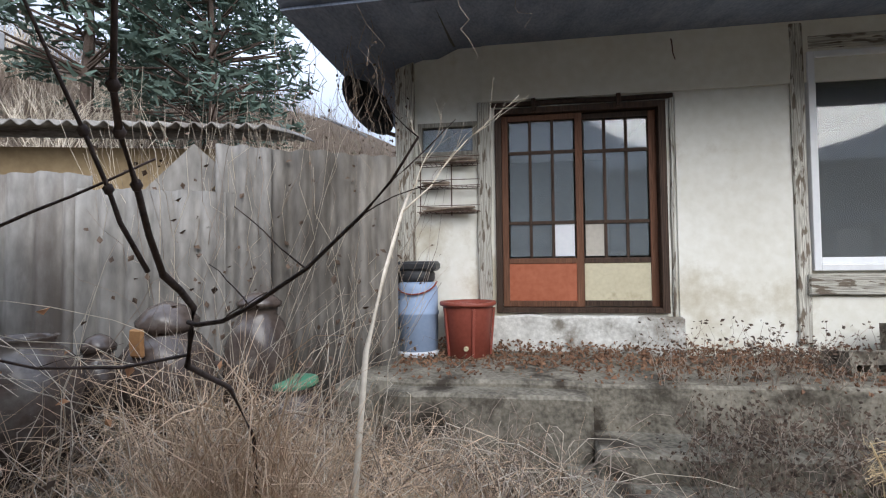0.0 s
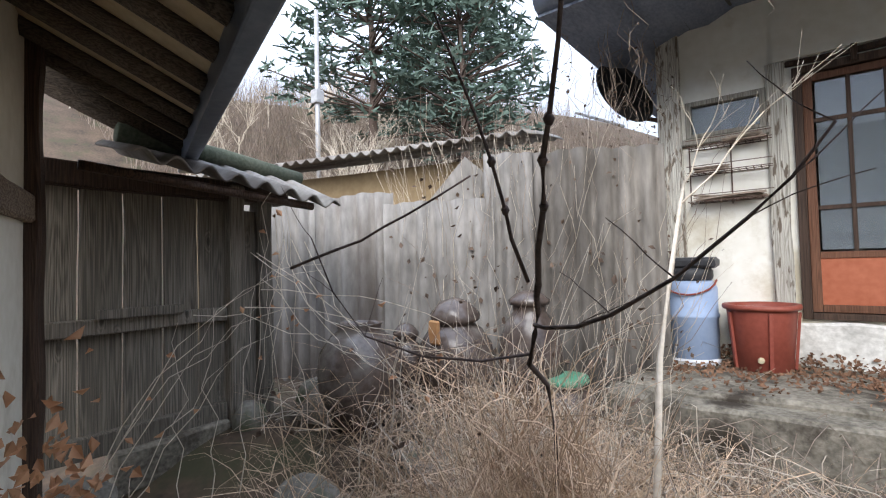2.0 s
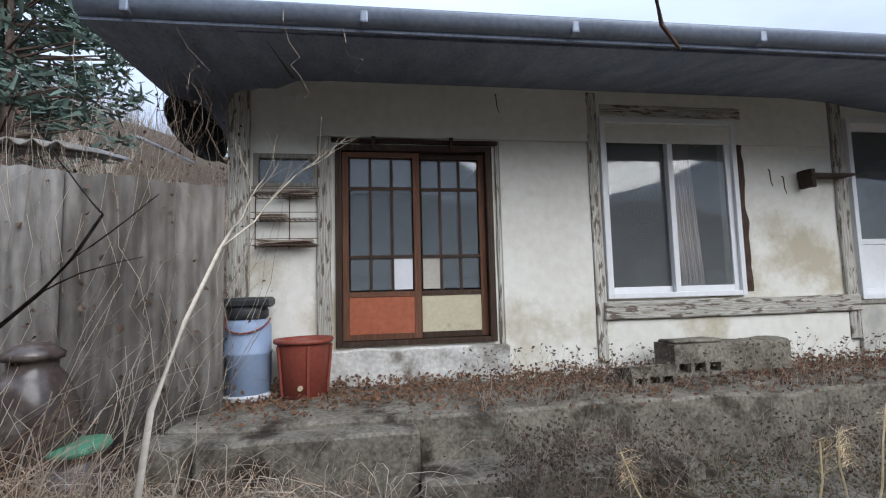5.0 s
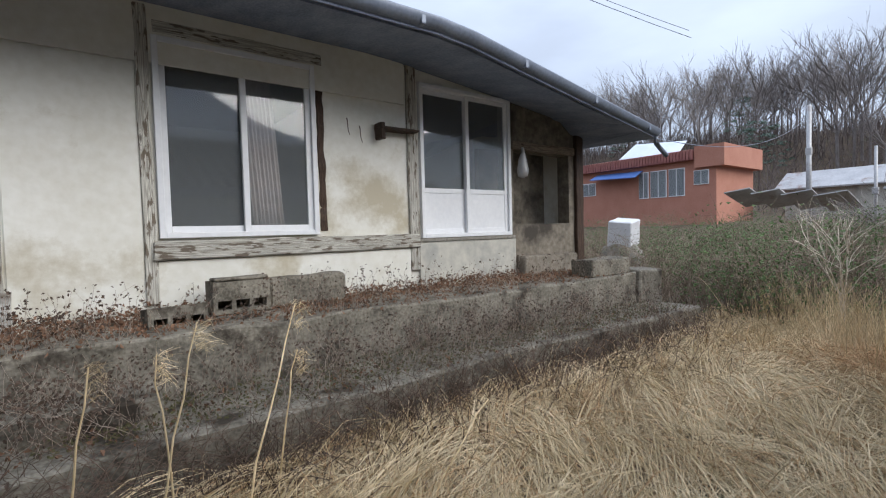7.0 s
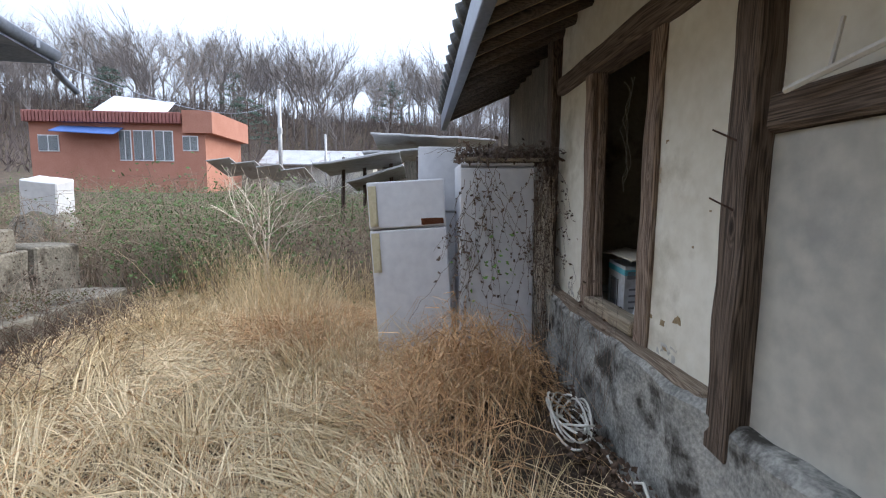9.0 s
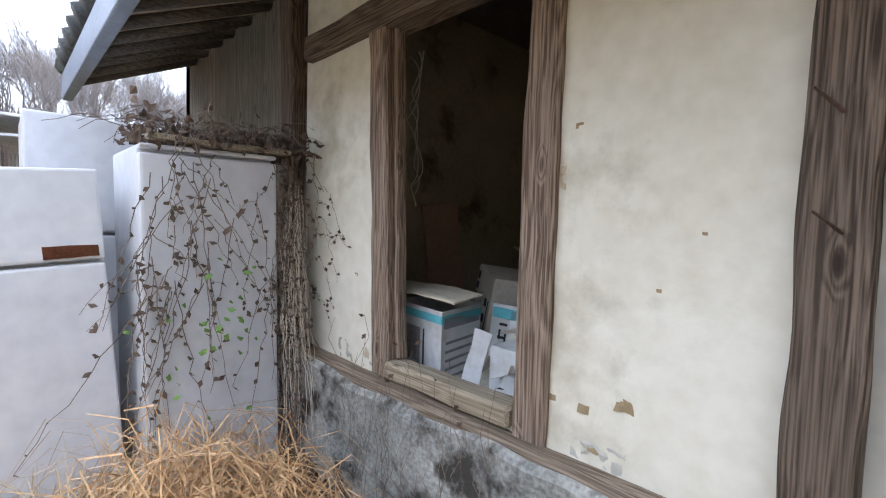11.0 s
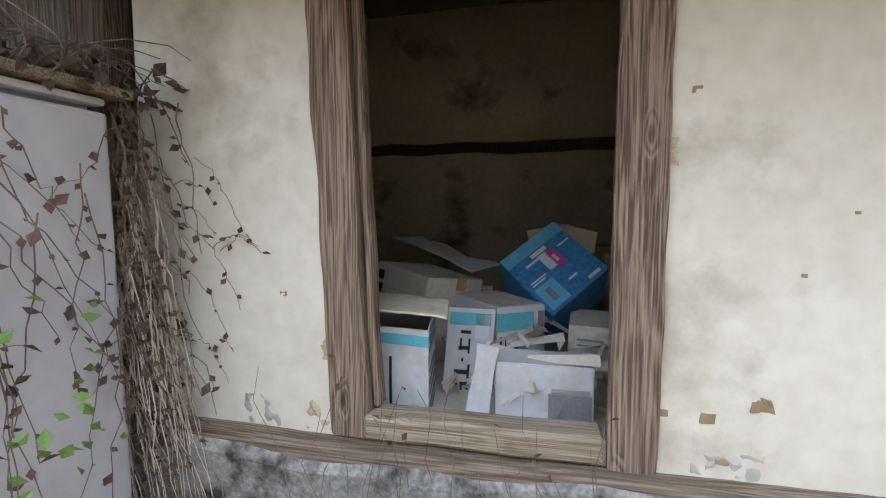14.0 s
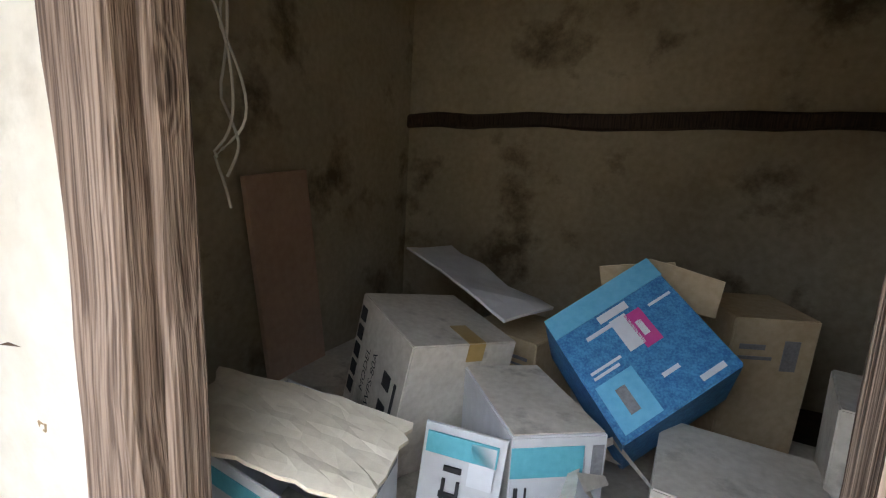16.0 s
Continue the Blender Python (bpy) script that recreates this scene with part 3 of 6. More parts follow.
# small vent window
vent = thing("window_1", (-0.53, YA, 2.42), "small dark wooden vent window", "window", kind="structure")
for x0, x1, z0, z1 in ((-0.8, -0.76, 2.42, 2.71), (-0.31, -0.27, 2.42, 2.71), (-0.76, -0.31, 2.67, 2.71), (-0.76, -0.31, 2.42, 2.45)):
    part("window_frame", box(x0, x1, YA - 0.02, YA + 0.05, z0, z1, 0.004), M_GREYWOOD, vent)
part("pane", box(-0.76, -0.31, YA + 0.02, YA + 0.025, 2.45, 2.67), M_GLASS, vent)


def pvc_slider(name, x0, x1, z0, z1, mid, label, panel_top=None, sash=0.055):
    """A white two-sash sliding window or half-glazed door."""
    w = thing(name, ((x0 + x1) / 2, YA, z0), label, "window" if panel_top is None else "door", kind="structure")
    f = 0.05
    for a, b, c, d in ((x0, x0 + f, z0, z1), (x1 - f, x1, z0, z1), (x0 + f, x1 - f, z1 - f, z1), (x0 + f, x1 - f, z0, z0 + f)):
        part("window_frame", box(a, b, YA - 0.05, YA + 0.09, c, d, 0.006), M_PVC, w)
    for a, b, y in ((x0 + f, mid + 0.03, YA + 0.035), (mid - 0.03, x1 - f, YA - 0.015)):
        sashes = part("sash", box(a, a + sash, y, y + 0.04, z0 + f, z1 - f, 0.005), M_PVC, w)
        part("stile", box(b - sash, b, y, y + 0.04, z0 + f, z1 - f, 0.005), M_PVC, sashes)
        for c, d in ((z0 + f, z0 + f + sash), (z1 - f - sash, z1 - f)):
            part("rail", box(a + sash, b - sash, y, y + 0.04, c, d, 0.004), M_PVC, sashes)
        low = z0 + f + sash
        if panel_top:
            part("panel", box(a + sash, b - sash, y + 0.01, y + 0.03, low, panel_top - 0.03), M_PVC, sashes, "white lower panel")
            part("rail", box(a + sash, b - sash, y, y + 0.04, panel_top - 0.03, panel_top + 0.03, 0.004), M_PVC, sashes)
            low = panel_top + 0.03
        part("pane", box(a + sash, b - sash, y + 0.018, y + 0.024, low, z1 - f - sash), M_CLEAR, sashes).visible_shadow = False
    return w


pvc_slider("window_2", *WIN, 3.1, "white plastic sliding window with a curtain behind")
pvc_slider("door_2", *EDOOR, 5.87, "white half-glazed sliding door", panel_top=1.88)

# curtain behind the window
cbm = bmesh.new()
cols = []
for k in range(41):
    x = 3.13 + 0.3 * k / 40
    y = YA + 0.15 + 0.022 * math.sin(k * 1.25) + 0.01 * math.sin(k * 0.5)
    cols.append([cbm.verts.new((x + (0.1 * (1 - zz) - 0.03), y, 1.42 + 1.6 * zz)) for zz in (0, 0.3, 0.6, 0.85, 1)])
for a, b in zip(cols, cols[1:]):
    for j in range(4):
        cbm.faces.new((a[j], b[j], b[j + 1], a[j + 1]))
curtain = tagged(link_mesh("curtain", cbm, M_CURTAIN, smooth=True), "pale mauve curtain hanging behind the window", "curtain")
sol = curtain.modifiers.new("thick", "SOLIDIFY")
sol.thickness = 0.004
tagged(link_mesh("curtain_rail", lathe([(0.012, 0), (0.012, 1.5)], 10, pose(2.36, YA + 0.15, 3.04, 0, 90, 0)), M_GREYWOOD), "thin rail carrying the curtain", "rail")

# ---- main house roof ----
EAVE = [(-1.45, 2.8, 3.2), (4.6, 2.72, 3.2), (6.7, 2.9, 2.98), (8.6, 3.0, 2.74)]


def eave_at(x):
    for a, b in zip(EAVE, EAVE[1:]):
        if x <= b[0] or b is EAVE[-1]:
            s = (x - a[0]) / (b[0] - a[0])
            return a[1] + s * (b[1] - a[1]), a[2] + s * (b[2] - a[2])


def slab(rows, thick):
    """A sheet of given thickness from rows of points."""
    bm = bmesh.new()
    top = [[bm.verts.new(p) for p in r] for r in rows]
    low = [[bm.verts.new((p[0], p[1], p[2] - thick)) for p in r] for r in rows]
    nr, nc = len(rows), len(rows[0])
    for i in range(nr - 1):
        for j in range(nc - 1):
            bm.faces.new((top[i][j], top[i + 1][j], top[i + 1][j + 1], top[i][j + 1]))
            bm.faces.new((low[i][j], low[i][j + 1], low[i + 1][j + 1], low[i + 1][j]))
    for i in range(nr - 1):
        bm.faces.new((top[i][0], low[i][0], low[i + 1][0], top[i + 1][0]))
        bm.faces.new((top[i][-1], top[i + 1][-1], low[i + 1][-1], low[i][-1]))
    for j in range(nc - 1):
        bm.faces.new((top[0][j], top[0][j + 1], low[0][j + 1], low[0][j]))
        bm.faces.new((top[-1][j], low[-1][j], low[-1][j + 1], top[-1][j + 1]))
    bmesh.ops.recalc_face_normals(bm, faces=bm.faces)
    return bm


xs_roof = [-1.45 + i * (8.6 + 1.45) / 24 for i in range(25)]
roof_a = thing("roof_main_house", (3.5, 6.4, 3.2), "dark tiled hip roof with a wide blue-tinted overhang", "roof", kind="structure")
rows = []
for x in xs_roof:
    ye, ze = eave_at(x)
    rise = 1.45 * smoothstep(-1.5, 0.9, x) * smoothstep(8.7, 6.8, x) + 0.12
    rows.append([(x, ye, ze), (x, ye + 0.55 * (6.4 - ye), ze + 0.5 * rise), (x, 6.4, ze + rise), (x, 9.6, ze)])
part("roof_deck", slab(rows, 0.09), M_SOFFIT, roof_a, "boards of the overhang, blued for sky light")
for i, x in enumerate([-1.3 + 0.28 * k for k in range(36)]):
    if x > 8.5:
        break
    ye, ze = eave_at(x)
    rise = 1.45 * smoothstep(-1.5, 0.9, x) * smoothstep(8.7, 6.8, x) + 0.12
    t = Tubes()
    t.tube([(x, ye + 0.12, ze + 0.0), (x, ye + 0.55 * (6.4 - ye), ze + 0.5 * rise + 0.03), (x, 6.4, ze + rise + 0.03)], 0.07, 0.07, 8)
    t.link("roof_tile", M_TILE, roof_a, smooth=True)
part("ridge_cap", rough_box(-1.42, -0.95, 3.0, 3.35, 3.3, 3.47, 0.03, 0.1, 0.03, 6), M_TILE, roof_a, "lichened ridge-end tiles")
part("soffit_board", slab([[(x, eave_at(x)[0] + 0.08, eave_at(x)[1] - 0.06), (x, YA + 0.02, eave_at(x)[1] + 0.2)] for x in xs_roof], 0.02), M_SOFFIT, roof_a)
gut = thing("gutter", (3.5, 2.75, 3.15), "dark metal gutter along the house eaves", "gutter")
gbm = bmesh.new()
grow = []
for x in xs_roof:
    ye, ze = eave_at(x)
    ring = [(ye - 0.075 + 0.0, ze + 0.03)] + [(ye - 0.005 + 0.07 * math.cos(a), ze + 0.02 + 0.085 * math.sin(a)) for a in [math.pi + math.pi * k / 6 for k in range(7)]] + [(ye + 0.075, ze + 0.03)]
    grow.append([gbm.verts.new((x, y, z)) for y, z in ring])
for a, b in zip(grow, grow[1:]):
    for k in range(len(a) - 1):
        gbm.faces.new((a[k], b[k], b[k + 1], a[k + 1]))
trough = part("trough", gbm, M_GUTTER, gut, smooth=True)
trough.modifiers.new("thick", "SOLIDIFY").thickness = 0.006
for k in range(8):
    x = -1.2 + k * 1.35
    ye, ze = eave_at(x)
    part("joint", box(x, x + 0.05, ye - 0.08, ye + 0.07, ze - 0.07, ze + 0.012, 0.012), M_GUTTER, gut)
t = Tubes()
t.tube([(8.55, 3.0, 2.68), (8.6, 3.0, 2.58), (8.75, 3.02, 2.52), (8.9, 3.0, 2.42)], 0.035, 0.035, 8)
t.link("spout", M_GUTTER, gut, smooth=True)

# ---- terrace and steps ----
structure("pavement_terrace", rough_box(-1.05, 8.1, 3.02, YA - 0.008, 0.0, 0.7, 0.02, 0.22, 0.035, 2.0), M_CONCRETE, "cracked concrete terrace with leaf litter", "terrace")
structure("pavement_step_upper", rough_box(-0.8, 0.47, 2.82, 3.6, 0.0, 0.665, 0.02, 0.16, 0.02, 2.0), M_CONCRETE, "weathered concrete step below the door", "step")
structure("pavement_step_middle", rough_box(0.47, 2.2, 2.66, 3.2, -0.1, 0.43, 0.02, 0.16, 0.025, 2.0), M_CONCRETE, "weathered concrete step", "step")
structure("pavement_step_lower", rough_box(0.3, 8.4, 2.28, 3.2, -0.3, 0.27, 0.02, 0.2, 0.035, 1.6), M_CONCRETE, "long mossy concrete kerb step", "step")
tagged(link_mesh("concrete_block", rough_box(7.15, 8.05, 3.1, 3.45, 0.69, 0.93, 0.02, 0.14, 0.02, 3), M_CONCRETE), "pale concrete slab lying on the terrace end", "block")
tagged(link_mesh("concrete_block", rough_box(8.15, 8.75, 3.0, 3.6, 0.2, 0.72, 0.02, 0.14, 0.02, 3), M_CONCRETE), "grey concrete block beside the terrace", "block")


def cinder(x, y, z, rz, rx, length=0.5, depth=0.24, h=0.2, label="grey hollow cement block lying on the terrace"):
    """A hollow block with three cells opening to the front."""
    bm = bmesh.new()
    wall = 0.035
    cell = (length - 4 * wall) / 3
    box(0, length, 0, depth, 0, wall, bm=bm)
    top = wall + 0.28 * h
    box(0, length, 0, depth, top, h, bm=bm)
    for k in range(4):
        box(k * (cell + wall), k * (cell + wall) + wall, 0, depth, wall, top, bm=bm)
    box(wall, length - wall, depth - 0.02, depth - 0.001, wall, top, bm=bm)
    for v in bm.verts:
        v.co += 0.004 * noise.noise_vector(v.co * 15)
        v.co = pose(x, y, z, rx, 0, rz) @ v.co
    return tagged(link_mesh("cement_block", bm, M_CONCRETE), label, "block", "cement blocks on the terrace")


cinder(2.67, 3.58, 0.72, 2, 0, 0.47, 0.27, 0.27)
cinder(2.2, 3.42, 0.68, 8, -8, 0.42, 0.24, 0.17)
tagged(link_mesh("stone_slab", rough_box(2.69, 3.13, 3.6, 3.83, 0.992, 1.02, 0.01, 0.12, 0.012, 5), M_CONCRETE), "grey slab resting on the cement block", "slab")
tagged(link_mesh("cement_curb", rough_box(3.17, 3.93, 3.72, 3.99, 0.69, 0.98, 0.03, 0.12, 0.02, 4), M_CONCRETE), "long worn cement block against the wall", "block")

# ---- south building B: wall on y = YB, facing north ----
YB = -2.02
OPEN = (5.54, 6.24, 0.67, 2.08)
structure("wall_south", wall_boxes(3.2, 7.02, 0.565, 2.75, YB - 0.03, YB, [(5.47, 6.34, 0.64, 2.12), (3.2, 4.69, 0.5, 2.75)]), M_PLASTER_B, "yellowed cream plaster wall with chips")
structure("wall_south_grey", box(1.9, 4.69, YB - 0.16, YB + 0.012, 0.35, 1.5), M_GREYPLASTER, "grey water-stained plaster wall")
structure("wall_south_upper", box(1.9, 4.69, YB - 0.16, YB, 1.62, 2.75), M_PLASTER_B, "cream plaster above the beam")
structure("wall_south_planks", box(7.14, 9.4, YB - 0.16, YB - 0.03, 0.2, 2.6), M_PLANK, "dark wooden end wall behind the refrigerators")
structure("wall_foundation", rough_box(2.0, 9.3, YB - 0.16, YB + 0.1, -0.4, 0.555, 0.03, 0.12, 0.045, 3.0), M_FOUND, "lichened cement foundation with cracks", "wall")
for name, x0, x1, z0, z1, lab, pr, lean in [
        ("trim_jamb_left", 6.218, 6.34, 0.57, 2.2, "bare wooden door jamb with knots", 0.02, 0.06), ("trim_jamb_right", 5.41, 5.535, 0.55, 2.2, "bare grained wooden jamb with knots", 0.025, -0.006),
        ("trim_post_mid", 4.69, 4.81, 0.4, 2.75, "thick weathered wooden post", 0.09, 0.0), ("trim_post_end", 7.0, 7.14, 0.4, 2.7, "dark weathered corner post leaning at the top", 0.06, 0.07)]:
    b2 = rough_box(x0, x1, YB - 0.05, YB + pr, z0, z1, 0.008, 0.06, 0.01, 5.0)
    for v in b2.verts:
        v.co.x += lean * (v.co.z - z0) / 1.35 + 0.006 * noise.noise(Vector((x0, 0, v.co.z * 1.8)))
    tagged(link_mesh(name, b2, M_DARKBEAM if "post" in name else M_OLDWOOD), lab, "post", kind="structure")
b2 = rough_box(6.19, 6.215, YB - 0.075, YB - 0.02, 0.66, 2.1, 0.006, 0.06, 0.006, 4)
for v in b2.verts:
    v.co.x += 0.06 * (v.co.z - 0.57) / 1.35
tagged(link_mesh("trim_jamb_stop", b2, M_OLDWOOD), "inner stop of the jamb", "trim", kind="structure")
tagged(link_mesh("trim_sill", rough_box(5.55, 6.23, YB - 0.08, YB + 0.035, 0.577, 0.655, 0.012, 0.1, 0.008, 4), M_SILLWOOD), "bare wooden sill with splits", "sill", kind="structure")
tagged(link_mesh("trim_ground_beam", rough_box(4.86, 6.96, YB - 0.1, YB + 0.075, 0.5, 0.572, 0.015, 0.1, 0.014, 3), M_OLDWOOD_X), "weathered ground beam under the wall", "beam", kind="structure")
tagged(link_mesh("trim_upper_beam", rough_box(4.85, 6.97, YB - 0.12, YB + 0.045, 2.085, 2.22, 0.015, 0.14, 0.014, 3), M_DARKBEAM_X), "weathered beam over the opening", "beam", kind="structure")
tagged(link_mesh("trim_side_beam", rough_box(1.9, 4.685, YB - 0.12, YB + 0.06, 1.5, 1.62, 0.015, 0.14, 0.014, 3), M_DARKBEAM_X), "dark horizontal beam", "beam", kind="structure")
structure("wall_store_back", rough_box(3.6, 7.3, -4.4, -4.2, 0.3, 2.75, 0.01, 0.3, 0.03, 1.5), M_MUD, "dark mud wall inside the storeroom")
structure("wall_store_east", box(7.1, 7.3, -4.2, YB - 0.165, 0.3, 2.75), M_MUD, "dark mud side wall inside the storeroom")
structure("wall_store_west", box(3.6, 3.8, -4.2, YB - 0.165, 0.3, 2.75), M_MUD, "dark mud side wall inside the storeroom")
structure("floor_store", box(3.8, 7.1, -4.2, YB - 0.165, 0.3, 0.45), M_SOIL, "earthen storeroom floor", "floor")
structure("ceiling_store", box(3.5, 7.4, -4.5, YB - 0.165, 2.75, 2.85), M_PLANK, "dark storeroom ceiling", "ceiling")
structure("trim_store_band", rough_box(3.8, 7.1, -4.2, -4.155, 1.69, 1.77, 0.012, 0.1, 0.02, 4), M_DARKWOOD, "dark wooden band across the mud wall", "beam")


def eaves(name, at, rz, length, overhang, z_wall, z_eave, label, step=0.3, clay=True):
    """Overhang of a low roof: rafters with clay between, eave beam and tile ends. Local x runs along the eave, y out from the wall."""
    e = thing(name, at, label, "roof", kind="structure", rz=rz)
    m = pose(*at, 0, 0, rz)
    rise = z_wall - z_eave

    def put(nm, bm, material, lab="", smooth=False):
        bmesh.ops.transform(bm, matrix=m, verts=bm.verts)
        return part(nm, bm, material, e, lab, smooth)
    put("soffit", slab([[(0, overhang, z_eave + 0.1), (length, overhang, z_eave + 0.1)], [(0, -2.6, z_wall + 0.1 + rise * 2.6 / overhang * 0.8), (length, -2.6, z_wall + 0.1 + rise * 2.6 / overhang * 0.8)]], 0.05), M_CLAY, "ochre clay soffit")
    put("roof_cover", slab([[(0, overhang + 0.03, z_eave + 0.19), (length, overhang + 0.03, z_eave + 0.19)], [(0, -2.65, z_wall + 0.2 + rise * 2.6 / overhang * 0.8), (length, -2.65, z_wall + 0.2 + rise * 2.6 / overhang * 0.8)]], 0.08), M_TILE)
    for k in range(int(length / step)):
        t = Tubes()
        x = 0.1 + k * step + random.uniform(-0.02, 0.02)
        t.tube([m @ Vector((x, overhang - 0.02, z_eave + 0.03)), m @ Vector((x + random.uniform(-0.02, 0.02), -0.1, z_wall + 0.01))], 0.034, 0.04, 8)
        t.link("rafter", M_RAFTER, e, smooth=True)
    put("eave_board", box(-0.02, length + 0.02, overhang - 0.02, overhang + 0.05, z_eave - 0.05, z_eave + 0.15, 0.01), M_GUTTER, "dark eave board")
    for k in range(int(length / 0.27)):
        t = Tubes()
        x = 0.12 + k * 0.27
        t.tube([m @ Vector((x, overhang + 0.08, z_eave + 0.22)), m @ Vector((x, -2.6, z_wall + 0.24 + rise * 2.6 / overhang * 0.8))], 0.07, 0.07, 8)
        t.link("roof_tile", M_TILE, e, smooth=True)
    return e


eaves("roof_storehouse", (2.4, YB, 0), 0, 7.1, 0.8, 2.62, 2.2, "low dark tiled roof with rafters and clay soffit")
for k in range(5):
    t = Tubes()
    t.tube([(9.52, -1.2 - 0.1 * k, 2.42 + 0.06 * k), (9.42, -1.2 - 0.1 * k, 2.42 + 0.06 * k)], 0.075, 0.075, 9)
    tagged(t.link("ridge_tile", M_TILE, smooth=False), "dark round roof tile at the gable end", "tile", "gable tiles")
structure("wall_store_gable", box(9.3, 9.42, -4.4, YB - 0.03, 0.2, 2.6), M_PLANK, "dark end wall of the storehouse")

# west wing of the same building, turned to the yard
WING = pose(-2.75, 0.46, 0, 0, 0, -19.1)


def wing_box(x0, x1, y0, y1, z0, z1, bevel=0.0):
    return box(x0, x1, y0, y1, z0, z1, bevel, m=WING)


structure("wall_wing", wing_box(0.12, 5.4, -0.18, 0, 0.1, 2.7), M_PLASTER_B, "yellowed plaster wall of the wing")
structure("trim_wing_beam", rough_box(0.1, 5.4, -0.1, 0.03, 1.68, 1.8, 0.012, 0.14, 0.014, 3, m=WING), M_OLDWOOD_X, "dark horizontal beam of the wing", "beam")
structure("trim_wing_post", rough_box(-0.02, 0.12, -0.14, 0.05, 0.2, 2.5, 0.012, 0.14, 0.014, 3, m=WING), M_DARKWOOD, "dark corner post of the wing", "post")
eaves("roof_wing", (-3.35, 0.67, 0), -19.1, 6.6, 0.62, 2.5, 2.13, "dark tiled wing roof with ochre clay between rafters", step=0.26)

# ---- gate with planks, awning and stones ----
GX = -2.98
gate = thing("plank_gate", (GX, 1.0, 0.55), "dark weathered plank gate with gaps between boards", "gate")
for k in range(5):
    y0 = 0.5 + k * 0.195
    part("board", rough_box(GX - 0.02, GX + 0.005, y0, y0 + 0.185, 0.62, 1.92, 0.004, 0.2, 0.006, 2), M_PLANK, gate)
for z0, z1 in ((1.16, 1.24), (0.56, 0.67)):
    part("rail", rough_box(GX + 0.008, GX + 0.06, 0.46, 1.42, z0, z1, 0.006, 0.15, 0.01, 3), M_PLANK, gate)
part("bolt", box(GX + 0.06, GX + 0.1, 0.75, 1.15, 1.235, 1.285, 0.006), M_PLANK, gate, "loose wooden bolt bar")
part("lintel", rough_box(GX - 0.06, GX + 0.08, 0.3, 1.85, 1.9, 2.02, 0.01, 0.2, 0.012, 3), M_DARKWOOD, gate)
for y0, z1 in ((1.43, 2.0), (1.62, 1.95)):
    tagged(link_mesh("gate_post", rough_box(GX - 0.03, GX + 0.09, y0, y0 + 0.1, 0.2, z1, 0.012, 0.14, 0.014, 3), M_PLANK), "grey leaning gate post", "post", "gate posts")
tagged(link_mesh("side_board", rough_box(GX + 0.02, GX + 0.045, 1.53, 1.62, 0.3, 1.85, 0.004, 0.2, 0.01, 2), M_PLANK), "grey board beside the gate post", "board")


def corrugated(name, a, b, z0, z1, amp, pitch, material, label, group, thick=0.008, jag=0.0):
    """An upright corrugated sheet from a to b on the plan."""
    a, b = Vector((*a, 0)), Vector((*b, 0))
    d = (b - a).normalized()
    nrm = Vector((d.y, -d.x, 0))
    n = max(8, int((b - a).length / pitch * 8))
    bm = bmesh.new()
    colsv = []
    for i in range(n + 1):
        s = (b - a).length * i / n
        p = a + d * s + nrm * amp * math.sin(2 * math.pi * s / pitch)
        top = z1 + jag * noise.noise(Vector((s * 3, z1, a.x)))
        colsv.append([bm.verts.new((p.x, p.y, z0 + (top - z0) * q)) for q in (0, 0.35, 0.7, 1)])
    for u, w in zip(colsv, colsv[1:]):
        for j in range(3):
            bm.faces.new((u[j], w[j], w[j + 1], u[j + 1]))
    ob = link_mesh(name, bm, material, smooth=True)
    ob.modifiers.new("thick", "SOLIDIFY").thickness = thick
    return tagged(ob, label, "fence sheet", group)


F0, F1 = Vector((-0.85, 3.5)), Vector((-3.9, 2.08))


def on_fence(s, off=0.0):
    p = F0.lerp(F1, s)
    n = Vector((-(F1 - F0).y, (F1 - F0).x)).normalized()
    return tuple(p - n * off)


for s0, s1, top, m, lab, off in [(0.0, 0.27, 2.29, M_SLATE_DK, "tall blackened corrugated cement fence sheet", 0.0), (0.25, 0.38, 2.31, M_SLATE, "tall grey corrugated cement fence sheet", 0.03),
                                 (0.36, 0.62, 1.97, M_SLATE, "grey corrugated cement fence sheet with dark streaks", 0.0), (0.6, 0.82, 2.06, M_SLATE, "grey corrugated cement fence sheet with dark streaks", 0.03), (0.8, 1.0, 2.1, M_SLATE, "grey corrugated cement fence sheet with dark streaks", 0.0)]:
    corrugated("fence_sheet", on_fence(s0, off), on_fence(s1, off), 0.25, top, 0.032, 0.15, m, lab, "corrugated fence", jag=0.03)
tagged(link_mesh("broken_sheet", box(-0.15, 0.15, -0.006, 0.006, -0.3, 0.3, m=pose(-2.28, 2.95, 2.0, 0, 42, 25)), M_SLATE), "broken piece of cement sheet leaning on the fence", "sheet")

# awning sheet over the gate
abm = bmesh.new()
ra = []
for i in range(73):
    s = i / 72
    y = 0.78 + 1.12 * s
    w = 0.028 * math.sin(2 * math.pi * s * 1.12 / 0.15)
    ra.append([abm.verts.new((GX - 0.05 + 0.5 * q + 0.1 * s * q, y, 2.14 - 0.12 * q - 0.13 * s * q + w - 0.04 * s + 0.01 * noise.noise(Vector((i, q * 3, 0))))) for q in (0, 0.35, 0.7, 1)])
for a, b in zip(ra, ra[1:]):
    for j in range(3):
        abm.faces.new((a[j], b[j], b[j + 1], a[j + 1]))
awning = tagged(link_mesh("gate_awning", abm, M_SLATE, smooth=True), "mossy corrugated cement sheet over the gate", "awning")
awning.modifiers.new("thick", "SOLIDIFY").thickness = 0.012
t = Tubes()
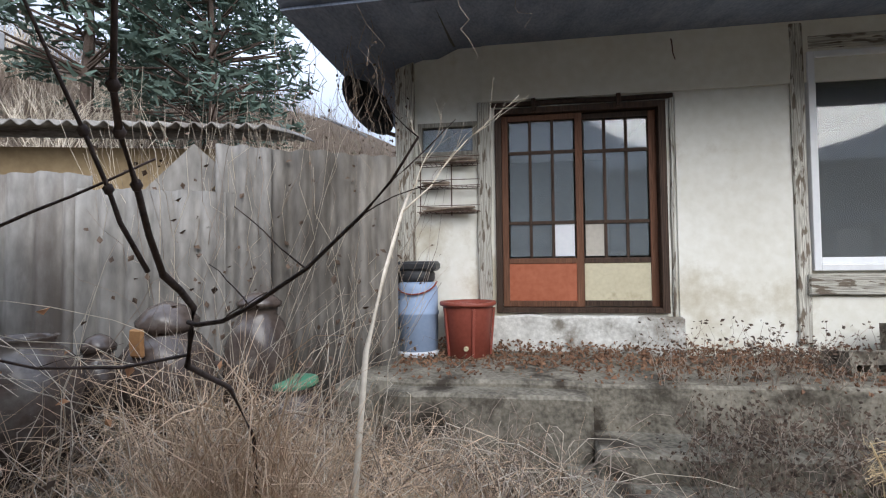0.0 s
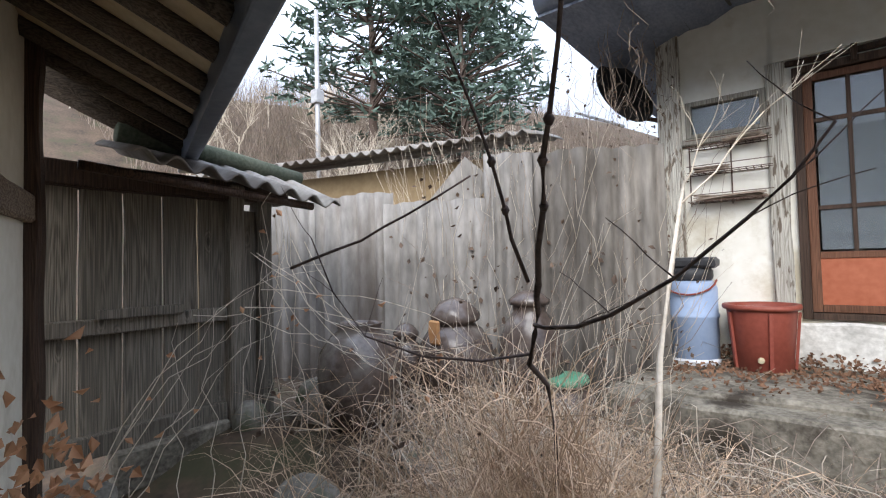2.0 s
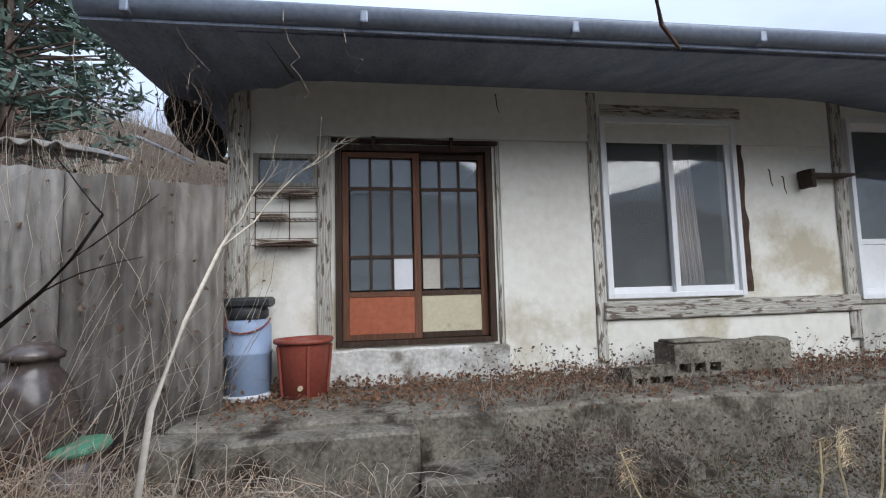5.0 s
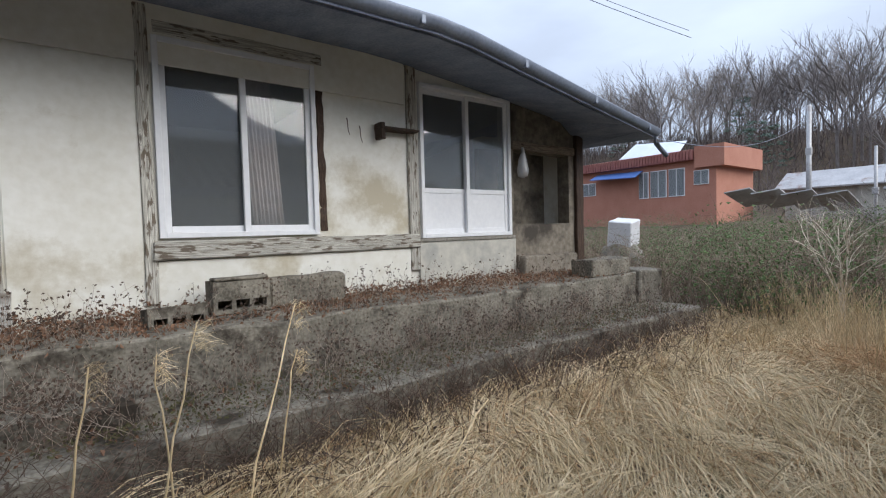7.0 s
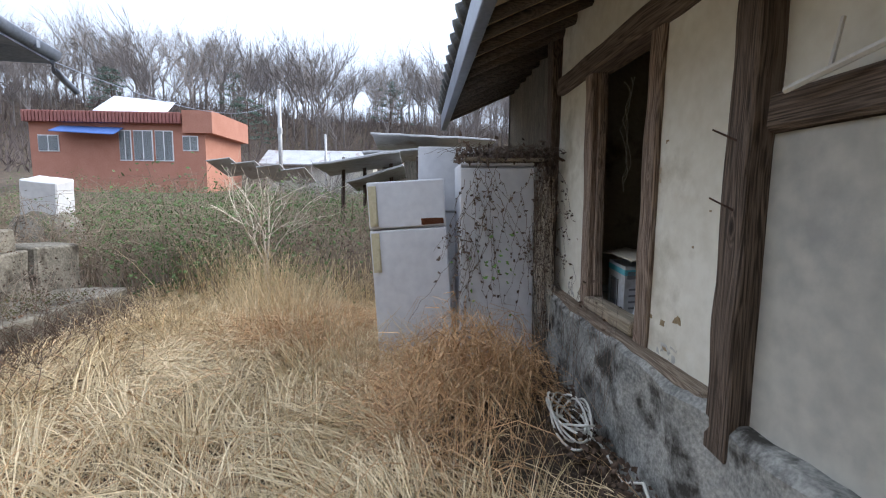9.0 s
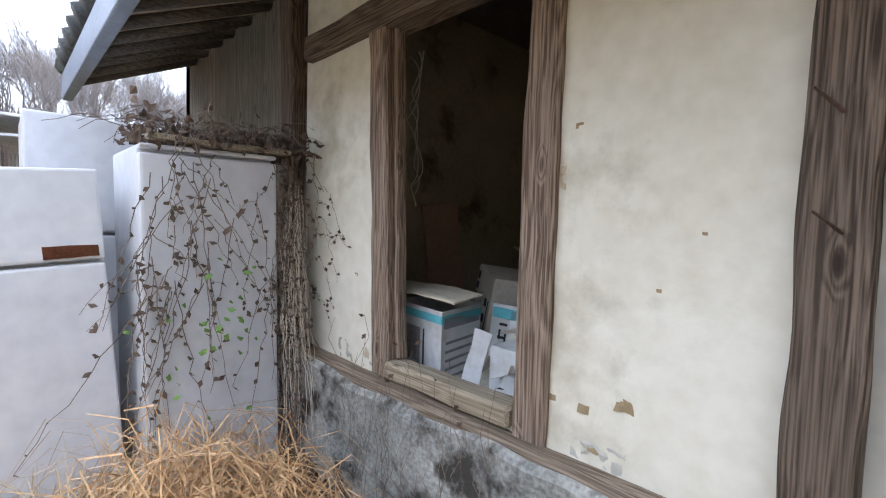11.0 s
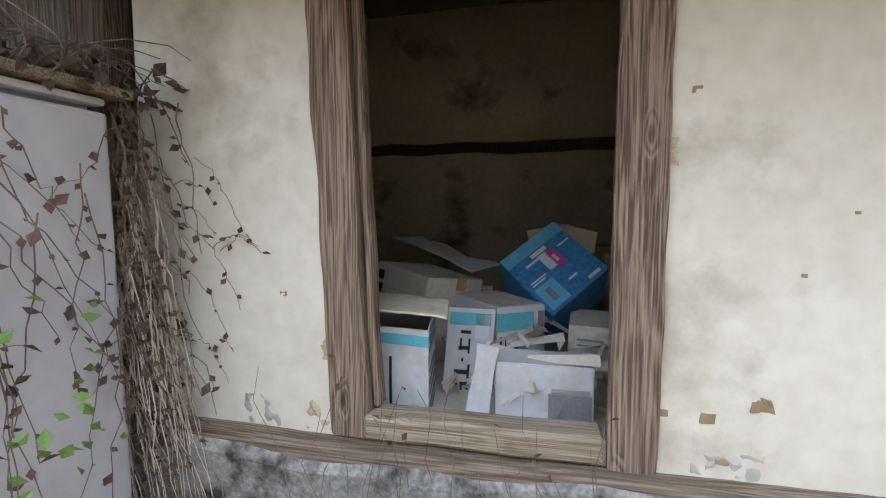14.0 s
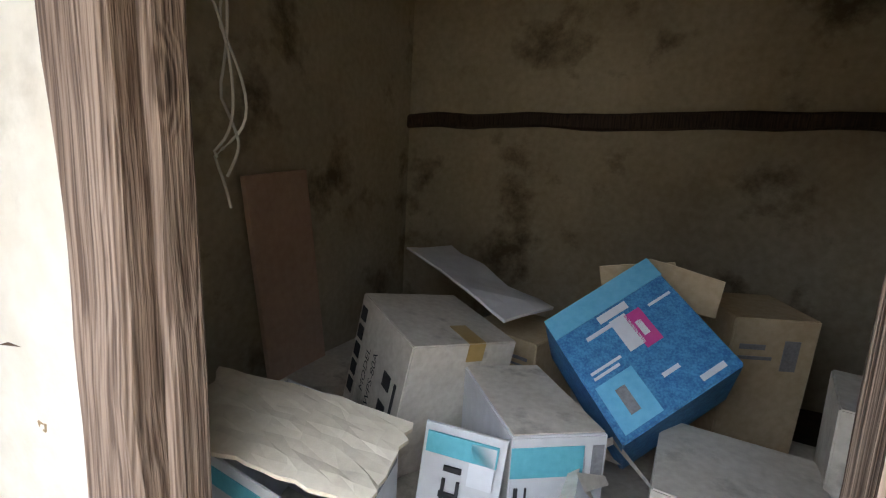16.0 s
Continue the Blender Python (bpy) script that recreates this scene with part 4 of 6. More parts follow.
t.tube([(GX + 0.02, 0.85, 2.21), (GX + 0.04, 1.4, 2.17), (GX + 0.06, 1.95, 2.1)], 0.055, 0.05, 9)
tagged(t.link("awning_ridge", mat("mossy_ridge", (0.06, 0.075, 0.05), (0.14, 0.15, 0.11), 6, 0.95, 0.6), smooth=True), "mossy ridge roll on top of the awning", "ridge roll")
t = Tubes()
t.tube([(GX + 0.35, 0.6, 1.95), (GX + 0.47, 1.75, 1.85)], 0.025, 0.025, 7)
tagged(t.link("awning_pole", M_DARKWOOD, smooth=True), "dark pole under the awning edge", "pole")


def boulder(x, y, z, sx, sy, sz, seed, label, material=M_ROCK, name="boulder"):
    bm = bmesh.new()
    bmesh.ops.create_icosphere(bm, subdivisions=3, radius=1)
    for v in bm.verts:
        v.co *= 1 + 0.22 * noise.noise(v.co * 1.3 + Vector((seed, 0, 0))) + 0.07 * noise.noise(v.co * 4 + Vector((0, seed, 0)))
        v.co = Vector((x + v.co.x * sx, y + v.co.y * sy, z + v.co.z * sz))
    return tagged(link_mesh(name, bm, material, smooth=True), label, "stone", "stones at the gate")


boulder(GX + 0.2, 0.62, 0.38, 0.15, 0.17, 0.16, 1, "grey mossy boulder under the gate")
boulder(GX + 0.15, 1.5, 0.55, 0.1, 0.1, 0.13, 2, "small grey stone beside the gate post")
boulder(-2.55, 1.85, 0.62, 0.2, 0.16, 0.17, 3, "rounded pale stone beside the jars")
boulder(-2.0, 1.35, 0.3, 0.3, 0.14, 0.16, 4, "flat edging stone of the jar terrace")
boulder(-1.75, 1.9, 0.45, 0.2, 0.2, 0.05, 5, "flat paving stone among the brambles")
tagged(link_mesh("stone_block", rough_box(GX - 0.02, GX + 0.1, 0.82, 1.42, 0.33, 0.57, 0.015, 0.1, 0.015, 4), M_CONCRETE), "whitewashed stone block under the gate", "block")


# ---- things on the terrace ----
def drum(x, y, z):
    d = thing("water_barrel", (x, y, z), "pale blue plastic barrel with a black lid", "barrel")
    r, h = 0.172, 0.58
    prof = [(r - 0.03, 0), (r, 0.02), (r, 0.3), (r + 0.008, 0.31), (r + 0.008, 0.33), (r, 0.34), (r, 0.52), (r - 0.02, 0.57), (r - 0.05, h)]
    part("barrel_body", lathe(prof, 32, pose(x, y, z + 0.03)), M_BLUE, d, smooth=True)
    part("base_ring", lathe([(r + 0.005, 0), (r + 0.012, 0.03), (r - 0.01, 0.045)], 32, pose(x, y, z)), M_PAPERPANE, d, "white base ring")
    part("lid", lathe([(0.14, 0), (0.15, 0.02), (0.15, 0.07), (0.13, 0.09)], 24, pose(x, y, z + h + 0.03)), M_BLACKPL, d, "black screw lid", smooth=True)
    t = Tubes()
    t.tube([(x + 0.17 * math.cos(a), y - 0.17 * abs(math.sin(a)) - 0.02, z + h + 0.03 - 0.1 * abs(math.sin(a))) for a in [math.pi * k / 10 for k in range(11)]], 0.007, 0.007, 6)
    t.link("handle", M_REDTUB, d, "thin carrying handle")
    tagged(link_mesh("black_tray", rough_box(x - 0.17, x + 0.18, y - 0.13, y + 0.12, z + h + 0.122, z + h + 0.2, 0.02, 0.1, 0.012, 6), M_BLACKPL), "black plastic tray lying on the barrel", "tray")


drum(-0.775, 3.87, 0.7)


def tub(x, y, z):
    d = thing("plastic_tub", (x, y, z), "large brick-red plastic tub with a drain tap", "tub")
    body = lathe([(0.15, 0), (0.172, 0.015), (0.205, 0.4), (0.207, 0.415), (0.228, 0.415), (0.233, 0.43), (0.228, 0.447), (0.2, 0.447), (0.195, 0.4), (0.16, 0.05), (0.15, 0.04)], 40, pose(x, y, z))
    for v in body.verts:
        v.co += 0.006 * noise.noise_vector(v.co * 4)
    part("tub_body", body, M_REDTUB, d, smooth=True)
    for k in range(5):
        a = 2 * math.pi * k / 5 + 0.3
        part("rib", box(-0.012, 0.012, -0.012, 0.006, 0.02, 0.4, 0.004, m=pose(x, y, z) @ pose(0, 0, 0, 0, 0, math.degrees(a)) @ pose(0, -0.176, 0, 5, 0, 0)), M_REDTUB, d)
    part("lid", lathe([(0.196, 0.0), (0.196, 0.01), (0.15, 0.014)], 36, pose(x, y, z + 0.39)), M_REDTUB, d)
    part("drain_tap", lathe([(0.02, 0), (0.02, 0.03), (0.014, 0.045)], 14, pose(x - 0.0, y - 0.172, z + 0.09, 90, 0, 0)), M_CREAMPL, d, "pale round drain tap")


tub(-0.345, 3.83, 0.7)

# wire rack with rusted shelves under the vent
rack = thing("wire_rack", (-0.53, YA - 0.01, 1.9), "rusty wire rack with dried bundles", "rack")
for z in (2.32, 2.12, 1.9):
    t = Tubes()
    for k in range(12):
        x = -0.76 + 0.045 * k
        t.tube([(x, YA - 0.01, z), (x, YA - 0.17, z)], 0.003, 0.003, 4)
    for y in (0.01, 0.09, 0.17):
        t.tube([(-0.78, YA - y, z), (-0.24, YA - y, z)], 0.004, 0.004, 4)
    t.tube([(-0.78, YA - 0.17, z + 0.05), (-0.24, YA - 0.17, z + 0.05)], 0.004, 0.004, 4)
    t.link("shelf", M_WIRE, rack)
for x in (-0.78, -0.24, -0.5):
    t = Tubes()
    t.tube([(x, YA - 0.012, 1.88), (x, YA - 0.012, 2.4)], 0.005, 0.005, 5)
    t.link("upright", M_WIRE, rack)
for x0, x1, z in ((-0.76, -0.5, 2.135), (-0.75, -0.28, 1.915), (-0.55, -0.27, 2.335)):
    t = Tubes()
    for k in range(26):
        y = YA - random.uniform(0.03, 0.15)
        t.tube(arc((x0 + random.uniform(0, 0.05), y, z + random.uniform(0, 0.035)), (x1 - random.uniform(0, 0.05), y + random.uniform(-0.02, 0.02), z + random.uniform(0, 0.035)), 0.0, 3, 0.004), 0.005, 0.004, 4)
    tagged(t.link("dried_bundle", M_TWIG), "bundle of dried brown stalks on the rack", "bundle", "bundles on the rack", kind="stuff")

# small wall shelf and hooks, a hanging bag in the recess
sh = thing("wall_shelf", (4.75, YA, 2.5), "small dark bracket shelf on the wall", "shelf")
part("board", box(4.5, 5.0, YA - 0.18, YA - 0.005, 2.53, 2.555, 0.004), M_DARKWOOD, sh)
part("bracket", rough_box(4.5, 4.56, YA - 0.16, YA - 0.005, 2.42, 2.6, 0.008, 0.06, 0.012, 9), M_DARKWOOD, sh)
for x, z in ((4.15, 2.62), (4.3, 2.55), (1.35, 3.3)):
    t = Tubes()
    t.tube([(x, YA - 0.035, z), (x, YA - 0.05, z - 0.02), (x + 0.01, YA - 0.045, z - 0.12), (x + 0.025, YA - 0.05, z - 0.18)], 0.007, 0.004, 5)
    tagged(t.link("wall_hook", M_WIRE), "rusty bent wire hook in the wall", "hook", "hooks on the wall")
bag = lathe([(0.02, 0.42), (0.03, 0.36), (0.06, 0.25), (0.085, 0.1), (0.07, 0.02), (0.02, 0)][::-1], 14, pose(6.82, YA - 0.09, 2.1))
for v in bag.verts:
    v.co += 0.02 * noise.noise_vector(v.co * 9)
tagged(link_mesh("hanging_bag", bag, M_ZINC, smooth=True), "dusty bag hanging beside the recess", "bag")
tagged(link_mesh("concrete_ledge", rough_box(6.72, 7.9, YA - 0.2, YA - 0.008, 0.7, 0.98, 0.02, 0.14, 0.02, 3), M_SHADED), "stained cement ledge below the recess, darkened for shade", "ledge")

# satellite dish at the west corner
dish = thing("satellite_dish", (-1.3, 4.15, 2.6), "dark overgrown satellite dish on an arm", "satellite dish")
prof = [(0.0, 0.0), (0.12, 0.008), (0.22, 0.03), (0.3, 0.06), (0.31, 0.055), (0.22, 0.018), (0.12, -0.006), (0.0, -0.012)]
part("reflector", lathe([(max(r, 0.002), z) for r, z in prof], 28, pose(-1.3, 4.1, 2.9, 70, 0, 62)), M_BLACKPL, dish, smooth=True)
t = Tubes()
t.tube([(-1.3, 4.1, 2.9), (-1.15, 4.2, 2.7), (-1.0, 4.25, 2.65)], 0.02, 0.02, 7)
t.link("arm", M_WIRE, dish)
t = Tubes()
t.tube([(-1.25, 4.0, 2.6), (-1.6, 3.8, 2.75)], 0.012, 0.012, 6)
t.link("feed_arm", M_PAPERPANE, dish)


# ---- earthenware jars ----
def jar(x, y, z, r, h, label, lid=None, material=M_JAR, tilt=0):
    j = thing("earthenware_jar", (x, y, z), label, "jar", "jars by the fence")
    m = pose(x, y, z, tilt, 0, 0)
    k = h
    prof = [(r * 0.55, 0), (r * 0.7, 0.08 * k), (r * 0.95, 0.35 * k), (r, 0.55 * k), (r * 0.92, 0.74 * k), (r * 0.68, 0.88 * k), (r * 0.5, 0.93 * k), (r * 0.52, 0.98 * k), (r * 0.56, k), (r * 0.46, k), (r * 0.42, 0.93 * k), (r * 0.6, 0.85 * k), (r * 0.5, 0.3 * k)]
    part("jar_body", lathe(prof, 36, m), material, j, smooth=True)
    if lid == "broken":
        part("lid", lathe([(r * 0.62, 0), (r * 0.64, 0.03), (r * 0.4, 0.1), (r * 0.12, 0.13)], 26, m @ pose(0, 0, k * 0.98, 8, 6, 0)), M_JAR, j, "dark glazed lid", True)
        part("shard", rough_box(-0.02, 0.06, -r * 1.0, -r * 0.9, k * 0.78, k * 1.0, 0.01, 0.05, 0.01, 8, m=m), M_TERRACOTTA, j, "orange broken shard")
    elif lid:
        part("lid", lathe([(r * 0.62, 0), (r * 0.64, 0.03), (r * 0.4, 0.07), (r * 0.12, 0.09)], 26, m @ pose(0, 0, k * 0.98)), lid, j, smooth=True)
    return j


for x, y, r, top, lab, lid in [(-2.2, 1.84, 0.25, 1.14, "open dark earthenware jar with a dusty shoulder", None), (-1.88, 2.36, 0.25, 1.14, "dark jar with a broken lid and orange shard", "broken"),
                               (-2.16, 2.2, 0.13, 1.02, "small dark earthenware jar with a lid", M_JAR), (-1.52, 2.68, 0.21, 1.22, "tall dark earthenware jar behind brambles", M_JAR), (-2.6, 2.1, 0.2, 1.0, "dark earthenware jar beside the fence", None)]:
    z = ground_z(x, y) - 0.02
    jar(x, y, z, r, top - z, lab, lid)
zz = ground_z(-1.3, 2.72)
jar(-1.28, 2.66, zz - 0.02, 0.25, 0.755 - zz, "squat black jar under a green lid")
tagged(link_mesh("pot_cover", lathe([(0.125, 0), (0.142, 0.01), (0.138, 0.035), (0.1, 0.042), (0.02, 0.045)], 30, pose(-1.28, 2.66, 0.735, 3, -2, 0)), M_GREENLID, smooth=True), "round green plastic lid lying on a jar", "lid")
tagged(link_mesh("stone_block", rough_box(-1.1, -0.85, 2.75, 2.98, 0.3, 0.7, 0.02, 0.08, 0.02, 5), M_CONCRETE), "pale broken stone block beside the step", "block")


# ---- refrigerators ----
def fridge(x, y, z, w, d, h, split, label, tilt, handles=True, rz=0):
    """Front faces west (-x); w runs along y."""
    f = thing("refrigerator", (x, y, z), label, "refrigerator", "discarded refrigerators")
    m = pose(x, y, z, tilt, 0, rz)
    part("cabinet", box(0.06, d, 0, w, 0, h, 0.015, m=m), M_FRIDGE, f)
    for z0, z1 in ((0.03, split - 0.008), (split + 0.008, h)):
        dr = part("door", box(0, 0.055, 0, w, z0, z1, 0.012, m=m), M_FRIDGE, f)
        if handles:
            za, zb = (z1 - 0.34, z1 - 0.02) if z0 < split - 0.1 and z1 < split else (z0 + 0.02, z1 - 0.03)
            part("handle", box(-0.012, 0.0, w - 0.075, w - 0.01, za, zb, 0.004, m=m), M_CREAMPL, dr, "yellowed handle strip")
            part("grip", box(-0.03, -0.0125, w - 0.07, w - 0.04, za + 0.02, za + 0.2, 0.006, m=m), M_CREAMPL, dr, "yellowed grip")
            part("rust_patch", rough_box(-0.004, -0.0005, 0.02, 0.2, split + 0.02, split + 0.07, 0.001, 0.03, 0.006, 12, m=m), M_RUST, dr, "rust patch")
    return f


fridge(7.02, -1.2, -0.16, 0.62, 0.6, 1.6, 1.22, "white two-door refrigerator with yellowed handles and rust", -4)
fridge(6.88, -1.82, -0.16, 0.58, 0.62, 1.72, 1.69, "dirty white refrigerator covered in dry vines", -1, False)
fridge(7.75, -1.5, -0.16, 0.62, 0.6, 1.92, 1.3, "tall white refrigerator behind the others", 0, False)


tagged(link_mesh("wooden_strip", rough_box(6.86, 6.92, -1.86, -1.24, 1.566, 1.592, 0.004, 0.08, 0.006, 6), M_SILLWOOD), "pale wooden strip lying on the refrigerator", "strip")


# ---- boxes in the storeroom ----
MIDDLE = {}


def carton(name, c, u, v, h, material, label, group="cartons in the storeroom", top_open=False):
    """A carton hung from its top front corner c, with top edges u and v, and height h along their normal."""
    c, u, v = Vector(c), Vector(u), Vector(v)
    n = u.cross(v).normalized()
    if n.z > 0:
        n = -n
    w = n * h
    th = thing(name, tuple(c + w), label, "box", group)
    bm = bmesh.new()
    vs = [bm.verts.new(c + a * u + b * v + k * w) for k in (0, 1) for a, b in ((0, 0), (1, 0), (1, 1), (0, 1))]
    for q in ((0, 1, 2, 3), (7, 6, 5, 4), (0, 4, 5, 1), (1, 5, 6, 2), (2, 6, 7, 3), (3, 7, 4, 0)):
        bm.faces.new([vs[k] for k in q])
    bmesh.ops.recalc_face_normals(bm, faces=bm.faces)
    if top_open:
        bm.faces.ensure_lookup_table()
        bmesh.ops.delete(bm, geom=[bm.faces[0]], context="FACES_ONLY")
        part("carton_body", bm, material, th).modifiers.new("thick", "SOLIDIFY").thickness = 0.006
    else:
        bmesh.ops.bevel(bm, geom=list(bm.edges), offset=0.004, segments=2, affect="EDGES")
        part("carton_body", bm, material, th)
    MIDDLE[th.name] = c + (u + v + w) / 2
    return th, c, u, v, w


def decal(th, name, o, a, b, r, material, label="", lift=0.0025):
    """A printed patch on the face o + s*a + t*b, covering r = (s0, s1, t0, t1)."""
    nrm = a.cross(b).normalized()
    if nrm.dot(o + (a + b) / 2 - MIDDLE[th.name]) < 0:
        nrm = -nrm
    s0, s1, t0, t1 = r
    bm = bmesh.new()
    low = [bm.verts.new(o + s * a + t * b + nrm * lift * 0.3) for s, t in ((s0, t0), (s1, t0), (s1, t1), (s0, t1))]
    top = [bm.verts.new(p.co + nrm * lift) for p in low]
    bm.faces.new(top)
    for k in range(4):
        bm.faces.new((low[k], low[(k + 1) % 4], top[(k + 1) % 4], top[k]))
    bmesh.ops.recalc_face_normals(bm, faces=bm.faces)
    return part(name, bm, material, th, label)


def lettering(th, text, o, a, b, size, material, lift=0.003):
    """Text lying on a face: a runs along the line, b up the letters."""
    cu = bpy.data.curves.new("lettering", "FONT")
    cu.body, cu.size = text, size
    tmp = bpy.data.objects.new("lettering_source", cu)
    me = bpy.data.meshes.new_from_object(tmp)
    bpy.data.objects.remove(tmp)
    a, b = a.normalized(), b.normalized()
    n = a.cross(b)
    me.transform(Matrix((( a.x, b.x, n.x, o.x + n.x * lift), (a.y, b.y, n.y, o.y + n.y * lift), (a.z, b.z, n.z, o.z + n.z * lift), (0, 0, 0, 1))))
    me.materials.append(material)
    ob = new("lettering", me)
    ob.parent = th
    ob.matrix_parent_inverse = th.matrix_world.inverted()


def bars(th, o, a, b, rows, material, name="printed_line"):
    for r in rows:
        decal(th, name, o, a, b, r, material)


# white and teal carton by the left jamb
bA, c, u, v, w = carton("carton", (6.08, -2.19, 0.865), (0.37, -0.05, 0.0), (0.06, -0.32, 0.0), 0.4, M_WHITECARD, "white and teal carton with a torn open flap", top_open=True)
decal(bA, "teal_band", c, u, w, (0.0, 1.0, 0.05, 0.14), M_TEAL)
decal(bA, "sprayer_picture", c, u, w, (0.45, 0.8, 0.25, 0.85), M_GREYINK, "grey printed sprayer picture")
for k in range(3):
    decal(bA, "printed_tank", c, u, w, (0.5, 0.74, 0.3 + 0.18 * k, 0.44 + 0.18 * k), M_ZINC, lift=0.004)
decal(bA, "printed_rod", c, u, w, (0.36, 0.385, 0.25, 0.9), M_INK)
decal(bA, "teal_mark", c, u, w, (0.02, 0.12, 0.85, 0.97), M_TEAL)
bars(bA, c, v, w, [(0.1, 0.8, 0.35 + 0.1 * k, 0.38 + 0.1 * k) for k in range(5)] + [(0.05, 0.95, 0.08, 0.2)], M_GREYINK)
decal(bA, "teal_band", c, v, w, (0.0, 1.0, 0.05, 0.14), M_TEAL)
fl = rough_box(0, 1, 0, 1, 0, 0.008, 0.001, 0.08, 0.006, 6)
for q in fl.verts:
    p, o = q.co.copy(), Vector((6.02, -2.2, 0.905))
    ragged = 0.012 * noise.noise(Vector((p.x * 14, p.y * 14, 2)))
    q.co = o + p.x * Vector((0.385, 0.03, 0.01)) + p.y * Vector((0.05 + 0.13 * p.x, -0.24, 0.012)) + Vector((ragged, ragged, p.z + 0.012 * math.sin(3.1 * p.x)))
part("flap", fl, M_CREAMCARD, bA, "torn cream cardboard flap")

# white carton with model lettering
bB, c, u, v, w = carton("carton", (6.218, -2.709, 0.965), (0.33, -0.25, 0.045), (-0.19, -0.335, -0.05), 0.46, M_CARD, "dusty white carton with black lettering and tape")
side = -w
lettering(bB, "MODEL", c + 0.62 * u + 0.62 * w, side, u, 0.045, M_INK)
lettering(bB, "WPS-80A", c + 0.48 * u + 0.66 * w, side, u, 0.045, M_INK)
bars(bB, c, u, w, [(0.84, 0.95, t0, t0 + 0.1) for t0 in (0.08, 0.22, 0.36, 0.5, 0.64)] + [(0.2, 0.32, t0, t0 + 0.1) for t0 in (0.3, 0.5, 0.7)] + [(0.1, 0.13, 0.3, 0.9)], M_INK, "printed_glyph")
decal(bB, "tape", c, v, w, (0.5, 0.66, 0.0, 0.12), M_TAPE, "brown packing tape")
decal(bB, "tape", c, v, u, (0.5, 0.66, 0.0, 0.3), M_TAPE, "brown packing tape")

# white and teal carton with big lettering, one panel folded out
bC, c, u, v, w = carton("carton", (5.9, -2.58, 0.87), (-0.185, -0.125, 0.0), (0.235, -0.3, 0.0), 0.4, M_WHITECARD, "white carton with teal band and bold black print")
decal(bC, "teal_band", c, u, w, (0.0, 0.75, 0.06, 0.24), M_TEAL)
decal(bC, "dusty_top", c, u, v, (0.02, 0.98, 0.02, 0.98), M_CARD, "dusty grey top")
decal(bC, "barcode", c, u, w, (0.84, 0.96, 0.06, 0.3), M_GREYINK)
bars(bC, c, u, w, [(0.3, 0.42, 0.42 + 0.13 * k, 0.5 + 0.13 * k) for k in range(4)] + [(0.05, 0.09, 0.3, 0.9), (0.16, 0.18, 0.3, 0.8)], M_INK, "printed_glyph")
fo, fa, fb = Vector((5.905, -2.57, 0.866)), Vector((0.185, 0.02, 0.006)), Vector((0.03, 0.02, -0.4))
fbm = bmesh.new()
fn = fa.cross(fb).normalized() * 0.004
q = [fo, fo + fa, fo + fa + fb, fo + fb]
vs = [fbm.verts.new(p + k * fn) for k in (-1, 1) for p in q]
for s in ((0, 1, 2, 3), (7, 6, 5, 4), (0, 4, 5, 1), (1, 5, 6, 2), (2, 6, 7, 3), (3, 7, 4, 0)):
    fbm.faces.new([vs[k] for k in s])
bmesh.ops.recalc_face_normals(fbm, faces=fbm.faces)
part("panel", fbm, M_WHITECARD, bC, "folded-out white panel")
for r, m in [((0.08, 0.95, 0.04, 0.16), M_TEAL), ((0.1, 0.4, 0.05, 0.3), M_WHITEINK)]:
    decal(bC, "print", fo + fn * 1.5, fa, fb, r, m, lift=0.006)
for s0, s1, t0, t1 in [(0.45, 0.5, 0.8, 0.97), (0.5, 0.75, 0.93, 0.97), (0.58, 0.63, 0.76, 0.9), (0.45, 0.78, 0.74, 0.77), (0.45, 0.5, 0.56, 0.7), (0.5, 0.78, 0.62, 0.66), (0.6, 0.64, 0.5, 0.53), (0.48, 0.72, 0.38, 0.41), (0.48, 0.52, 0.3, 0.45), (0.66, 0.7, 0.3, 0.42), (0.48, 0.7, 0.22, 0.25), (0.25, 0.28, 0.5, 0.8)]:
    decal(bC, "printed_glyph", fo + fn * 1.5, fa, fb, (s0, s1, t0, t1), M_INK, lift=0.006)

# blue carton lying tilted on the heap
B0, BL, BR = Vector((5.684, -2.786, 0.807)), Vector((0.254, -0.2, 0.205)), Vector((-0.248, -0.19, 0.194))
bD, c, u, v, w = carton("carton", B0, BL, BR, 0.24, M_BOXBLUE, "bright blue printed carton tilted on the heap")
decal(bD, "light_band", c, u, v, (0.82, 1.0, 0.0, 1.0), M_SKYPRINT)
decal(bD, "picture", c, u, v, (0.04, 0.38, 0.05, 0.36), M_SKYPRINT, "light blue printed picture")
decal(bD, "bottle_shape", c, u, v, (0.12, 0.3, 0.16, 0.24), M_GREYINK, lift=0.004)
decal(bD, "white_badge", c, u, v, (0.46, 0.72, 0.42, 0.56), M_WHITEINK)
decal(bD, "pink_badge", c, u, v, (0.42, 0.7, 0.54, 0.68), M_PINK, "pink printed badge")
bars(bD, c, u, v, [(0.5, 0.62, 0.58, 0.63)], M_WHITEINK)
bars(bD, c, u, v, [(0.74, 0.8, 0.36, 0.62), (0.68, 0.71, 0.2, 0.5), (0.46, 0.48, 0.08, 0.34), (0.42, 0.44, 0.08, 0.3), (0.05, 0.09, 0.7, 0.9), (0.2, 0.23, 0.5, 0.64), (0.66, 0.68, 0.75, 0.95)], M_WHITEINK)
back = B0 + BL + BR
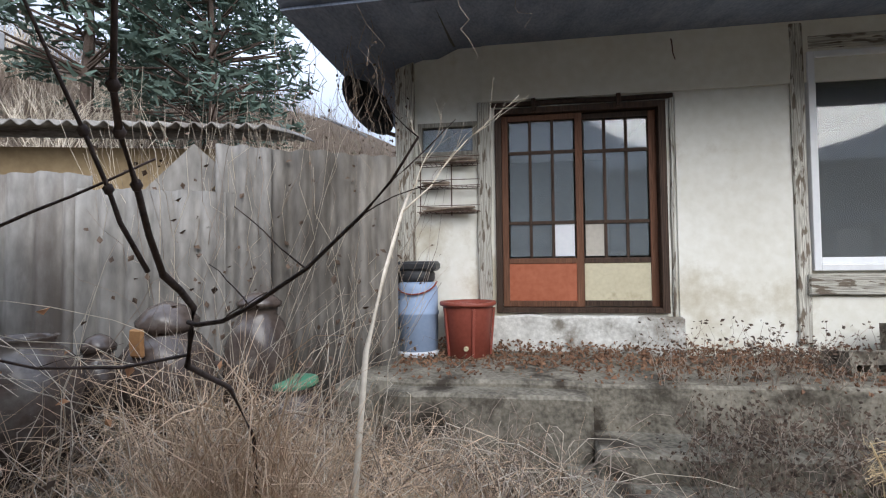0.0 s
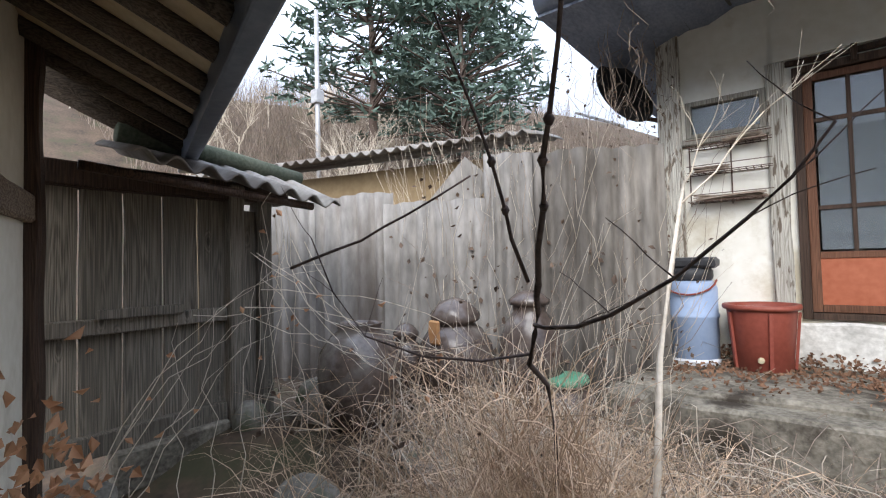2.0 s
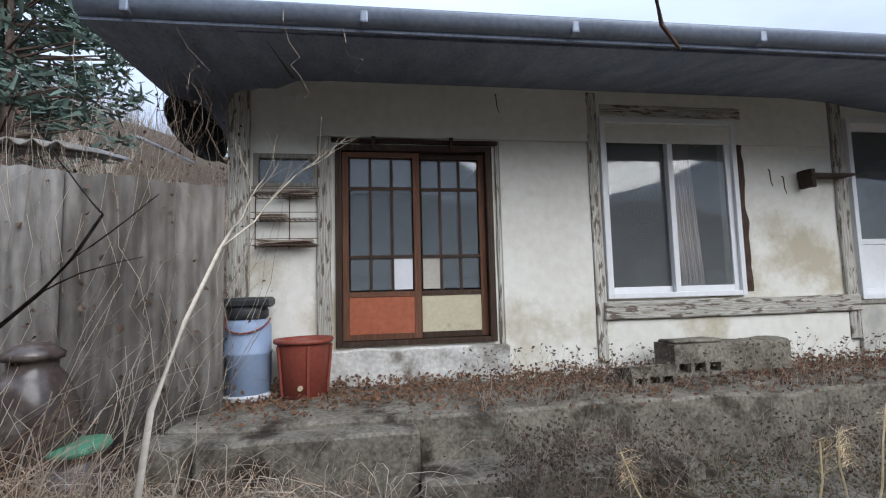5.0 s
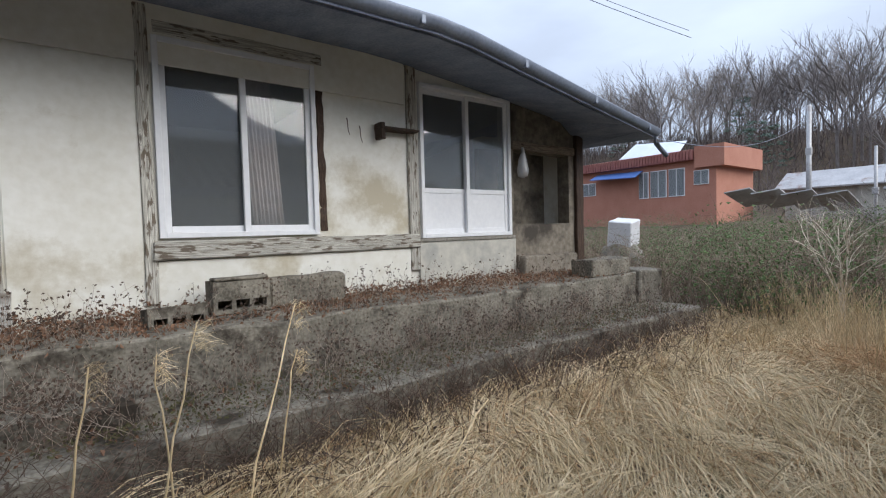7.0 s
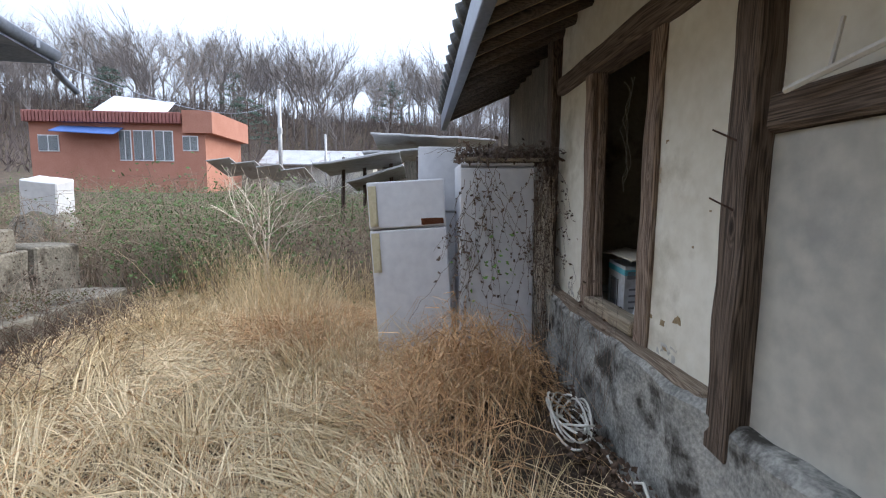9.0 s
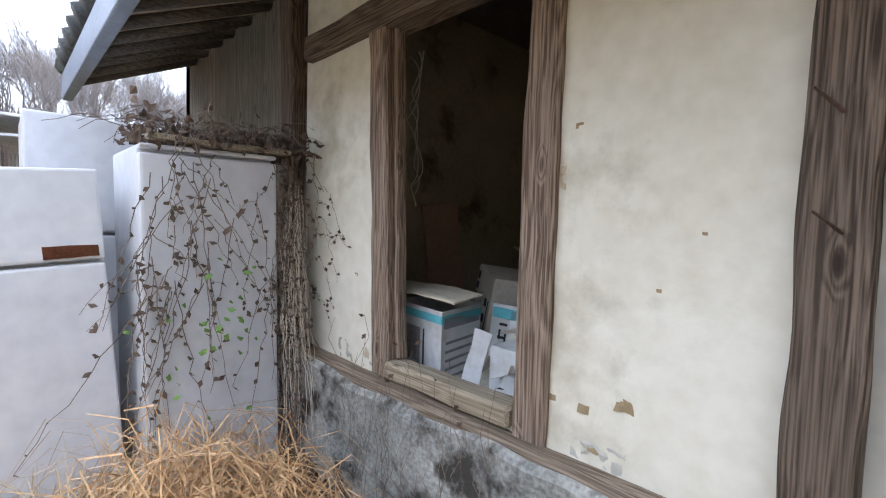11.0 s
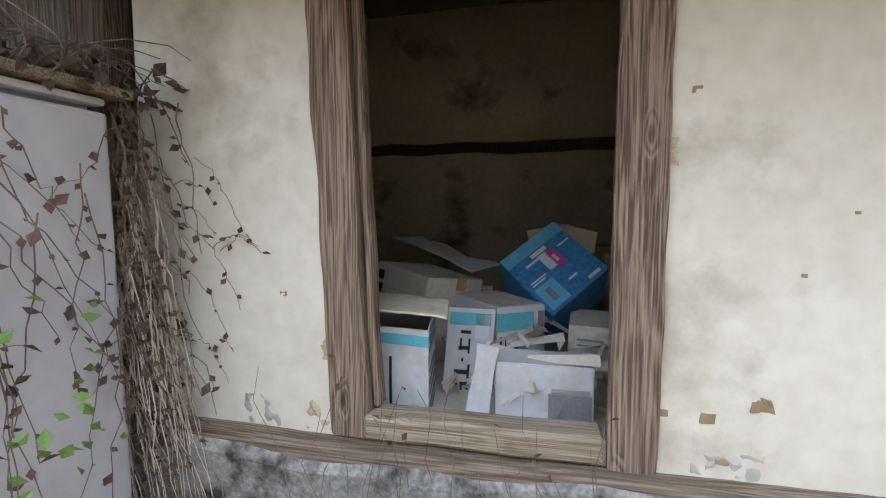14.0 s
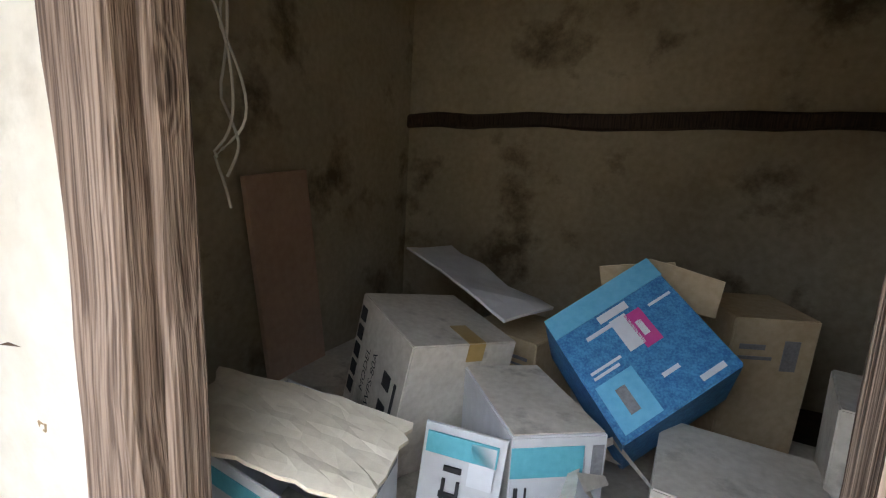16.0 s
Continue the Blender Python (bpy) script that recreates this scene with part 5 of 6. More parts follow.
for k, (dx, rot) in enumerate(((0.0, 10), (-0.1, -12))):
    part("flap", rough_box(-0.11, 0.11, -0.003, 0.003, 0, 0.12, 0.001, 0.06, 0.006, 7, m=pose(back.x + dx, back.y - 0.02, back.z - 0.14, 20, rot, 10)), M_CARDIN, bD, "bare cardboard flap")

# front carton with a pot picture, and the rest of the heap
bE, c, u, v, w = carton("carton", (5.87, -2.27, 0.752), (-0.32, 0.0, 0.0), (0.0, -0.17, 0.0), 0.27, M_WHITECARD, "crumpled white carton with a grey pot picture")
decal(bE, "pot_picture", c, u, w, (0.55, 0.98, 0.35, 1.0), M_GREYINK, "grey printed pot")
lettering(bE, "MADE IN KOREA", c + 0.1 * u + 0.85 * w, u, -w, 0.016, M_INK)
decal(bE, "pot_lid", c, u, w, (0.58, 0.96, 0.28, 0.34), M_ZINC)
part("flap", rough_box(0, 0.08, -0.003, 0.003, -0.2, 0.04, 0.001, 0.04, 0.01, 7, m=pose(5.86, -2.262, 0.765, 8, -12, 24)), M_WHITECARD, bE, "bent white flap with a printed pot")
for cc, uu, vv, h, m, lab in [
        ((5.62, -2.66, 0.8), (-0.34, 0.02, -0.01), (-0.02, -0.35, 0.0), 0.34, M_CARD, "dusty grey carton with small printed lines"),
        ((5.28, -2.86, 0.98), (-0.28, 0.06, 0.0), (-0.06, -0.28, 0.0), 0.5, M_CARD, "dusty carton at the back of the heap"),
        ((5.42, -3.3, 1.04), (-0.24, -0.1, 0.0), (0.1, -0.24, 0.02), 0.56, M_CARDIN, "brown carton at the back of the heap"),
        ((6.0, -3.2, 0.86), (0.3, -0.1, 0.0), (-0.1, -0.3, 0.0), 0.4, M_CARDIN, "open brown carton with dark inside"),
        ((4.95, -2.5, 0.92), (-0.3, 0.1, 0.0), (-0.1, -0.3, 0.0), 0.46, M_CARD, "dusty carton beside the wall")]:
    th, c, u, v, w = carton("carton", cc, uu, vv, h, m, lab)
    bars(th, c, u, w, [(0.1, 0.4, 0.15, 0.18), (0.1, 0.5, 0.22, 0.24), (0.62, 0.8, 0.12, 0.3)], M_GREYINK)
tagged(link_mesh("plastic_sheet", rough_box(-0.3, 0.3, -0.12, 0.12, 0, 0.012, 0.002, 0.07, 0.03, 5, m=pose(6.3, -3.35, 1.02, 0, -14, -25)), M_FRIDGE), "folded pale plastic sheet on the heap", "sheet")
t = Tubes()
for k in range(60):
    p = Vector((random.uniform(5.3, 6.1), random.uniform(-2.9, -2.3), random.uniform(0.5, 0.78)))
    t.blade([p, p + Vector((random.gauss(0, 0.06), random.gauss(0, 0.06), 0.03)), p + Vector((random.gauss(0, 0.1), random.gauss(0, 0.1), 0))], 0.03)
tagged(t.link("paper_scraps", M_CARD), "torn grey paper scraps between the cartons", "scraps", kind="stuff")
tagged(link_mesh("rubbish_heap", rough_box(4.6, 7.05, -3.6, -2.2, 0.44, 0.56, 0.03, 0.15, 0.05, 3), M_CARD), "layer of dusty flattened cardboard on the floor", "rubbish", kind="stuff")
tagged(link_mesh("leaning_board", box(-0.012, 0.012, -0.165, 0.165, 0, 0.95, 0.003, m=pose(7.0, -3.16, 0.45, -6, 3, 0)), M_BOARD), "red-brown board leaning on the mud wall", "board")
t = Tubes()
for k in range(3):
    y = YB - 0.27 - 0.012 * k
    pts = []
    for j in range(34):
        f = j / 33
        pts.append((6.475 - 0.06 * abs(math.sin(f * (6.5 + 1.3 * k) + 0.7 * k)) - 0.02 * f, y - 0.02 * math.sin(f * 9 + k), 2.08 - (0.66 + 0.05 * k) * f + 0.025 * math.sin(f * 13 + k)))
    t.tube(pts, 0.0028, 0.0028, 6)
tagged(t.link("electric_cord", M_ROPE, smooth=True), "pale cords hanging inside the jamb", "cord")

# chips and holes in the plaster
for k, (x, z, s) in enumerate([(5.295, 0.727, 0.018), (5.174, 0.772, 0.024), (5.4, 0.73, 0.012), (5.26, 0.62, 0.016), (5.35, 1.55, 0.012), (6.5, 1.0, 0.012), (5.0, 1.25, 0.006), (5.1, 1.1, 0.007)]):
    tagged(link_mesh("trim_plaster_chip", rough_box(x - s, x + s, YB - 0.004, YB + 0.002, z - s * 0.7, z + s * 0.7, 0.001, s * 0.5, s * 0.4, 30 + k), M_MUDSHED), "ochre chip in the plaster", "chip", kind="structure")
for x0, x1, z0, z1 in ((5.16, 5.33, 0.575, 0.64), (6.52, 6.65, 0.575, 0.67), (6.34, 6.43, 0.575, 0.68), (6.345, 6.38, 0.8, 0.87), (5.385, 5.408, 1.36, 1.44)):
    tagged(link_mesh("trim_bare_patch", rough_box(x0, x1, YB - 0.01, YB - 0.001, z0, z1, 0.001, 0.012, 0.01, 40), M_TAN if x0 in (6.34, 6.345, 5.385) else M_GREYPLASTER), "bare patch where plaster fell", "patch", kind="structure")
for x, z in ((4.75, 1.485), (4.74, 1.26)):
    t = Tubes()
    t.tube([(x, YB + 0.09, z), (x + 0.04, YB + 0.15, z + 0.04)], 0.004, 0.003, 5)
    tagged(t.link("nail", M_WIRE), "rusty nail in the post", "nail", "nails in the post")
# rope coil on the ground before the foundation
t = Tubes()
pts = []
for k in range(170):
    a = k * 0.23
    pts.append((5.72 + 0.2 * math.cos(a) * (1 + 0.3 * math.sin(k * 0.31)), -1.76 + 0.09 * math.sin(a) + 0.03 * math.sin(k * 0.17), 0.06 + 0.05 * math.sin(a * 1.3) + 0.03 * math.sin(k * 0.4)))
pts += [(5.5, -1.84, 0.03), (5.25, -1.86, -0.03), (5.05, -1.85, 0.1), (4.9, -1.84, 0.02), (4.75, -1.8, -0.06)]
t.tube(pts, 0.007, 0.007, 6)
tagged(t.link("rope_coil", M_ROPE, smooth=True), "tangled pale rope coil before the foundation", "rope")
t = Tubes()
t.tube([(4.2, YB + 0.09, 1.66), (4.55, YB + 0.1, 1.6)], 0.01, 0.01, 6)
t.tube([(4.42, YB + 0.07, 1.75), (4.41, YB + 0.1, 1.63)], 0.006, 0.006, 5)
tagged(t.link("conduit", M_ROPE), "short pale conduit hung on the beam", "conduit")


# ---- sheds and distance ----
structure("wall_mud_shed", box(-6.5, -2.05, 4.1, 4.3, 0.3, 2.45, m=pose(0, 0, 0, 0, 0, 14) @ pose(0.9, 0.0, 0)), M_MUDSHED, "ochre mud wall of a shed behind the fence")
sm = pose(0, 0, 0, 0, 0, 14) @ pose(0.9, 0, 0)
sbm = bmesh.new()
rr = []
for i in range(241):
    x = -6.6 + 4.75 * i / 240
    wv = 0.022 * math.sin(2 * math.pi * x / 0.13)
    rr.append([sbm.verts.new(sm @ Vector((x, y, z + wv))) for y, z in ((3.72, 2.55), (4.6, 2.75), (5.6, 2.95))])
for a, b in zip(rr, rr[1:]):
    for j in range(2):
        sbm.faces.new((a[j], b[j], b[j + 1], a[j + 1]))
sr = tagged(link_mesh("roof_mud_shed", sbm, M_SLATE, smooth=True), "corrugated cement roof of the shed", "roof", kind="structure")
sr.modifiers.new("thick", "SOLIDIFY").thickness = 0.012

fh = thing("far_house", (36, 18, 2.2), "salmon painted house with a red tiled parapet", "house")
zb = -1.0
part("wall", box(36, 44, 12.4, 27, zb, 5.9), M_HOUSEPINK, fh)
part("parapet", box(35.5, 44.3, 14.2, 27.2, 5.75, 6.7, 0.1), M_HOUSETILE, fh, "red tiled parapet")
for k in range(44):
    part("roof_tile", box(35.38, 35.5, 14.2 + k * 0.295, 14.4 + k * 0.295, 5.75, 6.65, 0.03), M_HOUSETILE, fh)
part("corner_block", box(35.6, 44, 11.6, 14.1, 5.0, 6.9), M_HOUSEPINK, fh)
part("roof_panel", slab([[(38.3, 16.8, 7.0), (38.3, 23.2, 7.2)], [(41, 17.3, 8.5), (41, 22.9, 9.0)]], 0.08), mat("white_roof_sheet", (0.6, 0.66, 0.76), (0.7, 0.75, 0.84), 0.5, 0.5, 0), fh, "pale blue-white roof sheet")
part("awning", slab([[(34.6, 19.2, 4.7), (34.6, 24.4, 4.9)], [(36, 19.2, 5.4), (36, 24.4, 5.5)]], 0.06), M_TARP, fh, "blue canvas awning")
for y0, y1, z0, z1 in ((13.0, 14.3, 3.5, 4.8), (15.1, 16.6, 2.6, 5.2), (16.8, 18.4, 2.6, 5.2), (18.6, 19.6, 2.6, 5.2), (24.6, 26.3, 3.3, 4.7)):
    wf = part("window", box(35.93, 36.0, y0, y1, z0, z1), M_PVC, fh)
    for k in (0, 1):
        part("pane", box(35.9, 35.929, y0 + 0.08 + k * (y1 - y0 - 0.04) / 2, y0 + (y1 - y0) / 2 - 0.04 + k * (y1 - y0) / 2, z0 + 0.08, z1 - 0.08), M_CLEAR, wf)
fh.location.z += 0.9
fh.scale = (0.78, 0.78, 0.78)
lh = thing("low_barn", (42, 7, 1.6), "low grey barn with a rusty roof", "barn")
part("wall", box(42, 46, 3, 11.5, 1.0, 3.6), M_GREYPLASTER, lh)
part("roof", slab([[(41.4, 2.6, 3.7), (41.4, 12, 3.7)], [(44, 2.6, 5.0), (44, 12, 5.0)], [(46.6, 2.6, 3.7), (46.6, 12, 3.7)]], 0.1), M_ZINC, lh)
ps = thing("collapsed_roof", (25, 6, 1.5), "collapsed purple-grey sheet roof", "roof")
for k in range(4):
    part("sheet", box(-1.2, 1.2, -0.5, 0.5, -0.02, 0.02, m=pose(25, 4.6 + k * 1.05, 2.1 + 0.12 * k, -8, 14, 0)), M_ZINC, ps)
shed = thing("open_shed", (13, 0.2, 0.2), "half-collapsed shed with tilted sheet roofs", "shed")
for (x, y, z, rx, ry, sx, sy) in ((13.4, 0.35, 1.92, -9, 4, 0.9, 0.85), (13.6, 0.0, 1.62, -16, 6, 0.8, 0.6), (15, -1.2, 2.5, 2, 4, 1.2, 1.4), (14.6, -0.5, 2.2, -3, 6, 0.7, 0.9)):
    part("roof_sheet", rough_box(-sx, sx, -sy, sy, 0, 0.05, 0.01, 0.3, 0.03, 2, m=pose(x, y, z, rx, ry, 0)), M_ZINC, shed)
for y in (0.75, 0.3, -0.3, -0.9, -1.7, -2.3):
    t = Tubes()
    t.tube([(13.3 + random.uniform(-0.2, 0.6), y, 0.0), (13.4 + random.uniform(0, 0.6), y + 0.05, 2.0 + 0.15 * abs(y))], 0.05, 0.04, 6)
    t.link("post", M_DARKWOOD, shed)
for k in range(5):
    part("wall_board", rough_box(14.2, 14.24, -2.6 + 0.52 * k, -2.1 + 0.52 * k, 0.2, 2.0 + 0.1 * (k % 2), 0.005, 0.4, 0.02, 2), M_PLANK, shed)

# old white appliance beside the house end
cabm = rough_box(-0.28, 0.28, -0.25, 0.25, -0.28, 0.28, 0.02, 0.15, 0.012, 4, m=pose(11.1, 5.1, 1.22, 6, -8, 12))
tagged(link_mesh("white_cabinet", cabm, M_FRIDGE), "old white metal cabinet tilted in the bushes", "cabinet")
boulder(11.1, 5.15, 0.55, 0.5, 0.5, 0.5, 9, "bramble-covered stone under the cabinet")

# poles and wires
for x, y, z0, z1, r, m in ((-9.6, 7.3, 2.0, 8.0, 0.07, M_ZINC), (30, 6.9, 0.5, 7.0, 0.12, M_ZINC), (33, 5.0, 0.5, 5.0, 0.08, M_ZINC)):
    pl = thing("utility_pole", (x, y, z0), "slender pale utility pole", "pole")
    part("shaft", lathe([(r, z0), (r * 0.8, z1)], 10, pose(x, y, 0)), m, pl, smooth=True)
    part("lamp_head", box(x - 0.12, x + 0.12, y - 0.12, y + 0.12, z1 - 2.4, z1 - 2.05, 0.03), m, pl)
for a, b, s in (((-9.6, 7.3, 8.6), (14, 5.0, 6.0), -0.6), ((-9.6, 8.5, 9.4), (16, 6.0, 7.0), -0.6), ((8.3, 4.0, 3.1), (30, 6.9, 6.5), -0.9)):
    t = Tubes()
    t.tube(arc(a, b, s, 16), 0.008, 0.008, 5)
    tagged(t.link("overhead_wire", M_GUTTER), "thin black overhead wire across the sky", "wire", "overhead wires")
t = Tubes()
t.tube([(1.75, 2.2, 3.6), (1.85, 2.35, 3.3), (2.0, 2.5, 3.1), (2.2, 2.62, 3.02)], 0.018, 0.012, 6)
tagged(t.link("loose_cable", M_WIRE), "loose cable hanging over the gutter", "cable")


# ---- plants ----
def grow(t, p, d, length, r, depth, leaves=None, spread=0.55, up=0.15, kids=3, sides=4):
    """A branch that wavers and forks."""
    n = 5
    pts = [Vector(p)]
    d = Vector(d).normalized()
    for i in range(n):
        d = (d + Vector((random.gauss(0, 0.12), random.gauss(0, 0.12), random.gauss(0, 0.1) + up * 0.15))).normalized()
        pts.append(pts[-1] + d * length / n)
    t.tube(pts, r, r * 0.55, sides)
    if leaves:
        for q in pts[2:]:
            leaves(q)
    if depth > 0:
        for k in range(kids):
            i = random.randint(2, n)
            side = Vector((random.gauss(0, 1), random.gauss(0, 1), random.gauss(0.2, 0.6))).normalized()
            grow(t, pts[i], d + side * spread * random.uniform(0.7, 1.6), length * random.uniform(0.5, 0.75), r * 0.55, depth - 1, leaves, spread, up, kids, 3)


# dark sapling in front of the fence
sap = thing("sapling", (-0.84, 1.5, -0.05), "dark bare sapling with long arching branches", "sapling")
t = Tubes()
t.tube([(-0.84, 1.5, -0.08), (-0.82, 1.48, 0.5), (-0.74, 1.3, 0.95), (-0.61, 0.98, 1.18), (-0.535, 0.745, 1.28), (-0.51, 0.72, 1.34), (-0.494, 0.705, 1.383), (-0.46, 0.63, 1.415), (-0.41, 0.535, 1.44)], 0.006, 0.005, 8)
t.tube([(-0.41, 0.535, 1.44), (-0.382, 0.479, 1.486), (-0.345, 0.42, 1.53), (-0.326, 0.379, 1.57), (-0.305, 0.35, 1.6), (-0.285, 0.33, 1.66), (-0.262, 0.3, 1.74)], 0.0042, 0.002, 8)
t.tube([(-0.418, 0.52, 1.444), (-0.419, 0.48, 1.5), (-0.416, 0.461, 1.535), (-0.414, 0.428, 1.59), (-0.42, 0.402, 1.645), (-0.437, 0.387, 1.704), (-0.45, 0.37, 1.76)], 0.003, 0.0014, 8)
t.link("stem", M_DARKTWIG, sap, smooth=True)
for c in ((-0.345, 0.42, 1.53), (-0.305, 0.35, 1.6), (-0.414, 0.428, 1.59), (-0.326, 0.379, 1.57), (-0.416, 0.461, 1.535)):
    part("bud", lathe([(0.003, -0.006), (0.0058, 0), (0.003, 0.006)], 8, pose(*c)), M_DARKTWIG, sap, smooth=True)
for pts, r in [([(-0.5, 0.7, 1.36), (-0.474, 0.687, 1.358), (-0.4, 0.64, 1.37), (-0.337, 0.607, 1.394), (-0.255, 0.605, 1.445), (-0.173, 0.595, 1.515), (-0.13, 0.58, 1.555), (-0.093, 0.568, 1.605)], 0.0042),
               ([(-0.53, 0.74, 1.3), (-0.6, 0.68, 1.29), (-0.69, 0.62, 1.3), (-0.8, 0.58, 1.335), (-0.87, 0.56, 1.42), (-0.91, 0.54, 1.53)], 0.0032)]:
    t = Tubes()
    t.tube(pts, r, r * 0.4, 6)
    for q in pts[2:]:
        grow(t, q, (random.gauss(0, 1), random.gauss(0, 0.5), 0.5), 0.12, r * 0.28, 0)
    t.link("branch", M_DARKTWIG, sap, smooth=True)
t = Tubes()
t.tube(arc((-0.86, 1.05, 1.72), (-1.62, 0.98, 1.47), -0.02, 8, 0.006), 0.0028, 0.006, 6)
t.link("branch", M_DARKTWIG, sap, smooth=True)
st = Tubes()
st.tube([(-0.5, 1.35, 0.0), (-0.51, 1.5, 0.6), (-0.52, 1.68, 1.13), (-0.54, 2.0, 1.4), (-0.6, 2.6, 1.75), (-0.645, 3.01, 1.93)], 0.0125, 0.009, 8)
grow(st, (-0.6, 2.6, 1.75), (0.5, 0.2, 0.4), 0.6, 0.006, 2)
grow(st, (-0.64, 3.0, 1.92), (0.2, 0.4, 0.4), 0.5, 0.006, 2)
tagged(st.link("bare_stalk", M_PALETWIG, smooth=True), "pale bare arching stalk before the step", "stalk")

# brambles in the west yard
random.seed(5)
tw, pal, lf, stw = Tubes(), Tubes(), Tubes(), Tubes()
for k in range(2600):
    x, y = random.uniform(-2.5, 0.3), random.uniform(1.1, 3.2)
    if y > 3.0 + 0.45 * (x + 0.85) or (x > -1.0 and y > 2.7):
        continue
    z = ground_z(x, y)
    a = random.uniform(0, 2 * math.pi)
    L = random.uniform(0.3, 1.1)
    hgt = random.uniform(0.15, 0.7) if x > -1.15 else random.uniform(0.05, 0.3)
    if x < -1.5 and y < 1.7:
        continue
    b = (x + L * math.cos(a), y + L * 0.7 * math.sin(a), z + random.uniform(0.0, 0.5 if x > -1.15 else 0.2))
    if b[1] > 3.0 + 0.45 * (b[0] + 0.85):
        continue
    (tw if random.random() < 0.6 else pal).tube(arc((x, y, z), b, hgt * 0.7, 7, 0.02), random.uniform(0.002, 0.0045), 0.0015, 3)
    if random.random() < 0.25:
        lf.leaf(b, random.uniform(0.03, 0.06))
for k in range(11000):
    x, y = random.gauss(-0.8, 0.5), random.gauss(1.7, 0.5)
    if y < 0.9 or y > 2.75 + 0.45 * (x + 0.85) or x < -2.3:
        continue
    z = ground_z(x, y)
    a, L = random.uniform(0, 2 * math.pi), random.uniform(0.15, 0.5)
    stw.blade(arc((x, y, z + random.uniform(0, 0.5)), (x + L * math.cos(a), y + L * math.sin(a), z + random.uniform(0, 0.65)), random.uniform(0, 0.12), 4), random.uniform(0.001, 0.003))
# heap of thin stems leaning together round the sapling
for k in range(6500):
    x, y = random.gauss(-0.85, 0.28), random.gauss(1.4, 0.25)
    if y > 2.75 + 0.45 * (x + 0.85) or y < 0.95:
        continue
    top = 1.2 * math.exp(-((x + 0.8) ** 2 + (y - 1.3) ** 2) / 0.12)
    a, L, z = random.uniform(0, 2 * math.pi), random.uniform(0.1, 0.45), ground_z(x, y)
    z0, z1 = z + top * random.random(), z + top * random.uniform(0.2, 1.15)
    stw.blade(arc((x, y, z0), (x + L * math.cos(a), y + L * math.sin(a), z1), random.uniform(-0.03, 0.1), 4), random.uniform(0.001, 0.0028))
# upright tangle against the fence
for k in range(680):
    s = random.uniform(0.0, 0.55)
    x, y = on_fence(s, random.uniform(0.08, 0.7))
    z = ground_z(x, y)
    top = random.uniform(0.7, 2.2)
    (tw if random.random() < 0.5 else pal).tube(arc((x, y, z), (x + random.gauss(0, 0.35), y + random.gauss(-0.1, 0.25), z + top), random.uniform(-0.1, 0.2), 8, 0.04), random.uniform(0.002, 0.005), 0.0012, 3)
    for j in range(2):
        lf.leaf((x + random.gauss(0, 0.2), y - abs(random.gauss(0, 0.15)), z + random.uniform(0.3, top)), random.uniform(0.03, 0.06))
# long criss-crossing canes round the sapling
for k in range(330):
    x, y = random.gauss(-0.9, 0.5), random.uniform(1.1, 2.4)
    z = ground_z(x, y)
    b = Vector((x + random.gauss(0, 0.6), min(y + random.gauss(0.2, 0.35), 2.7), z + random.uniform(0.5, 1.35)))
    if max(x, b.x) > -0.5 or min(x, b.x) < -1.9:
        continue
    pts = arc((x, y, z), b, random.uniform(-0.05, 0.25), 9, 0.02)
    (pal if random.random() < 0.65 else tw).tube(pts, random.uniform(0.0018, 0.0035), 0.001, 3)
    if random.random() < 0.5:
        lf.leaf(pts[random.randint(4, 8)], random.uniform(0.025, 0.05))
tagged(tw.link("bramble_thicket", M_TWIG), "tangled grey-brown bare brambles in the yard", "brambles", kind="stuff")
tagged(pal.link("dry_stems", M_PALETWIG), "tangled pale dry stems in the yard", "stems", kind="stuff")
tagged(lf.link("withered_leaves", M_DEADLEAF), "withered brown leaves hanging in the brambles", "leaves", kind="stuff")
tagged(stw.link("reddish_straw", mat("red_brown_stems", (0.3, 0.2, 0.13), (0.66, 0.5, 0.35), 1.5, 0.9, 0, vary=0.35)), "matted reddish dry grass under the brambles", "dry grass", kind="stuff")

# vines by the gate with dry orange leaves
vn, ol = Tubes(), Tubes()
for a, b, s in [((-2.2, 0.45, 0.35), (-1.9, 1.05, 1.25), 0.12), ((-2.3, 0.5, 0.5), (-2.1, 1.5, 1.35), 0.25), ((-1.9, 0.9, 1.3), (-1.2, 1.6, 0.9), 0.1), ((-2.7, 1.5, 0.5), (-2.4, 1.45, 1.75), 0.1), ((-2.5, 1.6, 0.5), (-2.6, 1.5, 1.8), 0.0), ((-2.4, 1.55, 1.6), (-1.9, 1.7, 0.9), -0.1), ((-2.2, 1.0, 0.4), (-2.3, 1.1, 1.3), 0.1), ((-2.5, 1.4, 1.5), (-1.3, 1.6, 1.0), -0.1), ((-1.5, 0.35, 0.2), (-1.9, 0.55, 0.8), 0.1), ((-1.7, 0.4, 0.2), (-1.5, 0.5, 0.7), 0.1)]:
    for k in range(3):
        j = Vector((random.gauss(0, 0.06), random.gauss(0, 0.06), random.gauss(0, 0.05)))
        pts = arc(Vector(a) + j, Vector(b) + 1.5 * j, s, 9, 0.02)
        vn.tube(pts, 0.0026, 0.0012, 4)
        for q in pts[2::2]:
            if random.random() < 0.35:
                ol.leaf(q, random.uniform(0.03, 0.055), 0.8)
for k in range(150):
    ol.leaf((-1.75 + random.gauss(0, 0.1), 0.3 + random.gauss(0, 0.07), 0.88 + random.gauss(0, 0.14)), random.uniform(0.03, 0.06), 0.8)
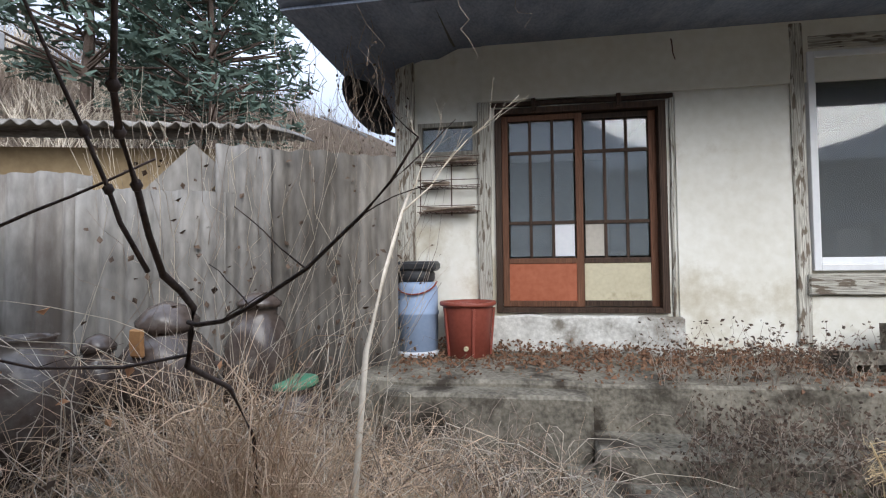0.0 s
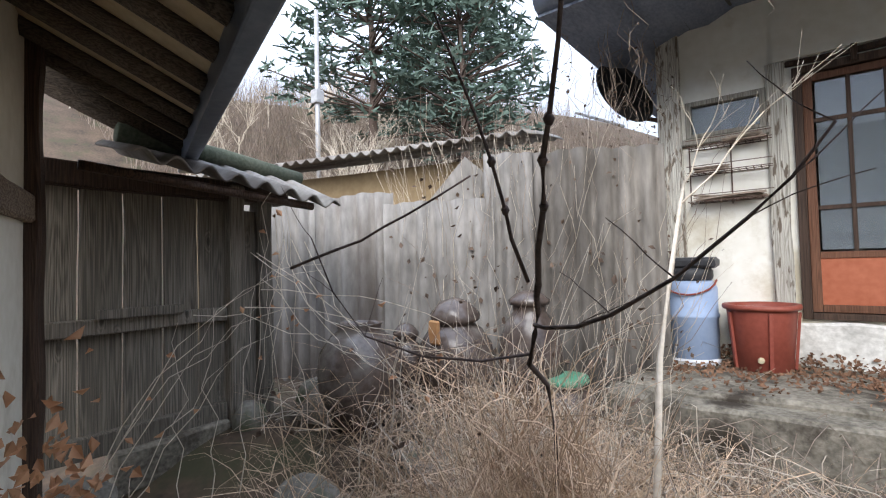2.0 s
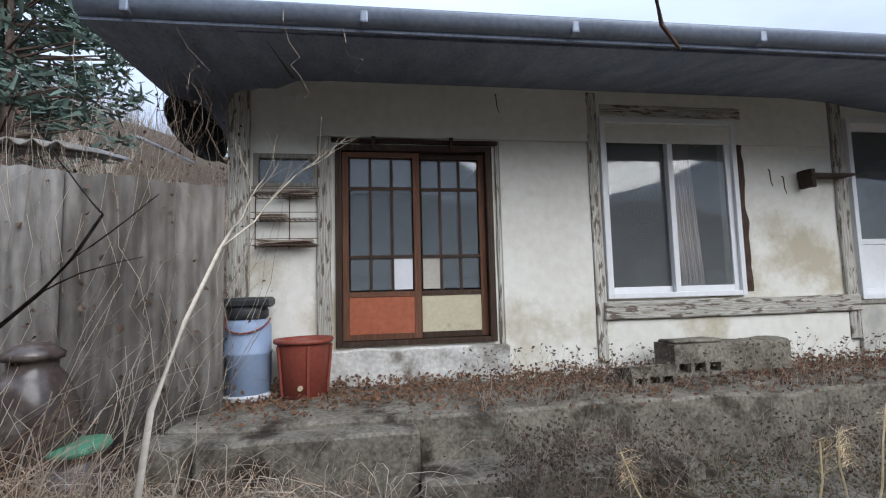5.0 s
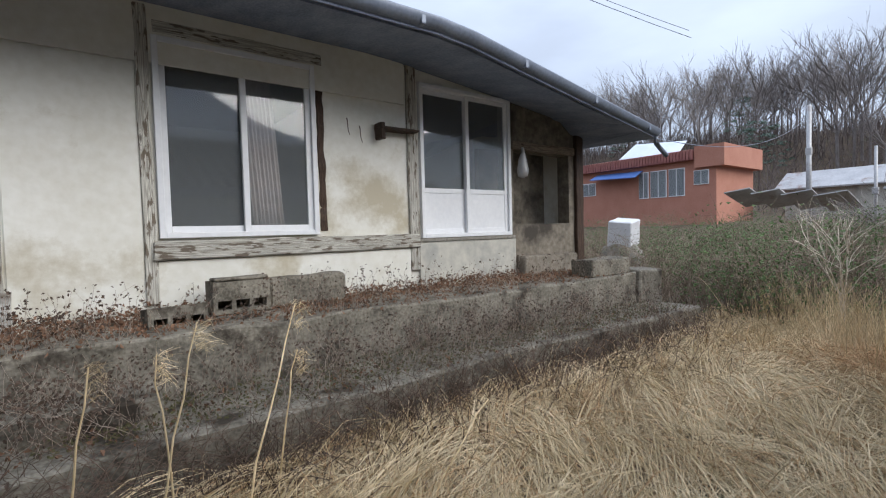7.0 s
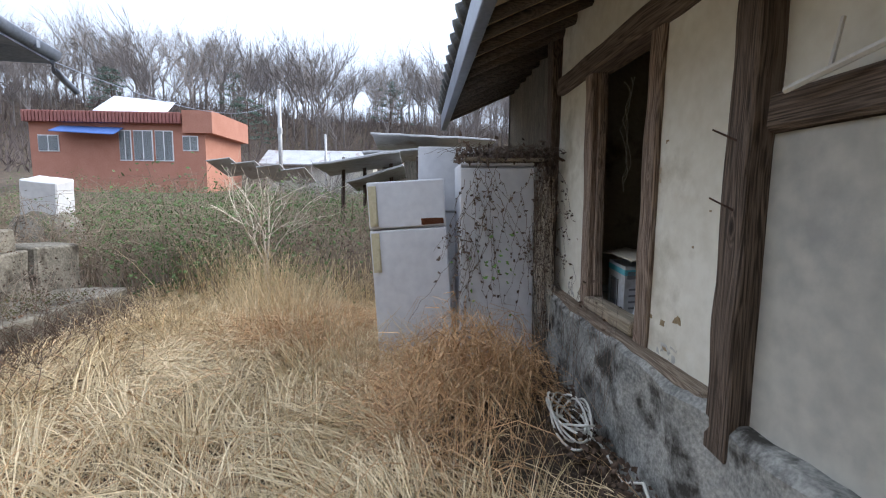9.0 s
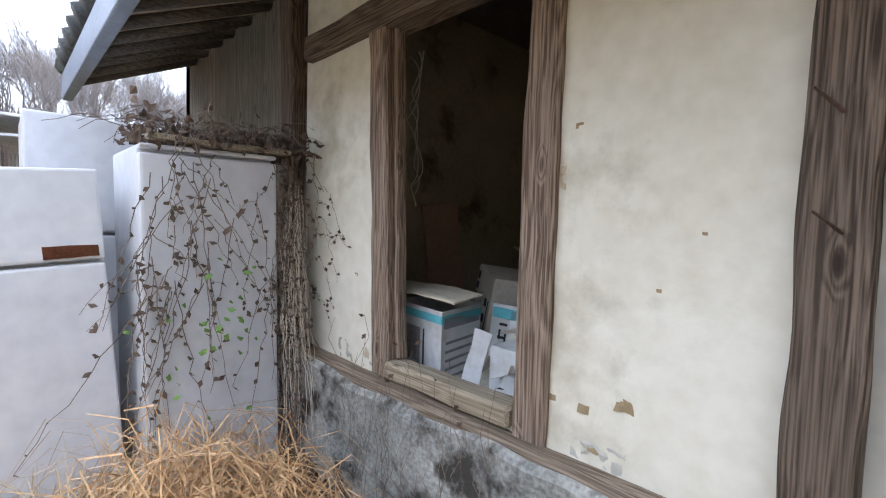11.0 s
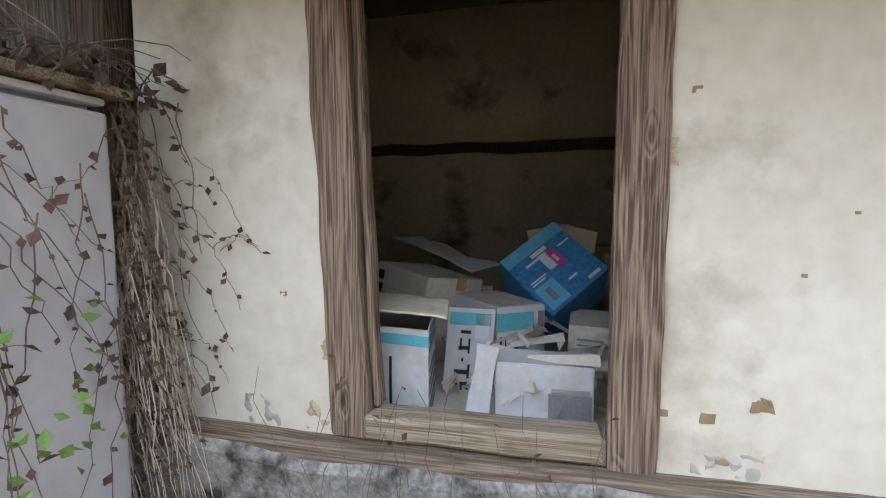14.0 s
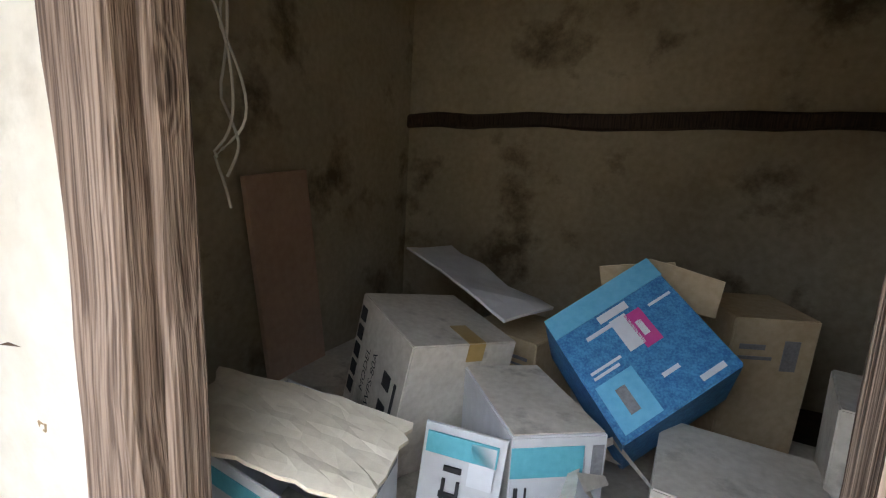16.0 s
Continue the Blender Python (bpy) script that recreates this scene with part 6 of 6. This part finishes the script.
tagged(vn.link("gate_vines", M_PALETWIG), "pale dry vines climbing by the gate", "vines", kind="stuff")
tagged(ol.link("orange_leaves", M_ORANGELEAF), "curled dry orange leaves on the vines", "leaves", kind="stuff")

# vines at the house corner, hanging from the eaves
hv, hl = Tubes(), Tubes()
for k in range(45):
    x = random.uniform(-1.6, -0.9)
    p0 = Vector((x, random.uniform(3.0, 4.1), random.uniform(2.9, 3.25)))
    p1 = p0 + Vector((random.gauss(0, 0.18), random.gauss(-0.05, 0.15), -random.uniform(0.3, 1.2)))
    pts = arc(p0, p1, random.uniform(-0.1, 0.1), 8, 0.035)
    hv.tube(pts, 0.0025, 0.001, 3)
    for q in pts[2:]:
        if random.random() < 0.6:
            hl.leaf(q, random.uniform(0.02, 0.04))
for x in (-0.95, -0.3, 0.05):
    pts = arc((x, 2.72, 3.2), (x + 0.1, 2.9 + 0.5 * (x < -0.5), 2.6 + 0.3 * random.random()), -0.05, 8, 0.03)
    hv.tube(pts, 0.003, 0.001, 3)
tagged(hv.link("eaves_vines", M_TWIG), "thin dead vines hanging from the eaves", "vines", kind="stuff")
tagged(hl.link("vine_leaves", M_DEADLEAF), "small withered leaves on the dead vines", "leaves", kind="stuff")

# litter and weeds on the terrace
lt, wd, ws = Tubes(), Tubes(), Tubes()
for k in range(9000):
    x = random.uniform(-0.9, 8.0)
    y = YA - 0.03 - abs(random.gauss(0, 0.42))
    if y < 2.95:
        continue
    z = 0.705 + 0.1 * smoothstep(0.35, 0.0, YA - y) * random.random()
    lt.leaf((x, y, z + random.uniform(0, 0.03)), random.uniform(0.015, 0.05), 0.8)
for k in range(1500):
    x, y = random.uniform(0.4, 8.0), random.uniform(2.3, 3.9)
    z = 0.7 if y > 3.0 else 0.28
    lt.leaf((x, y, z + random.uniform(0, 0.03)), random.uniform(0.015, 0.045), 0.8)
for k in range(1300):
    x = random.choice((random.uniform(0.9, 2.1), random.uniform(3.0, 8.0), random.uniform(2.2, 6.5)))
    y = random.uniform(2.4, 3.2)
    z = 0.3 + 0.4 * (y > 3.0)
    top = (x + random.gauss(0, 0.12), y + random.gauss(-0.03, 0.1), z + random.uniform(0.1, 0.4))
    pts = arc((x, y, z), top, 0.02, 5, 0.015)
    ws.tube(pts, 0.0018, 0.001, 3)
    for q in pts[2:]:
        for j in range(2):
            wd.leaf(Vector(q) + Vector((random.gauss(0, 0.02), random.gauss(0, 0.02), random.gauss(0, 0.02))), random.uniform(0.015, 0.035))
tagged(lt.link("leaf_litter", mat("red_brown_litter", (0.1, 0.05, 0.03), (0.27, 0.155, 0.095), 3, 0.9, 0, vary=0.45)), "red-brown dead leaves strewn over the terrace", "leaf litter", kind="stuff")
tagged(wd.link("weed_leaves", M_DEADLEAF), "dark withered weed leaves on the steps", "weeds", kind="stuff")
tagged(ws.link("weed_stems", M_TWIG), "thin withered weed stems on the steps", "weeds", kind="stuff")
# moss strip on the lower step
ms = Tubes()
for k in range(5000):
    x, y = random.uniform(1.6, 8.0), random.uniform(2.35, 3.0)
    ms.leaf((x, y, 0.275 + random.uniform(0, 0.05)), random.uniform(0.012, 0.03))
tagged(ms.link("step_moss", mat("brown_green_moss", (0.05, 0.05, 0.02), (0.12, 0.11, 0.05), 3, 0.95, 0, vary=0.4)), "brown-green moss and creepers along the step", "moss", kind="stuff")

# brown bramble tangle along the kerb
kb, kl = Tubes(), Tubes()
for k in range(2600):
    x, y = random.uniform(0.5, 8.0), 2.25 - abs(random.gauss(0, 0.35)) + 0.3 * random.random()
    z = ground_z(x, y)
    a, L = random.uniform(0, 2 * math.pi), random.uniform(0.2, 0.6)
    b = (x + L * math.cos(a), min(y + 0.6 * L * math.sin(a), 2.7), z + random.uniform(0.05, 0.45))
    kb.tube(arc((x, y, z), b, random.uniform(0, 0.2), 6, 0.02), random.uniform(0.0015, 0.0035), 0.001, 3)
    if random.random() < 0.5:
        kl.leaf(b, random.uniform(0.015, 0.035))
tagged(kb.link("kerb_brambles", mat("brown_bramble", (0.07, 0.05, 0.036), (0.17, 0.12, 0.09), 3, 0.9, 0, vary=0.3)), "brown tangled brambles along the kerb", "brambles", kind="stuff")
tagged(kl.link("kerb_leaves", M_DEADLEAF), "withered leaves in the kerb brambles", "leaves", kind="stuff")

# tall reed stalks with plumes near the steps
for x, y, lean, h in ((1.75, 1.55, 0.12, 0.95), (2.05, 1.6, 0.2, 1.05), (2.15, 1.7, -0.05, 0.9), (2.35, 1.5, 0.3, 1.1), (1.5, 1.75, -0.35, 0.9), (2.6, 1.8, 0.15, 0.8), (2.75, 1.0, 0.25, 0.45), (3.1, 1.2, 0.5, 0.5)):
    rd = thing("reed_stalk", (x, y, ground_z(x, y)), "tall dry straw-coloured reed stalk", "reed", "dry reeds by the steps")
    t = Tubes()
    pts = arc((x, y, ground_z(x, y)), (x + lean, y + 0.1 * lean, ground_z(x, y) + h), 0.05, 7, 0.008)
    t.tube(pts, 0.006, 0.003, 5)
    t.link("stem", M_STRAW, rd)
    t = Tubes()
    for k in range(60):
        q = Vector(pts[-1]) + Vector((random.gauss(0, 0.01), random.gauss(0, 0.01), -random.uniform(0, 0.14)))
        t.blade([q, q + Vector((random.gauss(0.02, 0.02), random.gauss(0, 0.015), 0.02)), q + Vector((random.gauss(0.04, 0.03), random.gauss(0, 0.03), random.gauss(-0.01, 0.02)))], 0.0012)
    t.link("plume", M_STRAW, rd)

# flattened straw over the yard
random.seed(9)
sg, sr2 = Tubes(), Tubes()


def flow(x, y):
    return 0.5 + 1.6 * noise.noise(Vector((x * 0.45, y * 0.45, 3))) + 0.6 * noise.noise(Vector((x * 1.5, y * 1.5, 8)))


for k in range(52000):
    x = 0.6 + 9.4 * random.random() ** 0.85
    y = random.uniform(-1.9, 2.25)
    if x < 2.2 and y > 1.3 + 0.3 * x:
        continue
    z = ground_z(x, y)
    lump = max(0, noise.noise(Vector((x * 0.8, y * 0.8, 11)))) * 0.25
    mound = 0.62 * math.exp(-((x - 6.2) / 0.65) ** 2 - ((y + 1.25) / 0.5) ** 2) + 0.25 * math.exp(-((x - 7.6) / 0.9) ** 2 - ((y - 0.1) / 0.7) ** 2)
    a = flow(x, y) + random.gauss(0, 0.75)
    if mound > 0.12:
        a = random.uniform(0, 2 * math.pi)
    L = random.uniform(0.25, 0.65)
    z0 = z + (lump + mound) * random.random()
    z1 = z + (lump + mound) * random.uniform(0, 1) + random.uniform(0, 0.06) - 0.25 * mound
    pts = arc((x, y, z0), (x + L * math.cos(a), y + L * math.sin(a), max(z1, ground_z(x, y))), random.uniform(0.02, 0.09) + 0.35 * mound, 4)
    if pts[-1][1] < YB + 0.12 or (pts[0][0] - 5.45) ** 2 + (pts[0][1] + 1.72) ** 2 < 0.2:
        continue
    (sr2 if mound > 0.1 or random.random() < 0.16 else sg).blade(pts, random.uniform(0.0012, 0.0036))
# loose tangled stems standing out of the mat
for k in range(2600):
    x, y = 1.2 + 8.0 * random.random(), random.uniform(-1.7, 2.1)
    if x < 2.2 and y > 1.3 + 0.3 * x:
        continue
    z, a, L = ground_z(x, y), random.uniform(0, 2 * math.pi), random.uniform(0.2, 0.5)
    end = (x + L * math.cos(a), max(y + L * math.sin(a), YB + 0.2), z + random.uniform(0.05, 0.35))
    (sr2 if random.random() < 0.4 else sg).blade(arc((x, y, z), end, random.uniform(0.02, 0.2), 6, 0.01), random.uniform(0.0015, 0.003))
# longer bunches lying over the rest
for k in range(420):
    x, y = 1.5 + 7.5 * random.random(), random.uniform(-1.5, 2.0)
    if (x - 5.45) ** 2 + (y + 1.72) ** 2 < 0.5:
        continue
    a, L, z = flow(x, y) + random.gauss(0, 0.5), random.uniform(0.6, 1.1), ground_z(x, y)
    for j in range(12):
        px, py, aj = x + random.gauss(0, 0.06), y + random.gauss(0, 0.06), a + random.gauss(0, 0.1)
        end = (px + L * math.cos(aj), max(py + L * math.sin(aj), YB + 0.2), z + random.uniform(0.02, 0.1))
        sg.blade(arc((px, py, z + 0.03), end, random.uniform(0.06, 0.16), 5), random.uniform(0.002, 0.0045))
# standing tufts
for cx, cy, cn, ch in ((7.6, 0.3, 500, 0.75), (8.3, 0.8, 500, 0.8), (6.9, -0.2, 350, 0.55), (8.8, 0.0, 400, 0.7), (7.4, 1.2, 300, 0.5), (6.6, -0.9, 300, 0.45), (9.3, 1.6, 400, 0.7)):
    for k in range(cn):
        x, y = random.gauss(cx, 0.28), random.gauss(cy, 0.25)
        z = ground_z(x, y)
        sg.blade(arc((x, y, z), (x + random.gauss(0, 0.22), y + random.gauss(0, 0.2), z + ch * random.uniform(0.5, 1.1)), random.uniform(0, 0.08), 4), random.uniform(0.002, 0.004))
tagged(sg.link("dry_grass", M_STRAW), "flattened pale straw covering the yard", "dry grass", kind="stuff")
tagged(sr2.link("rusty_grass", M_RUSTSTRAW), "mounds of rusty brown dry grass", "dry grass", kind="stuff")

# bare bush in the yard and thicket beyond it
bush = Tubes()
for k in range(9):
    grow(bush, (8.6, 0.85, 0.5), (random.gauss(0, 0.5), random.gauss(0, 0.5), 0.8), 0.7, 0.008, 2)
bush.tube([(8.6, 0.85, -0.1), (8.6, 0.85, 0.55)], 0.04, 0.03, 7)
tagged(bush.link("bare_bush", M_PALETWIG), "bare pale bush standing in dry grass", "bush")
random.seed(12)
th1, th2, th3 = Tubes(), Tubes(), Tubes()
for k in range(7500):
    x = 8.8 + 15 * random.random() ** 1.7
    y = random.uniform(-4, 12)
    if x < 9.3 and y < -0.5:
        continue
    if y > 2.6 and x < 9.0:
        continue
    z = ground_z(x, y)
    h = random.uniform(0.45, 1.35) * (0.7 + 0.5 * max(0, noise.noise(Vector((x * 0.5, y * 0.5, 2))) + 0.4))
    top = (x + random.gauss(0, 0.3), y + random.gauss(0, 0.3), z + h)
    pts = arc((x, y, z), top, 0.1, 5, 0.04)
    th1.tube(pts, 0.006, 0.002, 3)
    for j in range(2):
        q = pts[random.randint(2, 4)]
        th1.tube(arc(q, (q[0] + random.gauss(0, 0.3), q[1] + random.gauss(0, 0.3), q[2] + random.uniform(-0.1, 0.35)), 0.03, 3), 0.003, 0.0015, 3)
    if noise.noise(Vector((x * 0.35, y * 0.35, 6))) > -0.12:
        for j in range(16):
            q = pts[random.randint(1, 4)]
            th2.leaf((q[0] + random.gauss(0, 0.16), q[1] + random.gauss(0, 0.16), q[2] + random.gauss(0, 0.12)), random.uniform(0.035, 0.07))
    elif random.random() < 0.5:
        for j in range(6):
            q = pts[random.randint(1, 4)]
            th3.leaf((q[0] + random.gauss(0, 0.1), q[1] + random.gauss(0, 0.1), q[2] + random.gauss(0, 0.1)), random.uniform(0.03, 0.06))
tagged(th1.link("bare_thicket", mat("thicket_stems", (0.13, 0.1, 0.075), (0.3, 0.235, 0.175), 0.8, 0.9, 0, vary=0.3)), "grey-brown bare thicket beyond the yard", "thicket", kind="stuff")
tagged(th2.link("green_thicket", M_GREENLEAF), "sparse green leaves in the thicket", "shrubs", kind="stuff")
tagged(th3.link("brown_thicket", M_DEADLEAF), "withered leaves in the thicket", "shrubs", kind="stuff")

# vines over the refrigerators and the store wall
fv, fl2, fg = Tubes(), Tubes(), Tubes()
for k in range(60):
    y = random.choice((-1.28, -1.42, -1.8)) + random.gauss(0, 0.06)
    p0 = Vector((6.84 + random.gauss(0, 0.01), y, random.uniform(0.9, 1.62)))
    p1 = p0 + Vector((random.uniform(-0.05, 0.0), random.gauss(0, 0.2), -random.uniform(0.2, 0.9)))
    pts = arc(p0, p1, 0.0, 12, 0.008)
    fv.tube(pts, 0.0025, 0.0012, 3)
    for q in pts[1:]:
        if random.random() < 0.6:
            fl2.leaf(q, random.uniform(0.02, 0.045))
for k in range(620):
    y = random.uniform(-2.0, -1.2)
    fl2.leaf((random.uniform(6.83, 7.35), y, 1.57 + abs(random.gauss(0, 0.06))), random.uniform(0.03, 0.065))
for k in range(90):
    p0 = Vector((random.uniform(6.85, 7.3), random.uniform(-2.0, -1.25), 1.58))
    fv.tube(arc(p0, p0 + Vector((random.gauss(0, 0.2), random.gauss(0, 0.2), random.uniform(0, 0.1))), 0.08, 7, 0.015), 0.003, 0.0015, 3)
for k in range(150):
    x = random.gauss(6.93, 0.05)
    p0 = Vector((x, YB + random.uniform(0.05, 0.2), random.uniform(0.2, 1.6)))
    p1 = p0 + Vector((random.gauss(-0.05, 0.12), 0.03, -random.uniform(0.2, 0.6)))
    pts = arc(p0, p1, 0.02, 10, 0.01)
    fv.tube(pts, 0.003, 0.0015, 3)
    for q in pts[2:]:
        if random.random() < 0.3:
            fl2.leaf(q, random.uniform(0.02, 0.045))
for k in range(9):
    p0 = Vector((random.uniform(6.7, 6.92), YB + 0.02, random.uniform(0.7, 1.5)))
    pts = arc(p0, p0 + Vector((-random.uniform(0.04, 0.17), 0.0, random.gauss(-0.05, 0.16))), 0.04, 12, 0.004)
    fv.tube(pts, 0.0014, 0.001, 3)
    for q in pts[3:]:
        if random.random() < 0.4:
            fl2.leaf(q, random.uniform(0.015, 0.03))
for k in range(26):
    x = random.uniform(5.45, 6.4)
    p0 = Vector((x, YB + 0.13, random.uniform(0.0, 0.3)))
    pts = arc(p0, (x + random.gauss(0, 0.08), YB + 0.1, random.uniform(0.5, 0.85)), 0.0, 7, 0.015)
    fv.tube(pts, 0.0018, 0.001, 3)
    if random.random() < 0.5:
        fl2.leaf(pts[-1], 0.03)
for k in range(36):
    fg.leaf((6.72 + random.gauss(0, 0.05), -1.5 + random.gauss(0, 0.12), 0.75 + random.gauss(0, 0.16)), random.uniform(0.025, 0.05))
tagged(fv.link("dry_vines", mat("dark_dry_vine", (0.1, 0.075, 0.06), (0.27, 0.21, 0.165), 4, 0.9, 0, vary=0.3)), "dry vines over the refrigerators and wall", "vines", kind="stuff")
tagged(fl2.link("dry_vine_leaves", M_DEADLEAF), "shrivelled dark leaves on the vines", "leaves", kind="stuff")
tagged(fg.link("fresh_leaves", mat("fresh_green_leaf", (0.1, 0.2, 0.04), (0.2, 0.34, 0.09), 3, 0.6, 0, vary=0.2)), "fresh green leaves beside the refrigerator", "leaves", kind="stuff")
# pale strands hanging down the corner post
ps2 = Tubes()
for k in range(70):
    x, y = random.gauss(6.95, 0.05), YB + random.uniform(0.06, 0.18)
    z0, drop = random.uniform(0.9, 1.5), random.uniform(0.4, 1.0)
    ps2.tube(arc((x, y, z0), (x - 0.22 * drop + random.gauss(0, 0.04), y + random.uniform(0, 0.08), z0 - drop), random.uniform(-0.05, 0.05), 9, 0.008), random.uniform(0.0015, 0.003), 0.0012, 3)
tagged(ps2.link("dry_vine_strands", M_PALETWIG), "pale dry strands hanging down the corner post", "vines", kind="stuff")
# dark dead creepers along the foundation
dc = Tubes()
for k in range(1400):
    x = random.uniform(4.0, 6.9)
    dc.leaf((x, YB + 0.14 + abs(random.gauss(0, 0.12)), ground_z(x, YB) + random.uniform(0, 0.22)), random.uniform(0.02, 0.05))
tagged(dc.link("foundation_litter", M_DEADLEAF), "dark dead leaves along the foundation", "leaf litter", kind="stuff")


# ---- trees ----
def bare_tree(name, x, y, h, label, material=M_FARTREE, depth=4, kids=3, r=None, group="bare trees on the hill"):
    z = ground_z(x, y)
    t = Tubes()
    r = r or h * 0.012
    tr = thing(name, (x, y, z), label, "tree", group)
    t.tube([(x, y, z - 0.3), (x + random.gauss(0, 0.02) * h, y, z + 0.4 * h)], r, r * 0.75, 6)
    t.link("trunk", material, tr)
    t = Tubes()
    for k in range(5):
        grow(t, (x, y, z + h * random.uniform(0.3, 0.42)), (random.gauss(0, 0.45), random.gauss(0, 0.45), 1), h * random.uniform(0.3, 0.42), r * 0.55, depth - 1, None, 0.5, 0.35, kids, 3)
    t.link("crown", material, tr)
    return tr


random.seed(21)
proto = [bare_tree("bare_tree", 90, 30 + 8 * k, 10 + k, "tall bare grey tree on the hill", kids=4) for k in range(4)]
for k in range(230):
    x = random.uniform(70, 108)
    y = random.uniform(-45, 85)
    s = random.uniform(0.75, 1.2)
    p = random.choice(proto)
    c2 = copy_thing(p, pose(x, y, ground_z(x, y) - 0.3, 0, 0, random.uniform(0, 360)))
    c2.scale = (s, s, s)


def pine(x, y, h, label, clumps=130):
    z = ground_z(x, y)
    p = thing("pine_tree", (x, y, z), label, "tree", "pines")
    t = Tubes()
    t.tube([(x, y, z - 0.3), (x + 0.02 * h, y, z + 0.5 * h), (x, y, z + h * 0.95)], h * 0.022, h * 0.005, 8)
    n = Tubes()
    for k in range(clumps):
        f = random.uniform(0.38, 1.0)
        a = random.uniform(0, 2 * math.pi)
        f = round(f * 9) / 9 + random.uniform(-0.015, 0.015)
        rad = h * 0.46 * (1.1 - f) ** 0.5 * random.uniform(0.15, 1) ** 0.6
        q = Vector((x + rad * math.cos(a), y + rad * math.sin(a), z + h * f + random.uniform(-0.02, 0.02) * h))
        if random.random() < 0.5:
            t.tube([(x, y, z + h * (f - 0.06)), q], h * 0.005, h * 0.002, 4)
        for j in range(18):
            d = Vector((random.gauss(0, 1), random.gauss(0, 1), random.gauss(0.2, 0.4))).normalized() * h * random.uniform(0.02, 0.055)
            b = q + Vector((random.gauss(0, 0.022), random.gauss(0, 0.022), random.gauss(0, 0.008))) * h
            n.blade([b, b + d * 0.5, b + d], h * 0.006)
    t.link("trunk", M_BARK, p)
    n.link("crown", M_PINE, p)
    return p


random.seed(31)
pine(-11.0, 10.5, 8.8, "tall dark green pine on the slope", 200)
pine(-8.4, 11.9, 8.4, "tall dark green pine on the slope", 200)
pine(-10.5, 14.5, 8.2, "dark green pine behind the others", 160)
for x, y, h in ((62, 20, 8), (75, 44, 9), (80, 4, 9), (84, 30, 8)):
    pine(x, y, h, "distant dark pine on the hill", 70)
# bare saplings and brush on the west slope
random.seed(41)
near = [bare_tree("bare_sapling", -7 - k, 6 + k, 3.2 + 0.3 * k, "pale bare sapling on the slope", M_PALETWIG, 4, 3, 0.03, "saplings on the slope") for k in range(3)]
for k in range(46):
    x, y = random.uniform(-20, -3.5), random.uniform(4.5, 22)
    s = random.uniform(0.6, 1.25)
    c2 = copy_thing(random.choice(near), pose(x, y, ground_z(x, y) - 0.2, 0, 0, random.uniform(0, 360)))
    c2.scale = (s, s, s)
br = Tubes()
for k in range(11000):
    x, y = random.uniform(-24, -2.2), random.uniform(4.8, 30)
    z = ground_z(x, y)
    h = random.uniform(0.5, 2.4)
    br.tube(arc((x, y, z - 0.1), (x + random.gauss(0, 0.4), y + random.gauss(0, 0.4), z + h), 0.1, 5, 0.06), 0.012, 0.004, 3)
tagged(br.link("slope_brush", mat("slope_brush", (0.13, 0.1, 0.08), (0.3, 0.24, 0.19), 0.6, 0.95, 0, vary=0.3)), "dense bare brush covering the slope", "brush", kind="stuff")
br = Tubes()
for k in range(11000):
    x, y = random.uniform(48, 110), random.uniform(-40, 80)
    z = ground_z(x, y)
    h = random.uniform(1.0, 3.5)
    br.tube(arc((x, y, z - 0.2), (x + random.gauss(0, 0.8), y + random.gauss(0, 0.8), z + h), 0.1, 4, 0.2), 0.05, 0.015, 3)
tagged(br.link("hill_brush", mat("hill_brush", (0.1, 0.08, 0.075), (0.17, 0.14, 0.13), 0.1, 0.95, 0, vary=0.3)), "brown undergrowth on the far hill", "brush", kind="stuff")
random.seed(51)
for k in range(1):
    bb = Tubes()
    for j in range(60):
        grow(bb, (20, 2.3, 1.0), (random.gauss(0, 1), random.gauss(0, 1), random.gauss(0.5, 0.5)), 1.2, 0.015, 1)
    tagged(bb.link("round_bush", M_FARTREE), "round bare grey bush among the sheds", "bush")
